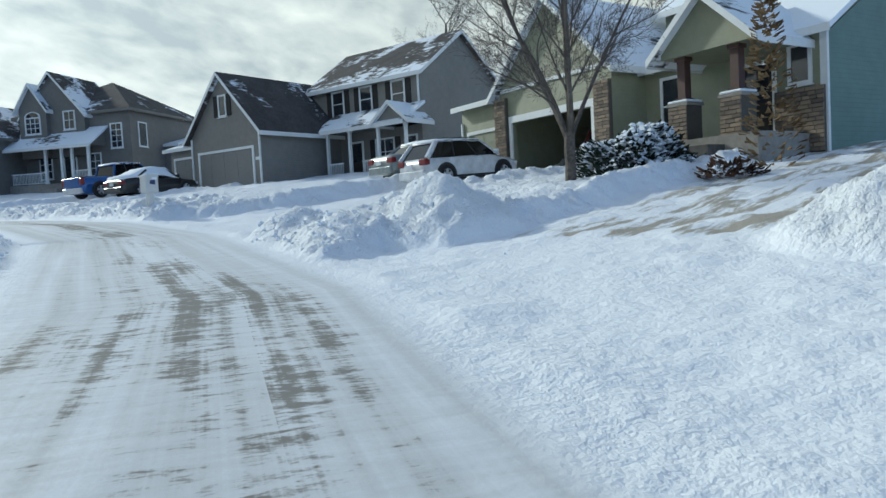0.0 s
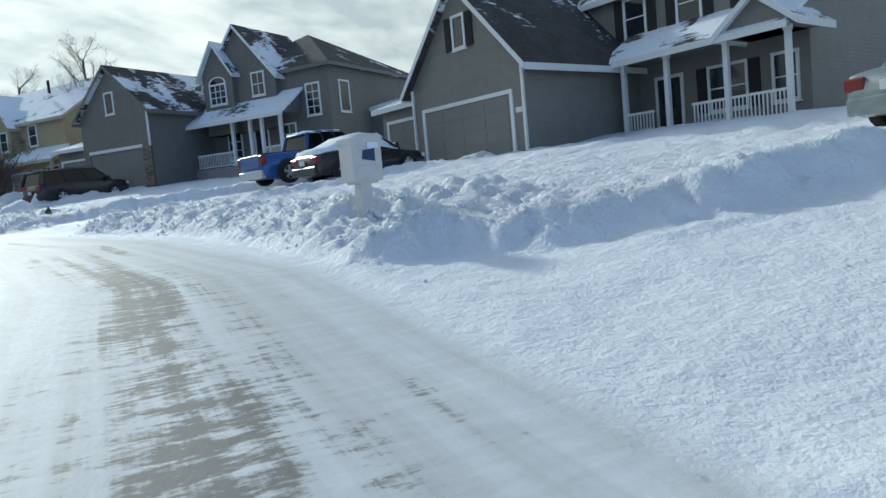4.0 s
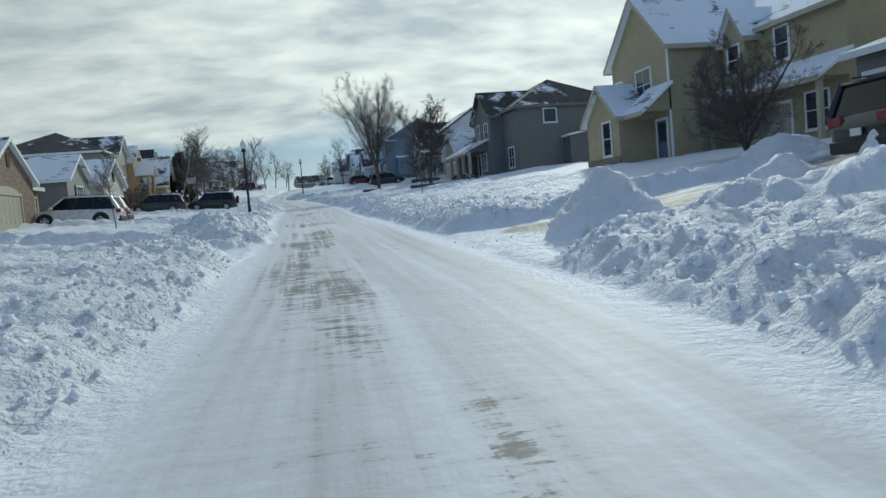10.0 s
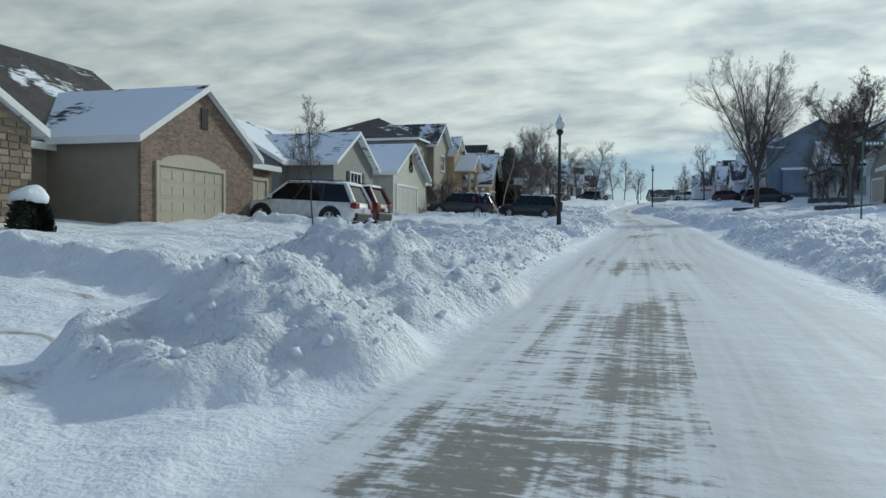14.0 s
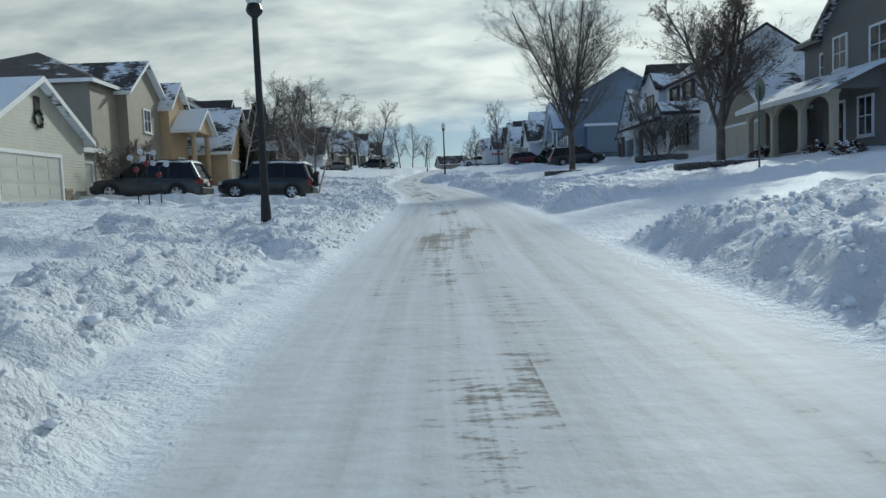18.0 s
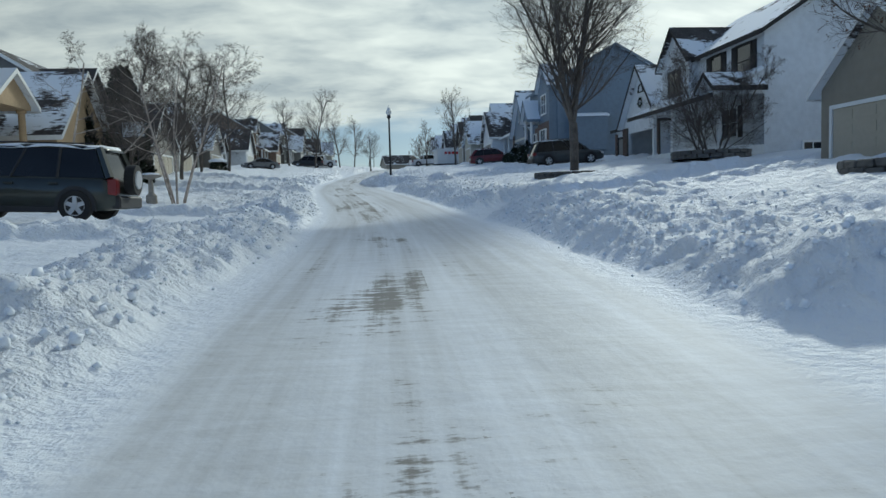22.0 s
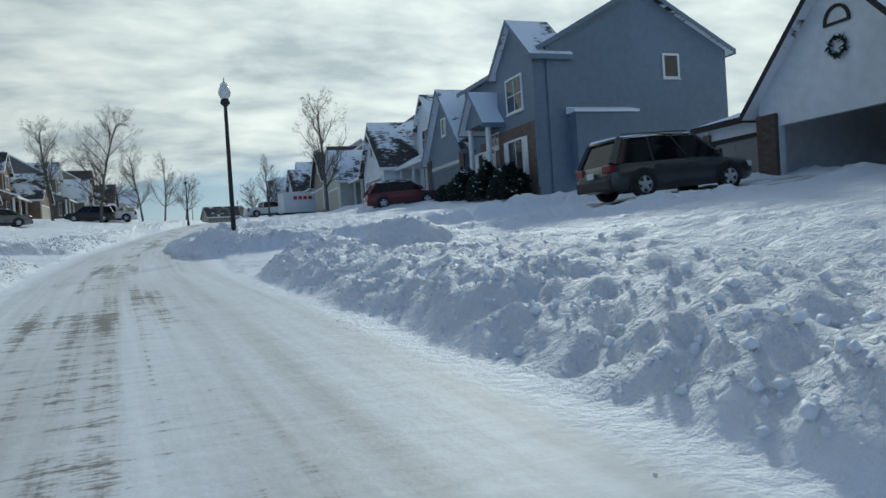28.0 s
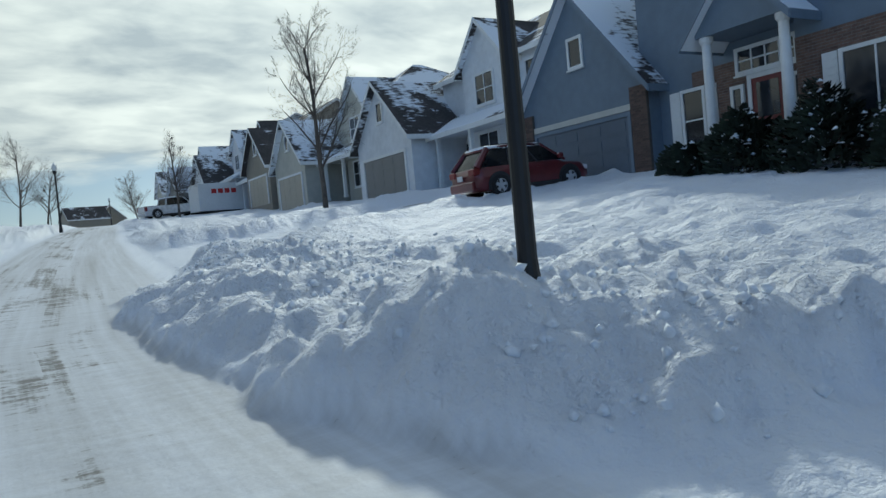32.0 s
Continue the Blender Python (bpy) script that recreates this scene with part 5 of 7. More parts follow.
def house_blue():
    h = house("house", 41.3, 161.0, -90, 7.6, "blue two-storey house with brown brick front and white-columned entry")
    volume(h, 4.4, 14.4, 0.1, 10.0, -0.8, 6.35, "gx", 2.75, "blue", "roof_snow", trim="blue")
    volume(h, 10.2, 14.3, -0.5, 1.1, -0.8, 6.0, "gy", 1.9, "blue", "roof_snow", 0.3, "blue")
    part("brick_front", boxes((10.25, 14.25, -0.6, -0.5, -0.8, 3.0)), M["brick_brown"], h)
    part("brick_front", boxes((6.5, 10.2, 0.0, 0.1, -0.8, 3.0)), M["brick_brown"], h)
    window(h, "F", -0.6, 12.2, 0.75, 1.5, 1.6, 2, 1, shutters="trim")
    window(h, "F", -0.5, 12.2, 3.8, 1.6, 1.5, 2, 2)
    window(h, "F", 0.1, 7.6, 3.9, 0.8, 1.2, 2, 2)
    window(h, "F", 0.0, 6.5, 0.75, 0.7, 1.7, 1, 2, shutters="trim")
    window(h, "F", 0.0, 9.0, 2.65, 1.7, 0.55, 4, 2)
    house_door(h, "F", 0.0, 9.0, 0.3, "door_red")
    window(h, "F", 0.0, 8.05, 0.4, 0.25, 1.8, 1, 3)
    window(h, "F", 0.0, 9.95, 0.4, 0.25, 1.8, 1, 3)
    volume(h, 7.9, 10.6, -1.4, 0.1, 3.55, 3.65, "gy", 1.5, "blue", "roof_full", 0.3, "blue")
    for x in (8.1, 10.4):
        post(h, x, -1.2, 0.3, 3.55, 0.15, "trim", True)
    part("porch_slab", boxes((7.6, 10.9, -1.6, 0.0, -0.8, 0.3)), M["concrete"], h)
    volume(h, -1.4, 5.1, -0.4, 5, -0.8, 3.2, "gy", 3.7, "blue", "roof_snow", 0.4, "blue")
    garage_door(h, -0.4, -0.6, 4.2, 0, 2.13, "gar_blue", "blue")
    part("header_board", boxes((-0.75, 4.4, -0.46, -0.4, 2.3, 2.5)), M["gar_white"], h)
    pier = part("brick_pier", boxes((4.4, 5.12, -0.5, -0.4, -0.8, 3.0)), M["mortar"], h)
    veneer(pier, "brick", 4.4, 5.12, -0.5, 0.0, 3.0, 0.215, 0.076, "brick_unit", 0.012)
    pier = part("brick_pier", boxes((-1.42, -0.75, -0.5, -0.4, -0.8, 3.0)), M["mortar"], h)
    veneer(pier, "brick", -1.42, -0.75, -0.5, 0.0, 3.0, 0.215, 0.076, "brick_unit", 0.012)
    window(h, "F", -0.4, 1.9, 4.3, 0.6, 0.9, 1, 1)
    part("house_number", boxes((1.6, 2.2, -0.45, -0.4, 2.3, 2.45)), M["trim"], h)
    # bay box and openings on the side wall
    part("side_bay", boxes((14.4, 15.0, 1.1, 4.2, 0.45, 3.25)), M["blue"], h)
    bm = prism([(14.4, 3.55), (15.15, 3.32), (15.15, 3.22), (14.4, 3.22)], "y", 0.95, 4.35)
    part("bay_roof", bm, M["snow_cap"], h)
    window(h, "R", 14.4, 6.75, 5.0, 0.75, 1.0, 1, 1)
    window(h, "R", 14.4, 1.9, -0.5, 1.0, 0.55, 2, 1)
    downspout(h, 14.3, -0.5, 0, 5.9, "blue")


def house_stone_ranch():
    h = house("house", 10.5, 62.0, 90, tz(10.5, 68) - 0.05, "tan ranch house with field stone gable and brick garage")
    volume(h, -9.0, 16.0, 3.0, 13, -0.5, 2.8, "gx", 3.9, "tan", "roof_dark")
    volume(h, 0.0, 5.8, 0.9, 8, -0.5, 2.75, "gy", 1.55, "tan", "roof_full")
    part("stone_front", prism([(0.05, -0.4), (5.75, -0.4), (5.75, 2.75), (2.9, 4.22), (0.05, 2.75)], "y", 0.78, 0.9), M["mortar_pale"], h)
    front = h.children[-1]
    veneer(front, "stone", 0.05, 5.75, 0.78, 0.0, 4.2, 0.34, 0.19, "field", 0.03, 11,
           lambda x, z, w: z < 2.68 + 1.47 * (1 - (abs(x - 2.9) + w) / 2.85) and not (abs(x - 2.9) < 1.14 + w and 0.5 < z < 3.2))
    window(h, "F", 0.78, 2.9, 0.75, 2.1, 1.75, 3, 4, arch=0.62, pane="glass_pale")
    window(h, "F", 3.0, 7.2, 0.5, 0.5, 1.6, 1, 4)
    volume(h, 8.6, 15.2, -0.3, 8, -0.5, 2.9, "gy", 1.95, "tan", "roof_full")
    part("brick_front", prism([(8.62, -0.4), (15.18, -0.4), (15.18, 2.9), (11.9, 4.82), (8.62, 2.9)], "y", -0.42, -0.3), M["brick"], h)
    garage_door(h, -0.42, 9.4, 13.0, 0, 2.05, "gar_tan", "gar_tan", 6)
    bm = bmesh.new()
    n = 12
    for k in range(n):
        a0, a1 = math.pi * k / n, math.pi * (k + 1) / n
        add_prism(bm, [(11.2 + r * math.cos(a), 2.05 + r * 0.26 * math.sin(a)) for r, a in ((0.0, a0), (1.8, a0), (1.8, a1))], "y", -0.45, -0.42)
    bmesh.ops.recalc_face_normals(bm, faces=bm.faces)
    part("door_arch", bm, M["gar_tan"], h)
    volume(h, 15.0, 17.6, 0.1, 7, -0.5, 2.6, "shed", 1.2, "brick", "roof_full", 0.3)
    garage_door(h, 0.1, 15.5, 17.1, 0, 2.05, "gar_tan", "gar_tan", 2)
    f = on_face("F", -0.42)
    bm = bmesh.new()
    face_box(bm, f, 11.7, 12.1, 0, 0.04, 3.5, 4.2)
    part("gable_vent", bm, M["dark"], h)
    part("vent_pipe", boxes((7.6, 7.7, 7.0, 7.1, 6.0, 6.85)), M["iron"], h)
    part("roof_vent", boxes((2.0, 2.5, 3.6, 4.0, 4.2, 4.45), bevel=0.05), M["dark"], h)


def house_gray_ranch():
    h = house("house", 10.4, 86.0, 90, tz(10.4, 93) - 0.05, "light grey ranch house with white garage doors and a wreath")
    volume(h, 0.0, 17.5, 3.0, 12, -0.5, 2.9, "gx", 2.6, "gray", "roof_full")
    volume(h, 0.8, 6.6, 0.3, 8, -0.5, 2.9, "gy", 1.7, "gray", "roof_full")
    window(h, "F", 0.3, 3.8, 0.9, 1.5, 1.5, 3, 2, shutters="iron")
    part("stone_base", boxes((0.8, 6.6, 0.2, 0.3, -0.4, 0.75)), M["stone"], h)
    volume(h, 9.2, 16.4, -0.1, 8, -0.5, 3.0, "gy", 2.0, "cream", "roof_full")
    garage_door(h, -0.1, 9.9, 14.2, 0, 2.13, "gar_white")
    part("stone_base", boxes((14.4, 15.0, -0.18, -0.1, -0.4, 0.9)), M["stone"], h)
    volume(h, 16.4, 18.8, 0.5, 8, -0.5, 2.7, "shed", 1.3, "cream", "roof_full", 0.3)
    garage_door(h, 0.5, 16.6, 18.3, 0, 2.1, "gar_white", cols=2)
    bm = bmesh.new()
    face_box(bm, on_face("F", -0.1), 12.6, 13.0, 0, 0.04, 3.75, 4.4)
    part("gable_vent", bm, M["dark"], h)


def house_tan_portico():
    h = house("house", 9.5, 110.5, 90, tz(9, 120) - 0.1, "tan stucco two-storey house with a columned portico")
    volume(h, 0.0, 12.0, 2.2, 13, -0.5, 5.9, "hip", 2.6, "tan", "roof_dark")
    volume(h, 3.4, 9.0, 1.6, 8, -0.5, 5.9, "gy", 2.0, "tan", "roof", 0.4)
    volume(h, 8.6, 12.0, 1.0, 7, -0.5, 5.6, "gy", 1.6, "stucco", "roof", 0.35)
    volume(h, 9.0, 12.6, -0.6, 2, 3.9, 4.1, "gy", 1.3, "stucco", "roof_full", 0.3)
    for x in (9.3, 12.3):
        post(h, x, -0.3, 0.1, 3.9, 0.18, "stucco", True)
    window(h, "F", 1.6, 6.3, 3.7, 1.0, 1.3, 2, 2)
    window(h, "F", 1.6, 6.3, 0.8, 1.3, 1.5, 2, 2)
    house_door(h, "F", 1.0, 10.6, 0.1, "dark")
    volume(h, 13.0, 19.6, -1.5, 6, -0.5, 3.0, "gy", 3.2, "stucco", "roof_snow", 0.4)
    volume(h, 11.5, 20, 4, 12, -0.5, 3.2, "gx", 3.0, "stucco", "roof_snow", 0.4)
    garage_door(h, -1.5, 13.9, 18.7, 0, 2.13, "gar_tan")


def street_house(x, y, rot, wall, roofm, gmat, label, seed, garage_left=True, storeys=2, porch=True):
    """A two-storey neighbour with garage wing, porch, windows."""
    rnd = random.Random(seed)
    h = house("house", x, y, rot, tz(x, y) - 0.1, label)
    ze = 5.7 if storeys == 2 else 2.9
    s = 1 if garage_left else -1

    def xs(a, b):
        return (a, b) if s == 1 else (13.0 - b, 13.0 - a)
    volume(h, *xs(4.6, 13.0), 1.5, 10.5, -0.8, ze, "gx" if rnd.random() < 0.6 else "hip", 2.8, wall, roofm)
    a, b = xs(7.5, 11.2)
    volume(h, a, b, 0.9, 6, -0.8, ze - 0.1, "gy", 1.9, wall, roofm, 0.3)
    window(h, "F", 0.9, (a + b) / 2, 0.9, 1.5, 1.5, 2, 2)
    if storeys == 2:
        window(h, "F", 0.9, (a + b) / 2, 3.8, 1.4, 1.3, 2, 2, shutters=rnd.choice([None, "dark"]))
        c = sum(xs(12.2, 12.2)) / 2
        window(h, "F", 1.5, c, 3.8, 0.8, 1.3, 1, 2)
        window(h, "R", xs(4.6, 13.0)[1], 4.5, 3.8, 0.8, 1.2, 1, 2)
    g0, g1 = xs(0, 6.4)
    volume(h, g0, g1, -1.6, 6, -0.8, 3.0, "gy", 2.9, wall, roofm, 0.4)
    garage_door(h, -1.6, g0 + 0.76, g1 - 0.76, 0, 2.13, gmat)
    window(h, "F", -1.6, (g0 + g1) / 2, 4.0, 0.6, 0.9, 1, 1)
    if porch:
        p0, p1 = xs(6.4, 13.0)
        volume(h, p0, p1, -0.5, 1.5, 2.6, 2.65, "shed", 1.0, wall, "roof_full", 0.3)
        for k in range(3):
            post(h, p0 + 0.3 + k * (p1 - p0 - 0.6) / 2, -0.3, 0.2, 2.6, 0.09)
    c = sum(xs(6.9, 6.9)) / 2
    house_door(h, "F", 1.5, c, 0.2, "dark")
    return h


def distant_houses():
    R, L = -90, 90
    rows = [
        (41.5, 176.5, R, "white", "roof", "gar_gray", "white two-storey house with dark trimmed roof", 1, True, 2, True),
        (41.0, 190.5, R, "cream", "roof_snow", "gar_tan", "cream two-storey house with a small porch", 2, True, 2, True),
        (41.0, 205.0, R, "tan", "roof_dark", "gar_tan", "tan two-storey house with a dark roof", 3, False, 2, True),
        (41.0, 220.0, R, "white", "roof", "gar_white", "white house far along the street", 4, True, 2, True),
        (41.0, 236.0, R, "gray", "roof_snow", "gar_white", "grey house far along the street", 5, True, 2, False),
        (41.0, 253.0, R, "cream", "roof_snow", "gar_white", "pale house far along the street", 6, False, 1, False),
        (8.5, 134.5, L, "greige2", "roof_dark", "gar_tan", "brown-grey two-storey house behind birches", 7, False, 2, True),
        (6.5, 149.5, L, "greige2", "roof_dark", "gar_tan", "brown-grey house behind bare trees", 8, False, 2, True),
        (6.0, 166.0, L, "greige2", "roof_snow", "gar_tan", "dark brown house with a snowy garage roof", 18, False, 2, True),
        (7.0, 184.5, L, "white", "roof_dark", "gar_white", "white house with dark hipped roofs", 9, False, 1, False),
        (9.0, 201.0, L, "brick", "roof", "gar_tan", "red brick house far along the street", 10, False, 2, True),
        (11.5, 217.0, L, "gray", "roof_snow", "gar_white", "grey house far along the street", 11, False, 2, True),
        (13.5, 233.0, L, "tan", "roof_dark", "gar_tan", "tan house far along the street", 12, False, 2, True),
        (15.5, 250.0, L, "cream", "roof_snow", "gar_white", "pale house far along the street", 13, False, 1, True),
        (10.0, 38.0, L, "tan", "roof_snow", "gar_tan", "tan ranch house beside a cleared driveway", 14, False, 1, True),
        (8.5, 20.0, L, "gray", "roof_snow", "gar_white", "grey house behind the bend", 15, False, 2, True),
        (42.0, 330.0, -170, "tan", "roof_dark", "gar_tan", "low house beyond the crest of the street", 16, True, 1, False),
        (58.0, 108.0, R, "gray", "roof_dark", "gar_gray", "grey house on the side street", 17, True, 2, False),
    ]
    for r in rows:
        street_house(*r)


house_sage()
house_gray_porch()
house_gray_arched()
house_yellow()
house_corner()
house_white_porch()
house_blue()
house_stone_ranch()
house_gray_ranch()
house_tan_portico()
distant_houses()


# ---------------- vehicles ----------------
def hull(bm, secs):
    """Loft through equal rings of points."""
    rings = [[bm.verts.new(p) for p in s] for s in secs]
    n = len(rings[0])
    for a, b in zip(rings, rings[1:]):
        for k in range(n):
            bm.faces.new((a[k], a[(k + 1) % n], b[(k + 1) % n], b[k]))
    bm.faces.new(rings[0][::-1])
    bm.faces.new(rings[-1])
    bmesh.ops.recalc_face_normals(bm, faces=bm.faces)


def paint(name, color, metal=0.3, salt=0.0):
    m = material(name, color, 0.32, metal, noise_scale=4, vary=0.25, coat=0.5)
    return m


def wheel(car, x, y, r, s, w=0.23):
    bm = bmesh.new()
    n = 24
    prof = [(r * 0.62, -w / 2), (r * 0.94, -w / 2), (r, -w / 2 + 0.03), (r, w / 2 - 0.03), (r * 0.94, w / 2), (r * 0.62, w / 2)]
    rings = [[bm.verts.new((x + a * math.cos(2 * math.pi * k / n), y + b, r + a * math.sin(2 * math.pi * k / n))) for k in range(n)] for a, b in prof]
    for a, b in zip(rings, rings[1:] + rings[:1]):
        for k in range(n):
            bm.faces.new((a[k], a[(k + 1) % n], b[(k + 1) % n], b[k]))
    bmesh.ops.recalc_face_normals(bm, faces=bm.faces)
    wh = part("wheel", bm, M["tyre"], car)
    bm = bmesh.new()
    yo = y + s * (w / 2 - 0.03)
    for k in range(5):
        a = 2 * math.pi * k / 5 + 0.3
        c, d = Vector((math.cos(a), 0, math.sin(a))), Vector((-math.sin(a), 0, math.cos(a)))
        o = Vector((x, yo, r))
        q = [o + c * 0.04 + d * 0.05, o + c * r * 0.6 + d * 0.045, o + c * r * 0.6 - d * 0.045, o + c * 0.04 - d * 0.05]
        v0 = [bm.verts.new(p) for p in q]
        v1 = [bm.verts.new(p - Vector((0, s * 0.04, 0))) for p in q]
        bm.faces.new(v0)
        for i in range(4):
            bm.faces.new((v0[i], v0[(i + 1) % 4], v1[(i + 1) % 4], v1[i]))
    add_tube(bm, (x, yo + s * 0.01, r), (x, yo - s * 0.05, r), 0.075, 0.075, 12)
    ring = []
    for a in (r * 0.58, r * 0.66):
        for b in (0.015, -0.06):
            ring.append([bm.verts.new((x + a * math.cos(2 * math.pi * k / n), yo + s * b, r + a * math.sin(2 * math.pi * k / n))) for k in range(n)])
    for i, j in ((0, 1), (2, 3), (0, 2)):
        for k in range(n):
            bm.faces.new((ring[i][k], ring[i][(k + 1) % n], ring[j][(k + 1) % n], ring[j][k]))
    bmesh.ops.recalc_face_normals(bm, faces=bm.faces)
    part("rim", bm, M["alloy"], wh)
    bm = bmesh.new()
    add_tube(bm, (x, yo - s * 0.07, r), (x, yo - s * 0.12, r), r * 0.62, r * 0.62, 16)
    part("brake_disc", bm, M["plastic"], wh)


def car(x, y, heading, kind, body, label, snow=0.0, spare=False, z=None):
    """heading: degrees from +x, anticlockwise, towards which the bonnet points."""
    L, W, H, wb, r = {"suv": (4.85, 1.90, 1.74, 2.85, 0.37), "big": (5.2, 2.03, 1.88, 3.0, 0.40), "hatch": (4.35, 1.78, 1.58, 2.62, 0.34),
                      "sedan": (4.75, 1.84, 1.44, 2.80, 0.33), "pickup": (5.85, 2.03, 1.90, 3.75, 0.42), "jeep": (4.45, 1.82, 1.78, 2.65, 0.37)}[kind]
    ca, sa = math.cos(radians(heading)), math.sin(radians(heading))
    zr, zf = gz(x - ca * wb / 2, y - sa * wb / 2), gz(x + ca * wb / 2, y + sa * wb / 2)
    pitch = max(-2.5, min(2.5, math.degrees(math.atan2(zf - zr, wb))))
    m = pose(x, y, (zr + zf) / 2 - 0.03 if z is None else z, 0, 0, heading) @ pose(0, 0, 0, 0, -pitch, 0)
    c = thing("pickup_truck" if kind == "pickup" else "car", m, label, "truck" if kind == "pickup" else "car", "parked vehicles")
    h = L / 2
    zb = 0.24 if kind not in ("sedan", "hatch") else 0.19
    belt = {"suv": 1.02, "big": 1.16, "hatch": 0.98, "sedan": 0.92, "pickup": 1.18, "jeep": 1.06}[kind]
    hood = belt - {"suv": 0.06, "big": 0.04, "hatch": 0.10, "sedan": 0.10, "pickup": 0.02, "jeep": 0.06}[kind]
    # lower body: stations from tail to nose with (x, top, half width)
    tail = {"sedan": belt + 0.06}.get(kind, belt)
    st = [(-h, zb + 0.18, tail - 0.30, 0.80), (-h + 0.06, zb + 0.10, tail - 0.06, 0.93), (-h + 0.35, zb + 0.02, tail, 0.985), (-0.3, zb, belt, 1.0),
          (h - 1.35, zb, belt - 0.01, 1.0), (h - 1.0, zb, hood, 0.99), (h - 0.35, zb + 0.02, hood - 0.07, 0.96), (h - 0.08, zb + 0.08, hood - 0.20, 0.86), (h, zb + 0.16, hood - 0.34, 0.74)]
    bm = bmesh.new()
    secs = []
    for sx, z0, z1, w in st:
        w *= W / 2
        zm = z0 + (z1 - z0) * 0.55
        ring = [(w * 0.90, z0), (w * 0.985, z0 + 0.10), (w, zm), (w * 0.975, z1 - 0.09), (w * 0.90, z1 - 0.012), (w * 0.6, z1 + 0.012)]
        secs.append([(sx, a, b) for a, b in ring] + [(sx, -a, b) for a, b in ring[::-1]])
    hull(bm, secs)
    for f in bm.faces:
        f.smooth = True
    part("body", bm, body, c)
    # cabin glass, roof and pillars
    g = {"suv": (-h + 0.10, -h + 0.48, 0.45, 1.32), "big": (-h + 0.07, -h + 0.32, 0.62, 1.45), "hatch": (-h + 0.12, -h + 0.62, 0.40, 1.22),
         "sedan": (-h + 0.75, -h + 1.55, 0.35, 1.15), "pickup": (-0.95, -0.75, 0.85, 1.55), "jeep": (-h + 0.16, -h + 0.42, 0.55, 1.15)}[kind]
    wb_, wt = W / 2 * 0.93, W / 2 * 0.77
    zt = H - 0.05
    bot = [(g[0], wb_), (g[3], wb_ * 0.97), (g[3], -wb_ * 0.97), (g[0], -wb_)]
    top = [(g[1], wt), (g[2], wt), (g[2], -wt), (g[1], -wt)]
    bm = bmesh.new()
    hull(bm, [[(a, b, belt - 0.04) for a, b in bot], [(a, b, zt) for a, b in top]])
    part("glasshouse", bm, M["carglass"], c, "dark window glass")
    bm = bmesh.new()
    mid = (g[1] + g[2]) / 2
    secs = []
    for k in range(7):
        t = k / 6
        sx = g[1] - 0.10 + t * (g[2] - g[1] + 0.20)
        dz = 0.06 * (1 - (2 * t - 1) ** 2) - 0.03 * (2 * t - 1) ** 2
        secs.append([(sx, wt + 0.03, zt - 0.05 + dz * 0.5), (sx, wt * 0.85, zt + 0.02 + dz), (sx, -wt * 0.85, zt + 0.02 + dz), (sx, -wt - 0.03, zt - 0.05 + dz * 0.5)])
    hull(bm, secs)
    for f in bm.faces:
        f.smooth = True
    part("car_roof", bm, body, c)
    for s in (1, -1):
        for (x0, x1, rr) in ((g[0], g[1], 0.11 if kind in ("suv", "big", "hatch", "jeep") else 0.08), (g[3], g[2], 0.045), (g[0] + (g[3] - g[0]) * 0.36, g[1] + (g[2] - g[1]) * 0.36, 0.04), (g[0] + (g[3] - g[0]) * 0.68, g[1] + (g[2] - g[1]) * 0.68, 0.035)):
            bm = bmesh.new()
            add_tube(bm, (x0, s * wb_ * 0.985, belt - 0.05), (x1, s * (wt + 0.005), zt - 0.02), rr, rr * 0.85, 6)
            part("pillar", bm, body if rr > 0.042 else M["plastic"], c)
        bm = bmesh.new()
        add_box(bm, g[3] - 0.35, g[3] - 0.18, *sorted((s * (W / 2 - 0.02), s * (W / 2 + 0.17))), belt + 0.0, belt + 0.16, bevel=0.03)
        part("mirror", bm, body, c)
        for dx in (g[0] + (g[3] - g[0]) * 0.42, g[0] + (g[3] - g[0]) * 0.72):
            part("door_handle", boxes((dx - 0.22, dx - 0.02, *sorted((s * (W / 2 - 0.02), s * (W / 2 + 0.025))), belt - 0.2, belt - 0.16)), body, c)
        bm = bmesh.new()
        add_box(bm, -wb / 2 + r + 0.05, wb / 2 - r - 0.05, *sorted((s * (W / 2 * 0.9), s * (W / 2 + 0.008))), zb - 0.03, zb + 0.12, bevel=0.02)
        part("sill_cladding", bm, M["plastic"], c)
        for wx in (-wb / 2, wb / 2):
            n = 14
            bm = bmesh.new()
            pts = [(wx + (r + 0.09) * math.cos(math.pi * (k / n * 1.16 - 0.08)), r + (r + 0.09) * math.sin(math.pi * (k / n * 1.16 - 0.08))) for k in range(n + 1)]
            add_prism(bm, pts, "y", s * W / 2 * 0.80, s * (W / 2 + 0.012))
            bmesh.ops.recalc_face_normals(bm, faces=bm.faces)
            part("wheel_arch", bm, M["plastic"], c)
            wheel(c, wx, s * (W / 2 - 0.045), r, s)
        lz = belt - 0.22
        bm = bmesh.new()
        tall = kind in ("pickup", "jeep")
        add_box(bm, -h - 0.015, -h + 0.22, *sorted((s * W / 2 * (0.72 if tall else 0.52), s * (W / 2 * 0.955))), lz - (0.22 if tall else 0.05), lz + 0.17, bevel=0.03)
        part("tail_light", bm, M["red_lens"], c, "red tail light")
        bm = bmesh.new()
        add_box(bm, h - 0.42, h - 0.05, *sorted((s * W / 2 * 0.5, s * (W / 2 * 0.90))), hood - 0.34, hood - 0.18, bevel=0.03)
        part("headlight", bm, M["clear_lens"], c, "clear headlight")
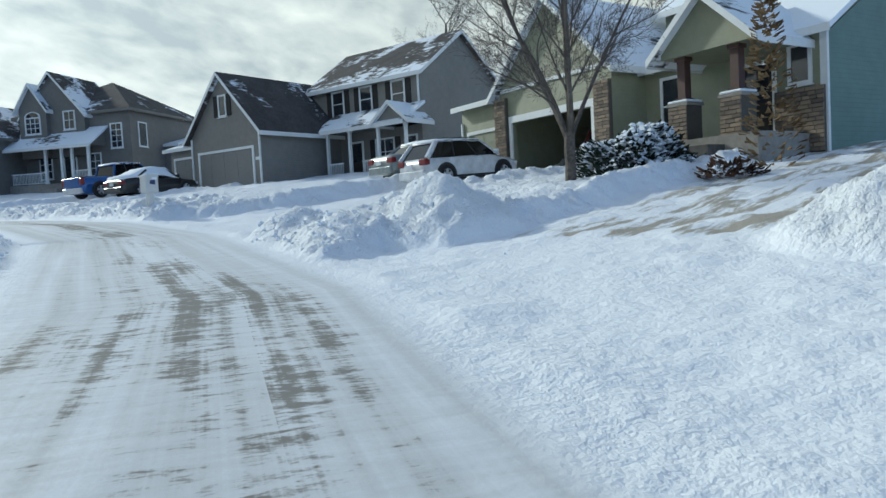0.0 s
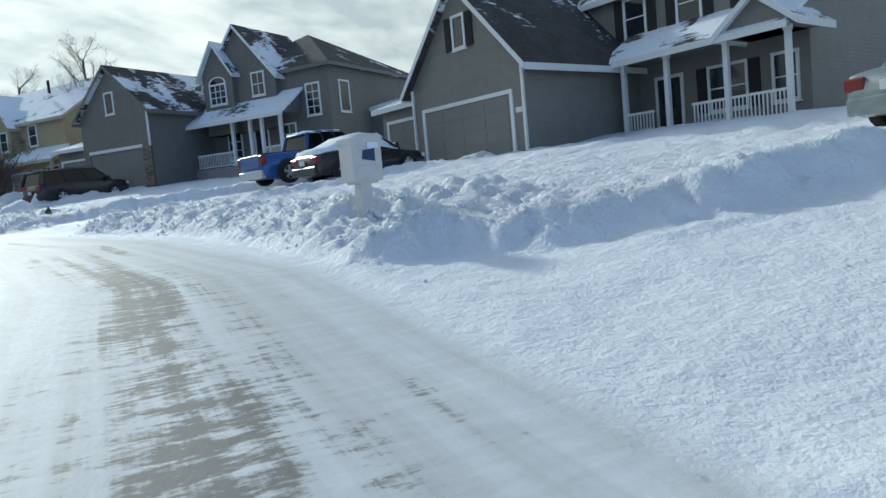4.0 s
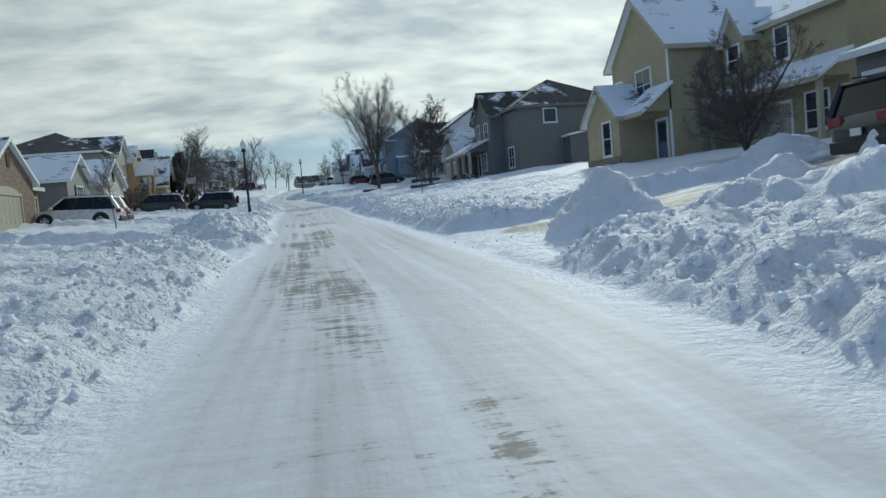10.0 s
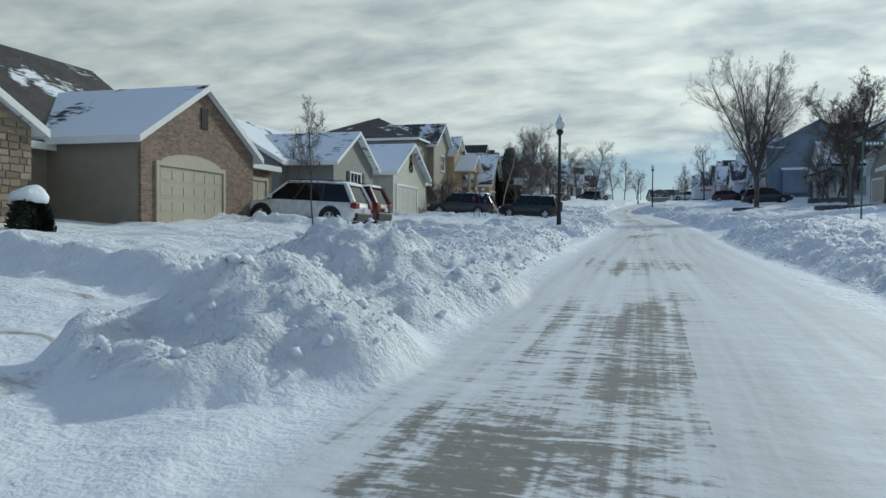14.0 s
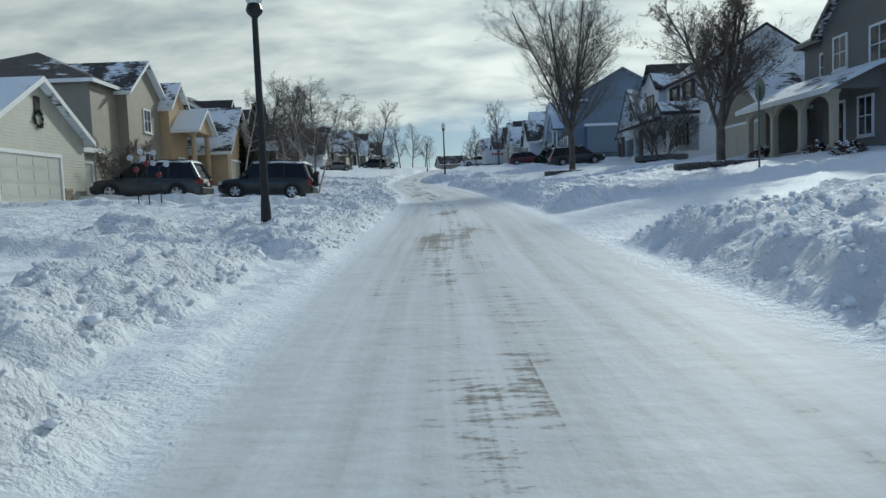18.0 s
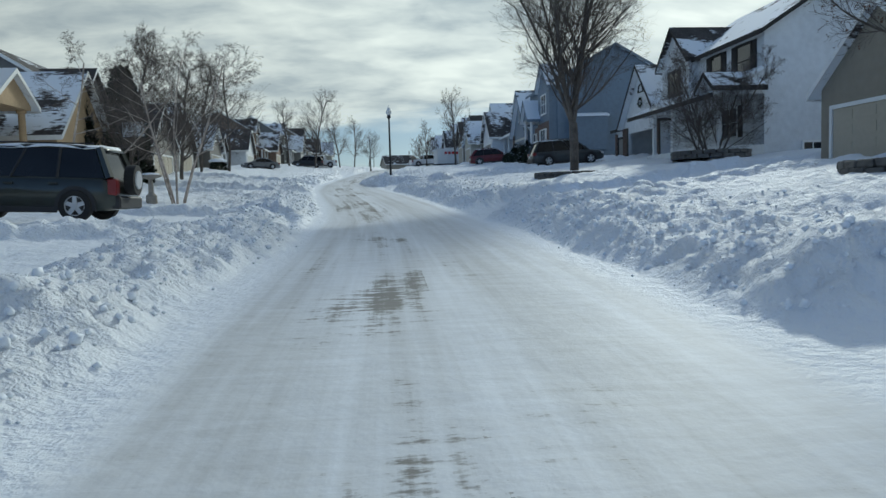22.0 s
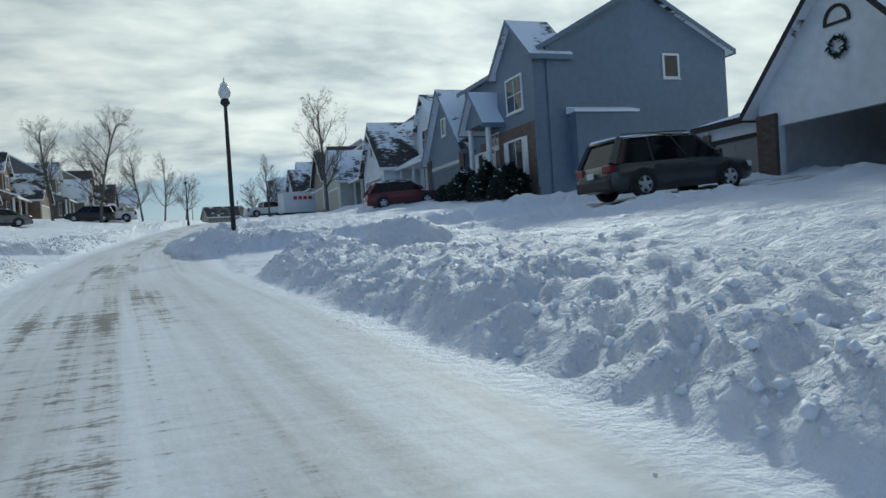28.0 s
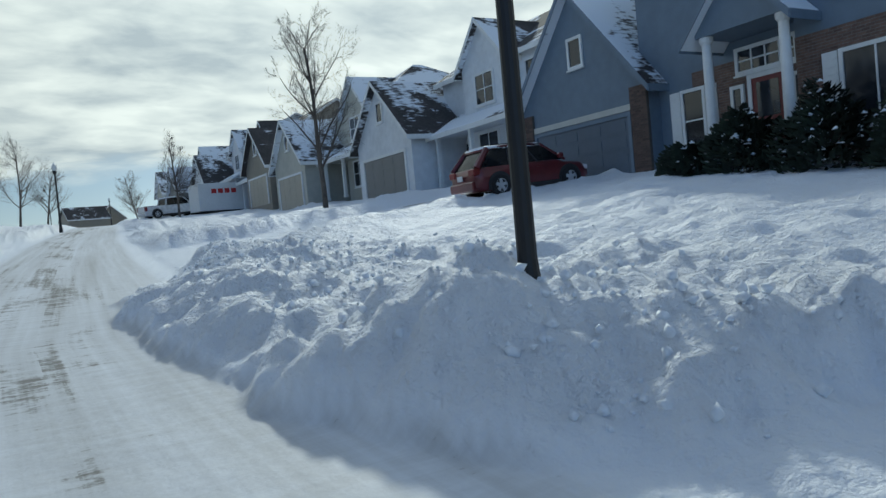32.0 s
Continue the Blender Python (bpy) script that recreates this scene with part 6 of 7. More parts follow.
    part("rear_bumper", boxes((-h - 0.07, -h + 0.15, -W / 2 * 0.88, W / 2 * 0.88, zb + 0.06, zb + 0.36), bevel=0.04), body if kind in ("sedan", "hatch") else M["alloy" if kind == "pickup" else "plastic"], c)
    part("number_plate", boxes((-h - 0.085, -h - 0.055, -0.16, 0.16, zb + (0.42 if kind != "pickup" else 0.16), zb + (0.58 if kind != "pickup" else 0.3))), M["plate"], c)
    part("grille", boxes((h - 0.06, h + 0.02, -0.45, 0.45, zb + 0.16, hood - 0.3), bevel=0.02), M["plastic"], c)
    if kind == "pickup":
        part("bed_liner", boxes((-h + 0.12, -1.05, -W / 2 + 0.14, W / 2 - 0.14, belt - 0.02, belt + 0.022)), M["plastic"], c)
        part("tailgate", boxes((-h - 0.02, -h + 0.06, -W / 2 * 0.72, W / 2 * 0.72, zb + 0.42, belt - 0.02), bevel=0.02), body, c)
    elif kind != "sedan":
        for s in (1, -1):
            bm = bmesh.new()
            add_tube(bm, (g[1] + 0.15, s * wt * 0.88, zt + 0.09), (g[2] - 0.1, s * wt * 0.88, zt + 0.09), 0.018, 0.018, 6)
            part("roof_rail", bm, M["plastic"], c)
    if spare:
        bm = bmesh.new()
        add_tube(bm, (-h - 0.24, 0.05, 1.0), (-h - 0.01, 0.05, 1.0), 0.36, 0.36, 20)
        part("spare_wheel", bm, M["tyre"], c)
        bm = bmesh.new()
        add_tube(bm, (-h - 0.27, 0.05, 1.0), (-h - 0.2, 0.05, 1.0), 0.22, 0.24, 12)
        part("spare_rim", bm, M["alloy"], c)
    if snow:
        bm = bmesh.new()
        k0 = 0.0 if snow < 0.6 else 1.0
        secs = []
        xs = [g[1] - 0.05, mid, g[2]] if not k0 else [-h + 0.12, g[0] - 0.05, g[1], mid, g[2], g[3] - 0.1]
        zs = [zt + 0.02, zt + 0.05, zt] if not k0 else [tail + 0.02, tail + 0.10, zt + 0.02, zt + 0.08, zt + 0.02, hood + 0.12]
        ws = [wt] * 3 if not k0 else [wb_ * 0.85, wb_ * 0.98, wt * 1.20, wt * 1.24, wt * 1.22, wb_ * 0.94]
        for sx, sz, sw in zip(xs, zs, ws):
            e = 0.03 + 0.05 * snow
            lowz = 0.06 if not k0 else (0.40 if sz > belt + 0.2 else 0.10)
            secs.append([(sx, sw + e, sz - lowz), (sx, sw * 0.8, sz + e), (sx, 0, sz + e * 1.5), (sx, -sw * 0.8, sz + e), (sx, -sw - e, sz - lowz)])
        hull(bm, secs)
        bmesh.ops.subdivide_edges(bm, edges=bm.edges, cuts=2, use_grid_fill=True)
        for v in bm.verts:
            v.co += Vector((0, 0, 0.05 * noise.noise(v.co * 2.5)))
        for f in bm.faces:
            f.smooth = True
        part("snow_cover", bm, M["snow_cap"], c, "snow lying on the car")
    return c


P_WHITE = paint("paint_white", (0.62, 0.63, 0.64), 0.0)
P_SILVER = paint("paint_silver_green", (0.24, 0.27, 0.27), 0.5)
P_BLUE = paint("paint_blue", (0.018, 0.092, 0.30), 0.25)
P_BLACK = paint("paint_black", (0.014, 0.015, 0.017), 0.2)
P_MAROON = paint("paint_maroon", (0.10, 0.012, 0.016), 0.3)
P_RED = paint("paint_red", (0.11, 0.012, 0.016), 0.3)
P_GREY = paint("paint_dark_grey", (0.032, 0.038, 0.042), 0.2)
P_GREYB = paint("paint_mid_grey", (0.13, 0.14, 0.15), 0.4)
P_GREEN = paint("paint_dark_green", (0.018, 0.024, 0.020), 0.3)

car(25.6, 5.5, -40, "hatch", P_WHITE, "white crossover hatchback parked facing a garage, dusted with snow", 0.2)
car(28.2, 7.3, -40, "sedan", P_SILVER, "silver-green sedan parked beside a white crossover, snowy rear window", 0.25)
car(36.3, 27.9, -20, "pickup", P_BLUE, "blue pickup truck parked on a driveway", 0.15)
car(34.8, 24.7, -22, "sedan", P_BLACK, "black sedan buried under a thick cover of snow", 1.0)
car(38.7, 46.4, -5, "big", P_BLACK, "large black sport utility vehicle parked before a garage", 0.0)
car(12.8, 77.9, 180, "suv", P_WHITE, "white sport utility vehicle parked on a snowy driveway", 0.1)
car(12.6, 80.8, 180, "suv", P_MAROON, "maroon sport utility vehicle with salt-stained tail", 0.1)
car(13.1, 102.9, 180, "suv", P_GREY, "dark grey sport utility vehicle parked before white garages", 0.1)
car(17.6, 105.7, 180, "jeep", P_GREEN, "boxy dark green off-roader with a spare wheel at its back", 0.2, True)
car(6.6, 147.0, 180, "big", P_BLACK, "black van parked behind the birches")
car(11.6, 183.0, 200, "sedan", P_GREYB, "grey sedan parked far along the street", 0.2)
car(38.95, 135.3, 0, "suv", P_GREY, "dark grey sport utility vehicle on a sloping driveway", 0.05)
car(37.9, 158.8, -4, "hatch", P_RED, "small red hatchback parked behind a snow bank", 0.2)
car(35.6, 212.0, 15, "pickup", P_WHITE, "white pickup truck parked far along the street", 0.2)
car(37.5, 214.0, 0, "suv", P_GREY, "grey car parked far along the street", 0.2)
car(16.0, 203.0, 180, "suv", P_BLACK, "dark car parked far along the street", 0.2)
car(17.5, 206.5, 180, "pickup", P_WHITE, "pale car parked far along the street", 0.2)
_sage = Matrix.LocRotScale((30.8, 6.8, tz(26.5, 2.5)), Euler((0, 0, radians(-135))), None)
_in = _sage @ Vector((7.7, 3.6, 0.0))
car(_in.x, _in.y, -45, "suv", P_MAROON, "dark red sport utility vehicle inside an open garage", z=_in.z)


# ---------------- trees and shrubs ----------------
def branch_mesh(segs, sides):
    """Tapered limbs from (p0, p1, r0, r1) rows as plain lists."""
    vs, fs = [], []
    cs = [(math.cos(2 * math.pi * k / sides), math.sin(2 * math.pi * k / sides)) for k in range(sides)]
    for p0, p1, r0, r1 in segs:
        d = (p1 - p0).normalized()
        a = d.orthogonal().normalized()
        b = d.cross(a)
        n = len(vs)
        for p, r in ((p0, r0), (p1, r1)):
            vs += [tuple(p + a * (r * c) + b * (r * s)) for c, s in cs]
        for k in range(sides):
            fs.append((n + k, n + (k + 1) % sides, n + sides + (k + 1) % sides, n + sides + k))
    me = bpy.data.meshes.new("limbs")
    me.from_pydata(vs, [], fs)
    return me


def tree(x, y, height, spread, seed, label, trunk_r=0.12, fork=0.22, limbs=7, twigs=3, lean=(0, 0), stems=1, flare=0.45, bark="bark", dense=1.0, weep=0.0, name="tree", clusters=False, vase=0.0, arms=5, open_=0.55):
    rnd = random.Random(seed)
    t = thing(name, pose(x, y, tz(x, y) + 0.02), label, "tree" if name == "tree" else "shrub", "bare trees" if name == "tree" else "")
    thick, thin, tips = [], [], []

    def grow(p, d, length, r, level):
        n = 10 if level == 0 else 5 if level == 1 else 4 if level == 2 else 3 if level == 3 else 2
        seg = length / n
        for k in range(n):
            bend = 0.07 if level == 0 else 0.18
            up = 0.0 if level == 0 else 0.05 * (1 - weep) - 0.18 * weep * (level >= 2)
            d = (d + Vector((rnd.uniform(-bend, bend), rnd.uniform(-bend, bend), rnd.uniform(-bend, bend) * 0.5 + up))).normalized()
            q = p + d * seg
            r1 = max(r * (1 - (0.85 if level == 0 else 0.75) / n), 0.0042)
            (thick if level < 2 else thin).append((p, q, r, r1))
            f = (k + 1) / n
            if level < 4:
                cnt = {0: limbs * (0.34 if f < 0.5 else 0.24) if f >= fork else 0, 1: 1.8, 2: 1.6, 3: twigs * 0.48}[level]
                cnt = int(cnt) + (rnd.random() < cnt - int(cnt))
                for _ in range(cnt):
                    if rnd.random() > dense and level > 1:
                        continue
                    a = rnd.uniform(0, 2 * math.pi)
                    side = d.orthogonal().normalized()
                    side.rotate(Matrix.Rotation(a, 3, d))
                    mixv = {0: spread * 1.75, 1: 0.75, 2: 0.85, 3: 0.95}[level]
                    nd = (d + side * mixv * rnd.uniform(0.7, 1.25)).normalized()
                    ln = {0: length * 0.50 * (1.15 - 0.70 * f) * rnd.uniform(0.75, 1.05), 1: length * rnd.uniform(0.34, 0.52), 2: length * rnd.uniform(0.4, 0.6), 3: length * rnd.uniform(0.4, 0.7)}[level]
                    ln *= 1 - 0.3 * (k / n) if level else 1
                    grow(q if level == 0 or rnd.random() < 0.6 else (p + q) / 2, nd, ln, min(r1 * {0: 0.50, 1: 0.45, 2: 0.5, 3: 0.6}[level], 0.055 if level == 0 else 9), level + 1)
            p, r = q, r1
        if level >= 3:
            tips.append(p)

    if vase:
        # a short bole that forks into several rising limbs
        hf = height * vase
        d, p, r = Vector((lean[0], lean[1], 1)).normalized(), Vector((0, 0, -0.3)), trunk_r * 1.25
        for k in range(5):
            q = p + d * ((hf + 0.3) / 5) + Vector((rnd.uniform(-0.02, 0.02), rnd.uniform(-0.02, 0.02), 0))
            r1 = trunk_r * (1.0 if k < 4 else 0.92)
            thick.append((p, q, r, r1))
            p, r = q, r1
        for s in range(arms):
            a = 2 * math.pi * s / arms + rnd.uniform(-0.3, 0.3)
            tilt = rnd.uniform(0.5, 1.1) * open_ if s else 0.08
            sd = Vector((math.cos(a) * tilt, math.sin(a) * tilt, 1)).normalized()
            grow(p - d * rnd.uniform(0.02, 0.35) * min(1, hf / 2), sd, (height - hf) * rnd.uniform(0.8, 1.0), trunk_r * rnd.uniform(0.42, 0.6), 0)
        stems = 0
    for s in range(stems):
        a = 2 * math.pi * s / stems + rnd.uniform(0, 1)
        off = Vector((math.cos(a), math.sin(a), 0)) * (0.12 if stems > 1 else 0)
        d = Vector((lean[0] + (flare * math.cos(a) if stems > 1 else 0), lean[1] + (flare * math.sin(a) if stems > 1 else 0), 1)).normalized()
        grow(off - Vector((0, 0, 0.3)), d, height * 0.96 + 0.3, trunk_r * (1 if stems == 1 else rnd.uniform(0.7, 1)), 0)
    me = branch_mesh(thick, 7)
    me.materials.append(M[bark])
    ob = new("trunk", me)
    ob.parent = t
    me = branch_mesh(thin, 3)
    me.materials.append(M["twig"])
    ob = new("crown", me)
    ob.parent = t
    if clusters:
        bm = bmesh.new()
        for p in tips[:: 6]:
            for _ in range(2):
                o = p + Vector((rnd.uniform(-0.06, 0.06), rnd.uniform(-0.06, 0.06), rnd.uniform(-0.06, 0.06)))
                s = rnd.uniform(0.02, 0.05)
                v = [bm.verts.new(o + Vector((rnd.uniform(-s, s), rnd.uniform(-s, s), rnd.uniform(-s, s)))) for _ in range(4)]
                for f in ((0, 1, 2), (0, 1, 3), (0, 2, 3), (1, 2, 3)):
                    bm.faces.new([v[i] for i in f])
        part("dry_fruit", bm, M["rust"], t)
    return t


def shrub(x, y, rx, rz, seed, label, leaf="needle", snow=0.4, count=900, blade=0.16, upright=0.0, z=None, cap=0.0):
    """A bush of many small sprays, with snow lying on its upper sprays."""
    rnd = random.Random(seed)
    base = (tz(x, y) if z is None else z)
    t = thing("shrub", pose(x, y, base), label, "shrub")
    green, white = [[], []], [[], []]
    for _ in range(count):
        u, v = rnd.uniform(0, 2 * math.pi), rnd.uniform(0.02, 1)
        rr = rnd.uniform(0.55, 1.0) ** 0.5 * (0.8 + 0.35 * noise.noise(Vector((math.cos(u) * 1.6, math.sin(u) * 1.6, v * 2 + seed))))
        ph = v * math.pi / 2
        if upright:
            wide = (1 - v) ** 0.7 * rr
            p = Vector((math.cos(u) * rx * wide, math.sin(u) * rx * wide, v * rz))
        else:
            p = Vector((math.cos(u) * math.cos(ph) * rx * rr, math.sin(u) * math.cos(ph) * rx * rr, math.sin(ph) * rz * rr))
        out = Vector((math.cos(u), math.sin(u), rnd.uniform(-0.2, 0.7))).normalized()
        side = out.cross(Vector((0, 0, 1))).normalized()
        s = blade * rnd.uniform(0.6, 1.4)
        snowy = rnd.random() < snow * (0.35 + 0.9 * v)
        dst = white if snowy else green
        n = len(dst[0])
        tipd = out * s
        if snowy:
            k = s * 0.55
            dst[0] += [tuple(p + Vector((k, 0, 0.02))), tuple(p + Vector((0, k, 0.02))), tuple(p + Vector((-k, 0, 0.02))), tuple(p + Vector((0, -k, 0.02))), tuple(p + Vector((0, 0, 0.02 + k * 0.7)))]
            dst[1] += [(n, n + 1, n + 4), (n + 1, n + 2, n + 4), (n + 2, n + 3, n + 4), (n + 3, n, n + 4), (n + 3, n + 2, n + 1, n)]
        else:
            dst[0] += [tuple(p - side * s * 0.4), tuple(p + side * s * 0.4), tuple(p + tipd + side * s * 0.1), tuple(p + tipd * 1.1 + Vector((0, 0, s * 0.3)))]
            dst[1] += [(n, n + 1, n + 2, n + 3), (n, n + 1, n + 3)]
    for nm, d, mat in (("foliage", green, leaf), ("snow_tuft", white, "snow_cap")):
        if cap and nm == "snow_tuft":
            bm = bmesh.new()
            lathe([(rx * 0.86 * math.cos(k * 0.26) * (0.92 if k == 0 else 1), rz * (0.80 + (0.26 * math.sin(k * 0.26) if k else -0.05))) for k in range(6)], 18, bm)
            for v in bm.verts:
                v.co += Vector((0.05, 0.05, 0.10)) * noise.noise(v.co * 3.0 + Vector((seed, 0, 0)))
            for f in bm.faces:
                f.smooth = True
            part("snow_cap", bm, M["snow_cap"], t)
        elif d[0]:
            me = bpy.data.meshes.new(nm)
            me.from_pydata(d[0], [], d[1])
            me.materials.append(M[mat])
            ob = new(nm, me)
            ob.parent = t
    return t


tree(17.2, 1.1, 6.8, 0.5, 3, "bare young maple on a snowy front lawn", 0.14, 0.12, 3, 3, vase=0.20, arms=5, open_=0.75)
tree(39.4, 55.0, 4.3, 0.6, 5, "small dark spreading crab apple before a yellow house", 0.10, 0.1, 4, 3, vase=0.12, arms=6, open_=1.0)
tree(36.1, 123.5, 13.5, 0.52, 7, "tall bare shade tree standing in a stone-ringed bed", 0.23, 0.10, 5, 3, vase=0.20, arms=6, open_=0.32)
tree(38.4, 102.4, 8.2, 0.55, 9, "bare tree with dry fruit in a stone-ringed bed", 0.19, 0.12, 5, 3, clusters=True, vase=0.22, arms=6, open_=0.55)
tree(41.3, 119.3, 4.6, 0.5, 11, "multi-stemmed bare ornamental tree before a porch", 0.08, 0.2, 4, 3, stems=5)
tree(35.7, 171.2, 7.8, 0.42, 13, "slender bare tree beside the street", 0.14, 0.25, 8, 3)
tree(35.0, 205.0, 6.5, 0.5, 14, "bare tree far along the street", 0.12, 0.25, 7, 2)
tree(38.5, 262.0, 7.0, 0.6, 15, "round bare tree far along the street", 0.14, 0.2, 8, 3)
tree(18.3, 116.2, 5.8, 0.7, 17, "leaning white-barked birch clump by a birdbath", 0.07, 0.35, 5, 3, stems=4, flare=0.22, bark="bark_pale", weep=0.6)
tree(13.2, 119.5, 6.0, 0.9, 18, "pale leaning birch with drooping twigs", 0.07, 0.45, 4, 3, lean=(0.5, -0.1), stems=2, bark="bark_pale", weep=0.7)
tree(12.8, 128.0, 7.4, 0.6, 19, "dense bare tree behind birches", 0.14, 0.2, 9, 3)
tree(12.6, 139.5, 8.4, 0.6, 21, "dense bare tree before brown houses", 0.14, 0.2, 9, 3)
tree(10.8, 153.5, 9.5, 0.55, 23, "dense bare tree before brown houses", 0.14, 0.25, 8, 3)
tree(11.0, 165.3, 11.0, 0.6, 25, "wide bare tree before a brown house", 0.15, 0.25, 8, 3)
tree(17.6, 198.0, 10.6, 0.7, 27, "round dense bare tree beside the street", 0.16, 0.2, 10, 3)
tree(14.8, 188.2, 8.4, 0.6, 29, "bare tree before a white house", 0.14, 0.22, 8, 2)
tree(20.6, 215.0, 8.5, 0.55, 31, "bare tree far along the street", 0.14, 0.22, 8, 2)
tree(22.8, 229.0, 8.5, 0.6, 33, "bare tree far along the street", 0.14, 0.22, 8, 2)
tree(25.6, 243.0, 7.0, 0.6, 35, "bare tree far along the street", 0.14, 0.22, 8, 2)
tree(16.2, 71.4, 3.4, 0.35, 37, "thin young sapling on a snowy lawn", 0.03, 0.45, 5, 2)
tree(10.6, 105.4, 2.6, 0.5, 39, "bare shrub against a garage wall", 0.03, 0.2, 4, 2, stems=5, name="shrub")
tree(52.0, 62.0, 11.0, 0.5, 41, "bare tree behind a yellow house", 0.2, 0.25, 8, 2)
tree(58.0, 84.0, 12.0, 0.5, 43, "bare tree behind the corner house", 0.2, 0.25, 8, 2)
tree(50.0, 12.0, 11.0, 0.5, 45, "bare treetop rising behind a grey house", 0.2, 0.25, 8, 2)
shrub(18.6, -0.4, 2.0, 1.35, 1, "sprawling juniper heaped with snow", snow=0.72, count=5200, blade=0.15)
shrub(17.4, -3.4, 0.7, 4.2, 2, "narrow dry yellow-brown conifer", "straw", 0.02, 420, 0.15, 1.0)
shrub(16.6, -2.4, 0.9, 0.5, 3, "low russet shrub poking out of snow", "rust", 0.3, 400, 0.14)
for k, (sx, sy, sr, sh) in enumerate(((11.6, 62.2, 0.70, 1.25), (11.6, 64.0, 0.66, 1.3), (11.7, 65.7, 0.52, 1.05))):
    shrub(sx, sy, sr, sh, 10 + k, "clipped round shrub capped with snow", snow=0.08, count=2400, blade=0.10, cap=1.0)
for k, (sx, sy, sr, sh) in enumerate(((39.5, 147.4, 1.2, 1.7), (39.3, 149.3, 1.3, 2.0), (39.0, 151.2, 1.3, 1.7), (38.6, 152.5, 0.9, 1.0))):
    shrub(sx, sy, sr, sh, 20 + k, "dark untrimmed yew with a little snow", snow=0.10, count=3600, blade=0.16)
for k, (sx, sy, sr, sh) in enumerate(((12.0, 130.0, 1.5, 6.5), (11.2, 133.2, 1.3, 6.0), (10.5, 127.5, 1.0, 4.5))):
    shrub(sx, sy, sr, sh, 30 + k, "tall dark conifer beside a house", snow=0.03, count=2200, blade=0.34, upright=1.0)
shrub(9.2, 168.8, 1.2, 1.3, 40, "clipped round shrub capped with snow", snow=0.1, count=1500, blade=0.16, cap=1.0)
for k, (sx, sy) in enumerate(((42.0, 106.0), (41.4, 100.0), (41.2, 97.5))):
    shrub(sx, sy, 0.7, 0.7, 50 + k, "low snow-dusted shrub by the porch", "rust", 0.4, 400, 0.14)


# ---------------- street furniture ----------------
def lamp_post(x, y, up=0.0):
    z = tz(x, y)
    t = thing("street_lamp", pose(x, y, z), "black post-top street lamp with a white acorn globe", "street lamp", "street lamps")
    part("base", lathe([(0.15, -0.2), (0.15, 0.35), (0.115, 0.45), (0.10, 0.8), (0.085, 0.95)], 14), M["iron"], t)
    part("pole", lathe([(0.085, 0.9), (0.062, 4.55 + up), (0.07, 4.6 + up)], 14), M["iron"], t)
    part("collar", lathe([(0.07, 4.58), (0.15, 4.66), (0.17, 4.72), (0.15, 4.78), (0.13, 4.84)], 14, at=(0, 0, up)), M["iron"], t)
    part("globe", lathe([(0.12, 4.84), (0.205, 4.98), (0.215, 5.10), (0.17, 5.24), (0.13, 5.30)], 18, at=(0, 0, up)), globe_mat, t, "white ribbed acorn globe")
    part("cap", lathe([(0.14, 5.30), (0.12, 5.38), (0.05, 5.44), (0.02, 5.50), (0.03, 5.54), (0.004, 5.62)], 14, at=(0, 0, up)), M["trim"], t)


globe_mat = material("globe_glass", (0.66, 0.68, 0.68), 0.25, vary=0.08)
for lx, ly, up in ((21.9, 85.5, 0.0), (27.35, 144.4, 0.62), (25.9, 207.0, 0.3), (36.6, 285.0, 0.0), (27.0, 292.0, 0.0)):
    lamp_post(lx, ly, up)


def parcel_mailbox():
    x, y = 21.15, 15.4
    t = thing("mailbox", pose(x, y, 2.18, 0, 0, -28) @ Matrix.Scale(0.86, 4), "grey metal cluster mailbox on a pedestal in a snow bank", "mailbox")
    part("pedestal", boxes((-0.1, 0.1, -0.1, 0.1, -1.0, 0.06), (-0.2, 0.2, -0.16, 0.16, 0.06, 0.10)), M["box_gray"], t)
    part("box", boxes((-0.26, 0.26, -0.24, 0.24, 0.10, 0.72), bevel=0.02), M["box_gray"], t)
    part("hood", prism([(-0.27, 0.70), (0.27, 0.70), (0.27, 0.78), (0.15, 0.82), (-0.15, 0.82), (-0.27, 0.78)], "y", -0.26, 0.26), M["box_gray"], t)
    part("snow_patch", boxes((0.0, 0.2, -0.262, -0.24, 0.60, 0.70), bevel=0.008), M["snow_cap"], t)
    part("emblem", prism([(-0.10, 0.44), (0.13, 0.40), (0.13, 0.60), (-0.08, 0.58)], "y", -0.25, -0.244), M["navy"], t, "dark blue slanted mark")
    part("door_panel", boxes((-0.20, 0.20, -0.252, -0.24, 0.16, 0.34), bevel=0.004), M["box_gray"], t)


def hydrant():
    t = thing("fire_hydrant", pose(30.45, 36.7, gz(30.45, 36.7) - 0.10) @ Matrix.Scale(0.58, 4), "green fire hydrant with yellow barrel half buried in snow", "hydrant")
    part("barrel", lathe([(0.12, -0.2), (0.12, 0.32), (0.17, 0.34), (0.17, 0.40), (0.12, 0.42), (0.12, 0.5)], 14), M["hyd_yellow"], t)
    part("bonnet", lathe([(0.17, 0.50), (0.17, 0.55), (0.13, 0.60), (0.11, 0.68), (0.05, 0.73), (0.035, 0.78), (0.03, 0.84)], 14), M["hyd_green"], t)
    for s in (1, -1):
        bm = bmesh.new()
        add_tube(bm, (0, s * 0.1, 0.46), (0, s * 0.2, 0.46), 0.055, 0.065, 10)
        part("nozzle", bm, M["hyd_green"], t)
    bm = bmesh.new()
    add_tube(bm, (-0.1, 0, 0.44), (-0.22, 0, 0.44), 0.075, 0.085, 10)
    part("pumper_nozzle", bm, M["hyd_green"], t)


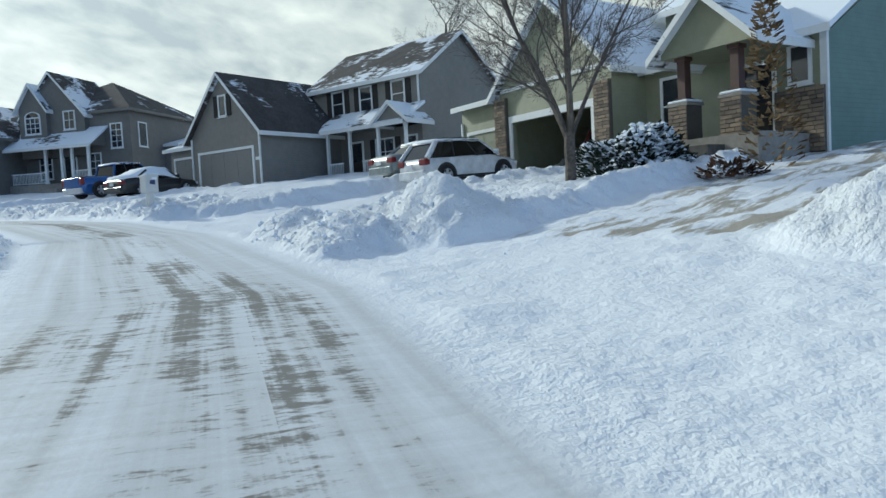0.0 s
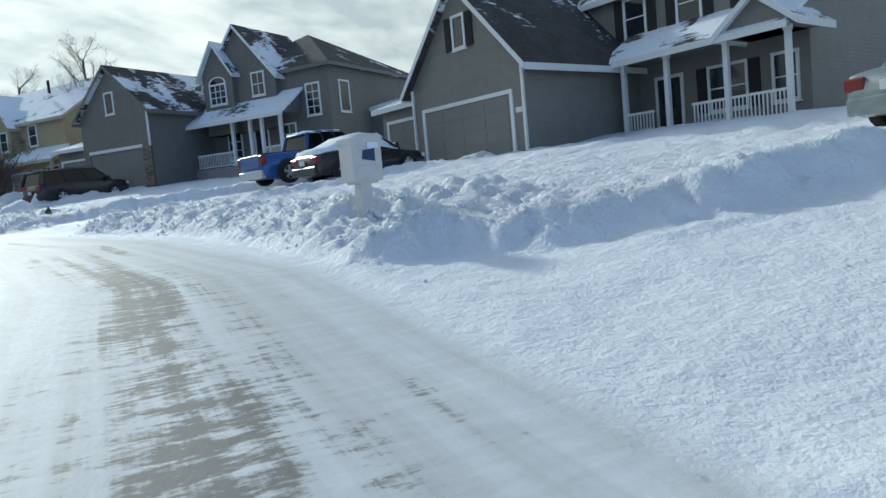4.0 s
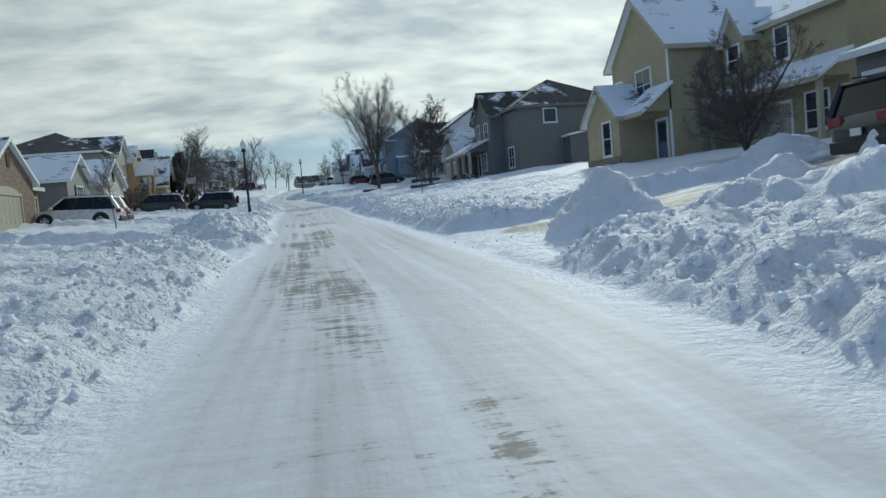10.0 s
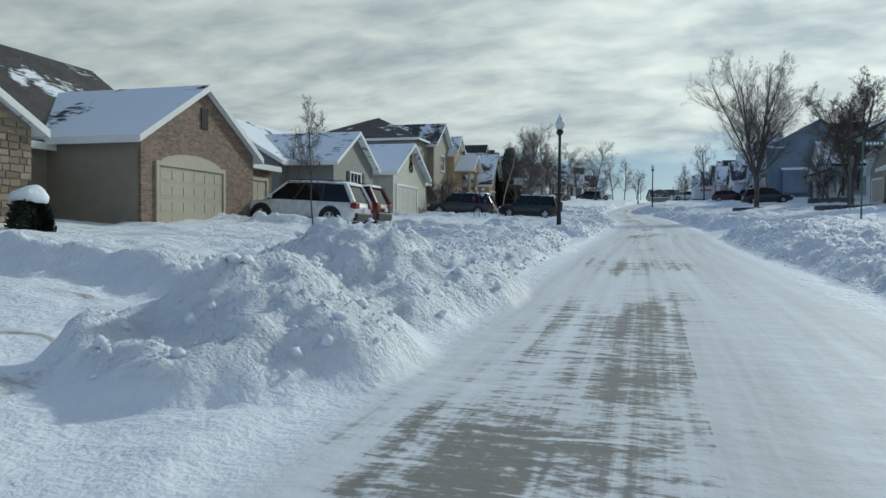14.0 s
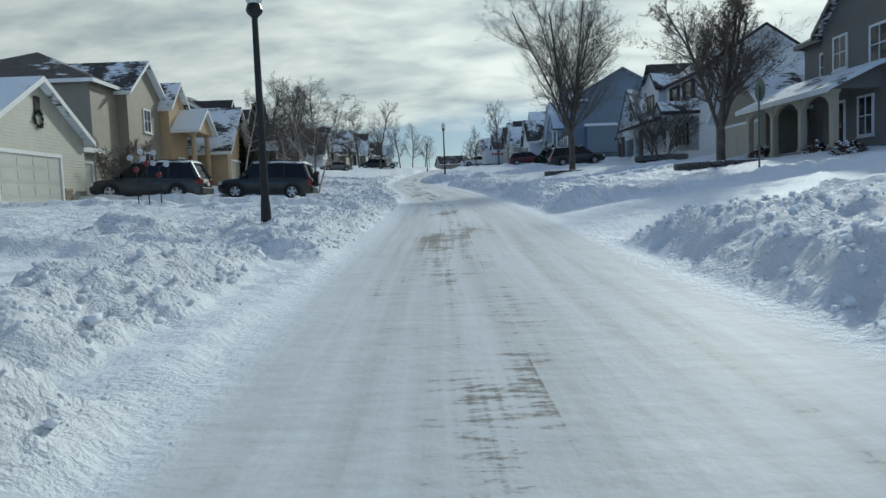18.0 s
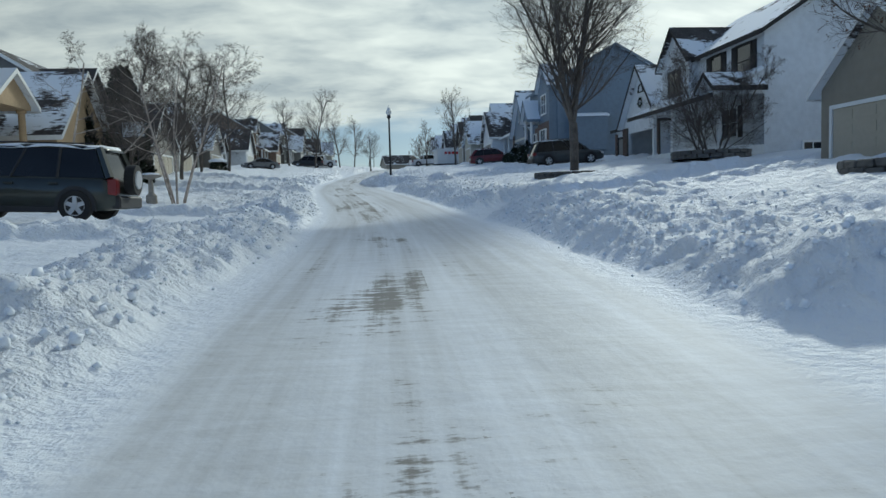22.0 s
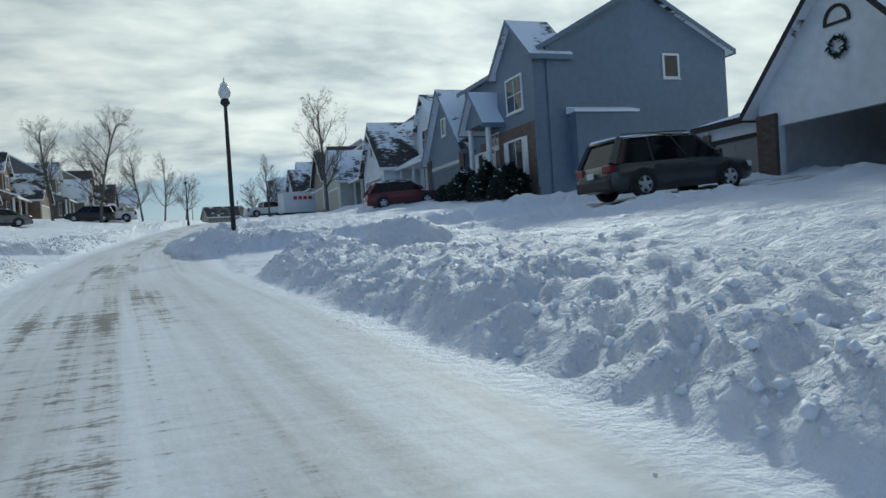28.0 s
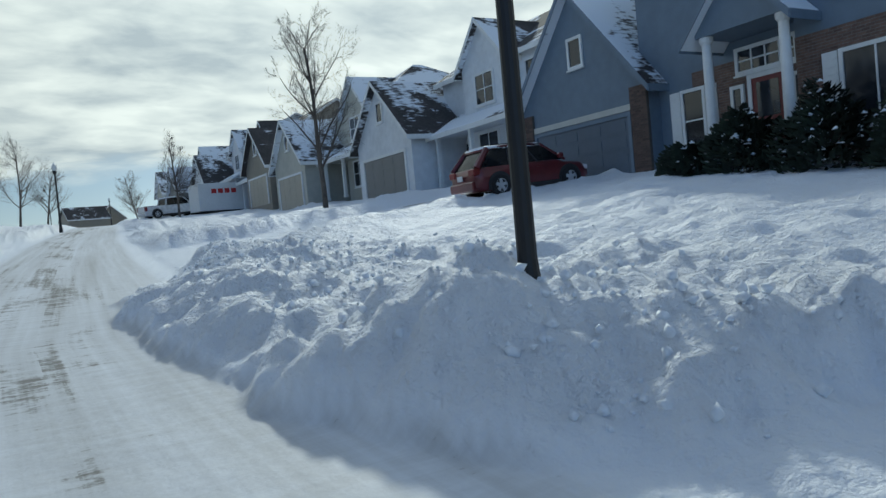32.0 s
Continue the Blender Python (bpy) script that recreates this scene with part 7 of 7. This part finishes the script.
def signs():
    t = thing("street_sign", pose(33.72, 82.97, tz(33.72, 82.97)), "green street-name blades on a thin post", "sign")
    bm = bmesh.new()
    add_tube(bm, (0, 0, -0.3), (0, 0, 3.35), 0.035, 0.035, 8)
    part("post", bm, M["sign"], t)
    b = part("blade", boxes((0.04, 0.80, -0.012, 0.012, 3.08, 3.28)), M["sign"], t)
    bm = bmesh.new()
    for k, w in enumerate((0.10, 0.09, 0.12, 0.08, 0.10)):
        add_box(bm, 0.11 + k * 0.125, 0.11 + k * 0.125 + w * 0.8, -0.016, -0.012, 3.13, 3.23)
    part("letter_bar", bm, M["trim"], b)
    part("blade", boxes((-0.012, 0.012, 0.04, 0.76, 3.30, 3.48)), M["sign"], t)
    t = thing("stop_sign", pose(36.27, 94.28, tz(36.27, 94.28)), "stop sign seen edge-on on a thin post", "sign")
    bm = bmesh.new()
    add_tube(bm, (0, 0, -0.3), (0, 0, 3.0), 0.035, 0.03, 8)
    part("post", bm, M["sign"], t)
    pts = [(0.38 * math.cos(math.pi / 8 + k * math.pi / 4), 2.85 + 0.38 * math.sin(math.pi / 8 + k * math.pi / 4)) for k in range(8)]
    pl = part("plate", prism(pts, "x", 0.035, 0.045), M["sign"], t)
    part("plate_face", prism(pts, "x", 0.0455, 0.048), M["red_paint"], pl)


def stone_ring(x, y, r, seed, n=26, lift=0.02):
    rnd = random.Random(seed)
    z = tz(x, y) + lift
    t = thing("stone_bed", pose(x, y, z), "low ring of stacked stones round a tree", "garden bed")
    for row in range(2):
        for k in range(n):
            a = 2 * math.pi * (k + 0.5 * row) / n
            bm = bmesh.new()
            l, w, hgt = 2 * math.pi * r / n * 0.47, 0.14, 0.09
            add_box(bm, -w, w, -l, l, 0, hgt * 2, bevel=0.03)
            for v in bm.verts:
                v.co += Vector((rnd.uniform(-0.02, 0.02), rnd.uniform(-0.02, 0.02), rnd.uniform(-0.015, 0.015)))
            bm.transform(pose(r * math.cos(a), r * math.sin(a), row * 0.18 + 0.02, 0, 0, math.degrees(a)))
            part("stone", bm, M["rock"], t)
    bm = bmesh.new()
    lathe([(r - 0.1, 0.05), (r - 0.2, 0.36), (r * 0.5, 0.42), (0.05, 0.46)], 24, bm)
    part("bed_snow", bm, M["snow_cap"], t)


def garden_things():
    t = thing("birdbath", pose(17.4, 115.9, tz(17.4, 115.9)), "grey stone birdbath with a snow-filled bowl", "birdbath")
    part("pedestal", lathe([(0.22, -0.1), (0.2, 0.4), (0.10, 0.5), (0.09, 1.0), (0.14, 1.05)], 14), M["concrete"], t)
    part("bowl", lathe([(0.12, 1.03), (0.40, 1.12), (0.44, 1.18), (0.40, 1.19)], 18), M["concrete"], t)
    part("snow", lathe([(0.40, 1.185), (0.30, 1.25), (0.05, 1.28)], 16), M["snow_cap"], t)
    for k, (dx, dy, hh) in enumerate(((0, 0, 1.9), (0.35, 0.1, 1.55), (-0.3, -0.1, 1.7))):
        x, y = 16.3 + dx, 94.1 + dy
        t = thing("garden_stake", pose(x, y, tz(x, y)), "metal garden spinner with round reflectors on a stake", "garden ornament", "garden stakes")
        bm = bmesh.new()
        add_tube(bm, (0, 0, -0.1), (0, 0, hh), 0.022, 0.015, 6)
        part("stake", bm, M["iron"], t)
        for a in (0.4, 2.5, 4.6):
            bm = bmesh.new()
            px, pz = 0.24 * math.cos(a), hh + 0.24 * math.sin(a)
            add_tube(bm, (px, -0.02, pz), (px, 0.02, pz), 0.09, 0.09, 12)
            part("reflector", bm, M["alloy"] if a < 3 else M["red_lens"], t)
        bm = bmesh.new()
        for a in (0.4, 2.5, 4.6):
            add_tube(bm, (0, 0, hh), (0.24 * math.cos(a), 0, hh + 0.24 * math.sin(a)), 0.01, 0.01, 5)
        part("arm", bm, M["iron"], t)
    x, y = 13.6, 127.0
    t = thing("basketball_hoop", pose(x, y, tz(x, y)), "portable basketball hoop with a clear framed backboard", "basketball hoop")
    bm = bmesh.new()
    add_tube(bm, (0, 0, -0.1), (0, 0, 2.9), 0.05, 0.05, 8)
    add_tube(bm, (0, 0, 2.8), (0, -0.5, 3.1), 0.04, 0.04, 6)
    part("pole", bm, M["iron"], t)
    part("backboard", boxes((-0.55, 0.55, -0.54, -0.5, 2.75, 3.5), bevel=0.01), M["plate"], t)
    part("board_frame", boxes((-0.6, -0.55, -0.56, -0.48, 2.7, 3.55), (0.55, 0.6, -0.56, -0.48, 2.7, 3.55), (-0.55, 0.55, -0.56, -0.48, 2.7, 2.75), (-0.55, 0.55, -0.56, -0.48, 3.5, 3.55)), M["iron"], t)
    # moving container with plain red bars for its lettering
    t = thing("storage_container", pose(39.0, 207.0, gz(39.0, 207.0) + 0.05, 0, 0, 10), "white portable storage container with red lettering bars", "container")
    part("box", boxes((-2.4, 2.4, -1.2, 1.2, 0.05, 2.5), bevel=0.04), M["trim"], t)
    bm = bmesh.new()
    for k in range(4):
        add_box(bm, -1.2 + k * 0.62, -0.75 + k * 0.62, -1.225, -1.2, 1.6, 2.0)
    part("letter_bar", bm, M["red_paint"], t)
    part("skid", boxes((-2.4, 2.4, -1.1, -0.8, -0.1, 0.05), (-2.4, 2.4, 0.8, 1.1, -0.1, 0.05)), M["dark"], t)
    # wreaths over the garage doors
    for wx, wy, wz, rot, rr in ((43.32, 133.2, 4.05, 90, 0.26), (10.55, 98.8, 3.55, 90, 0.28)):
        base = tz(43.5, 126) - 0.1 if wx > 20 else tz(10.4, 93) - 0.05
        t = thing("wreath", pose(wx, wy, base + wz, 0, 0, rot), "dark evergreen wreath hung on a gable", "wreath", "wreaths")
        rnd = random.Random(int(wy))
        bm = bmesh.new()
        for k in range(260):
            a = rnd.uniform(0, 2 * math.pi)
            c = Vector((rr * math.cos(a), 0, rr * math.sin(a)))
            d = Vector((rnd.uniform(-1, 1), rnd.uniform(-0.6, 0.6), rnd.uniform(-1, 1))) * 0.16
            s = Vector((rnd.uniform(-1, 1), rnd.uniform(-1, 1), rnd.uniform(-1, 1))) * 0.03
            bm.faces.new([bm.verts.new(p) for p in (c - s, c + s, c + d)])
        part("sprays", bm, M["needle"], t)


def snow_clods():
    """Loose lumps that broke from the plough banks, thickest on their faces and crowns."""
    rng = np.random.RandomState(99)
    ico = np.array([(0, 0, 1), (0.9, 0, 0.3), (0.28, 0.85, 0.35), (-0.72, 0.53, 0.3), (-0.72, -0.53, 0.35), (0.28, -0.85, 0.3), (0, 0, -0.6)])
    tri = np.array([(0, 1, 2), (0, 2, 3), (0, 3, 4), (0, 4, 5), (0, 5, 1), (6, 2, 1), (6, 3, 2), (6, 4, 3), (6, 5, 4), (6, 1, 5)])
    segs = [(a, b) for a, b in zip(ROAD, ROAD[1:]) if -2 < b[1] < 170]
    lens = np.array([math.hypot(b[0] - a[0], b[1] - a[1]) for a, b in segs])
    n = 42000
    pick = rng.choice(len(segs), n, p=lens / lens.sum())
    a, b = np.array([q[0] for q in segs])[pick], np.array([q[1] for q in segs])[pick]
    t = rng.rand(n)[:, None]
    p, d = a + t * (b - a), (b - a)[:, :2]
    d = d / np.hypot(d[:, 0], d[:, 1])[:, None]
    side = rng.choice((-1.0, 1.0), n)
    off = road_edge(side, p[:, 1]) + np.where(rng.rand(n) < 0.12, rng.uniform(-0.5, 0.3, n), rng.gamma(2.0, 0.75, n))
    x, y = p[:, 0] + side * off * d[:, 1], p[:, 1] - side * off * d[:, 0]
    z, lump = ground(x, y, True)
    keep = rng.rand(n) < np.clip(lump * 1.2, 0.02, 1)
    x, y, z = x[keep], y[keep], z[keep]
    m = len(x)
    s_ = (0.014 + 0.060 * rng.rand(m) ** 3.2) * np.clip(0.45 + lump[keep], 0.45, 1)
    ang = rng.uniform(0, 2 * math.pi, m)
    v = ico[None] * rng.uniform(0.65, 1.35, (m, 7, 1)) * s_[:, None, None]
    tilt = rng.uniform(-0.8, 0.8, m)
    ct, st_, ca, sa = np.cos(tilt)[:, None], np.sin(tilt)[:, None], np.cos(ang)[:, None], np.sin(ang)[:, None]
    vx, vy, vz = v[..., 0], v[..., 1] * ct - v[..., 2] * st_, v[..., 1] * st_ + v[..., 2] * ct
    co = np.stack([vx * ca - vy * sa + x[:, None], vx * sa + vy * ca + y[:, None], vz + (z + s_ * 0.15)[:, None]], -1).reshape(-1, 3)
    faces = (tri[None] + 7 * np.arange(m)[:, None, None]).reshape(-1, 3)
    me = bpy.data.meshes.new("snow_clods")
    me.vertices.add(len(co))
    me.vertices.foreach_set("co", co.reshape(-1))
    me.loops.add(faces.size)
    me.loops.foreach_set("vertex_index", faces.reshape(-1))
    me.polygons.add(len(faces))
    me.polygons.foreach_set("loop_start", np.arange(0, faces.size, 3))
    me.polygons.foreach_set("loop_total", np.full(len(faces), 3))
    me.update()
    me.materials.append(M["snow_cap"])
    tagged(new("snow_clods", me), "loose lumps of broken snow along the ploughed banks", "snow", kind="stuff")


parcel_mailbox()
hydrant()
signs()
stone_ring(36.1, 123.5, 1.9, 1, 26, -0.14)
stone_ring(38.4, 102.4, 1.9, 2, 26, -0.02)
stone_ring(41.3, 119.3, 1.6, 3, 20, 0.2)
garden_things()
snow_clods()
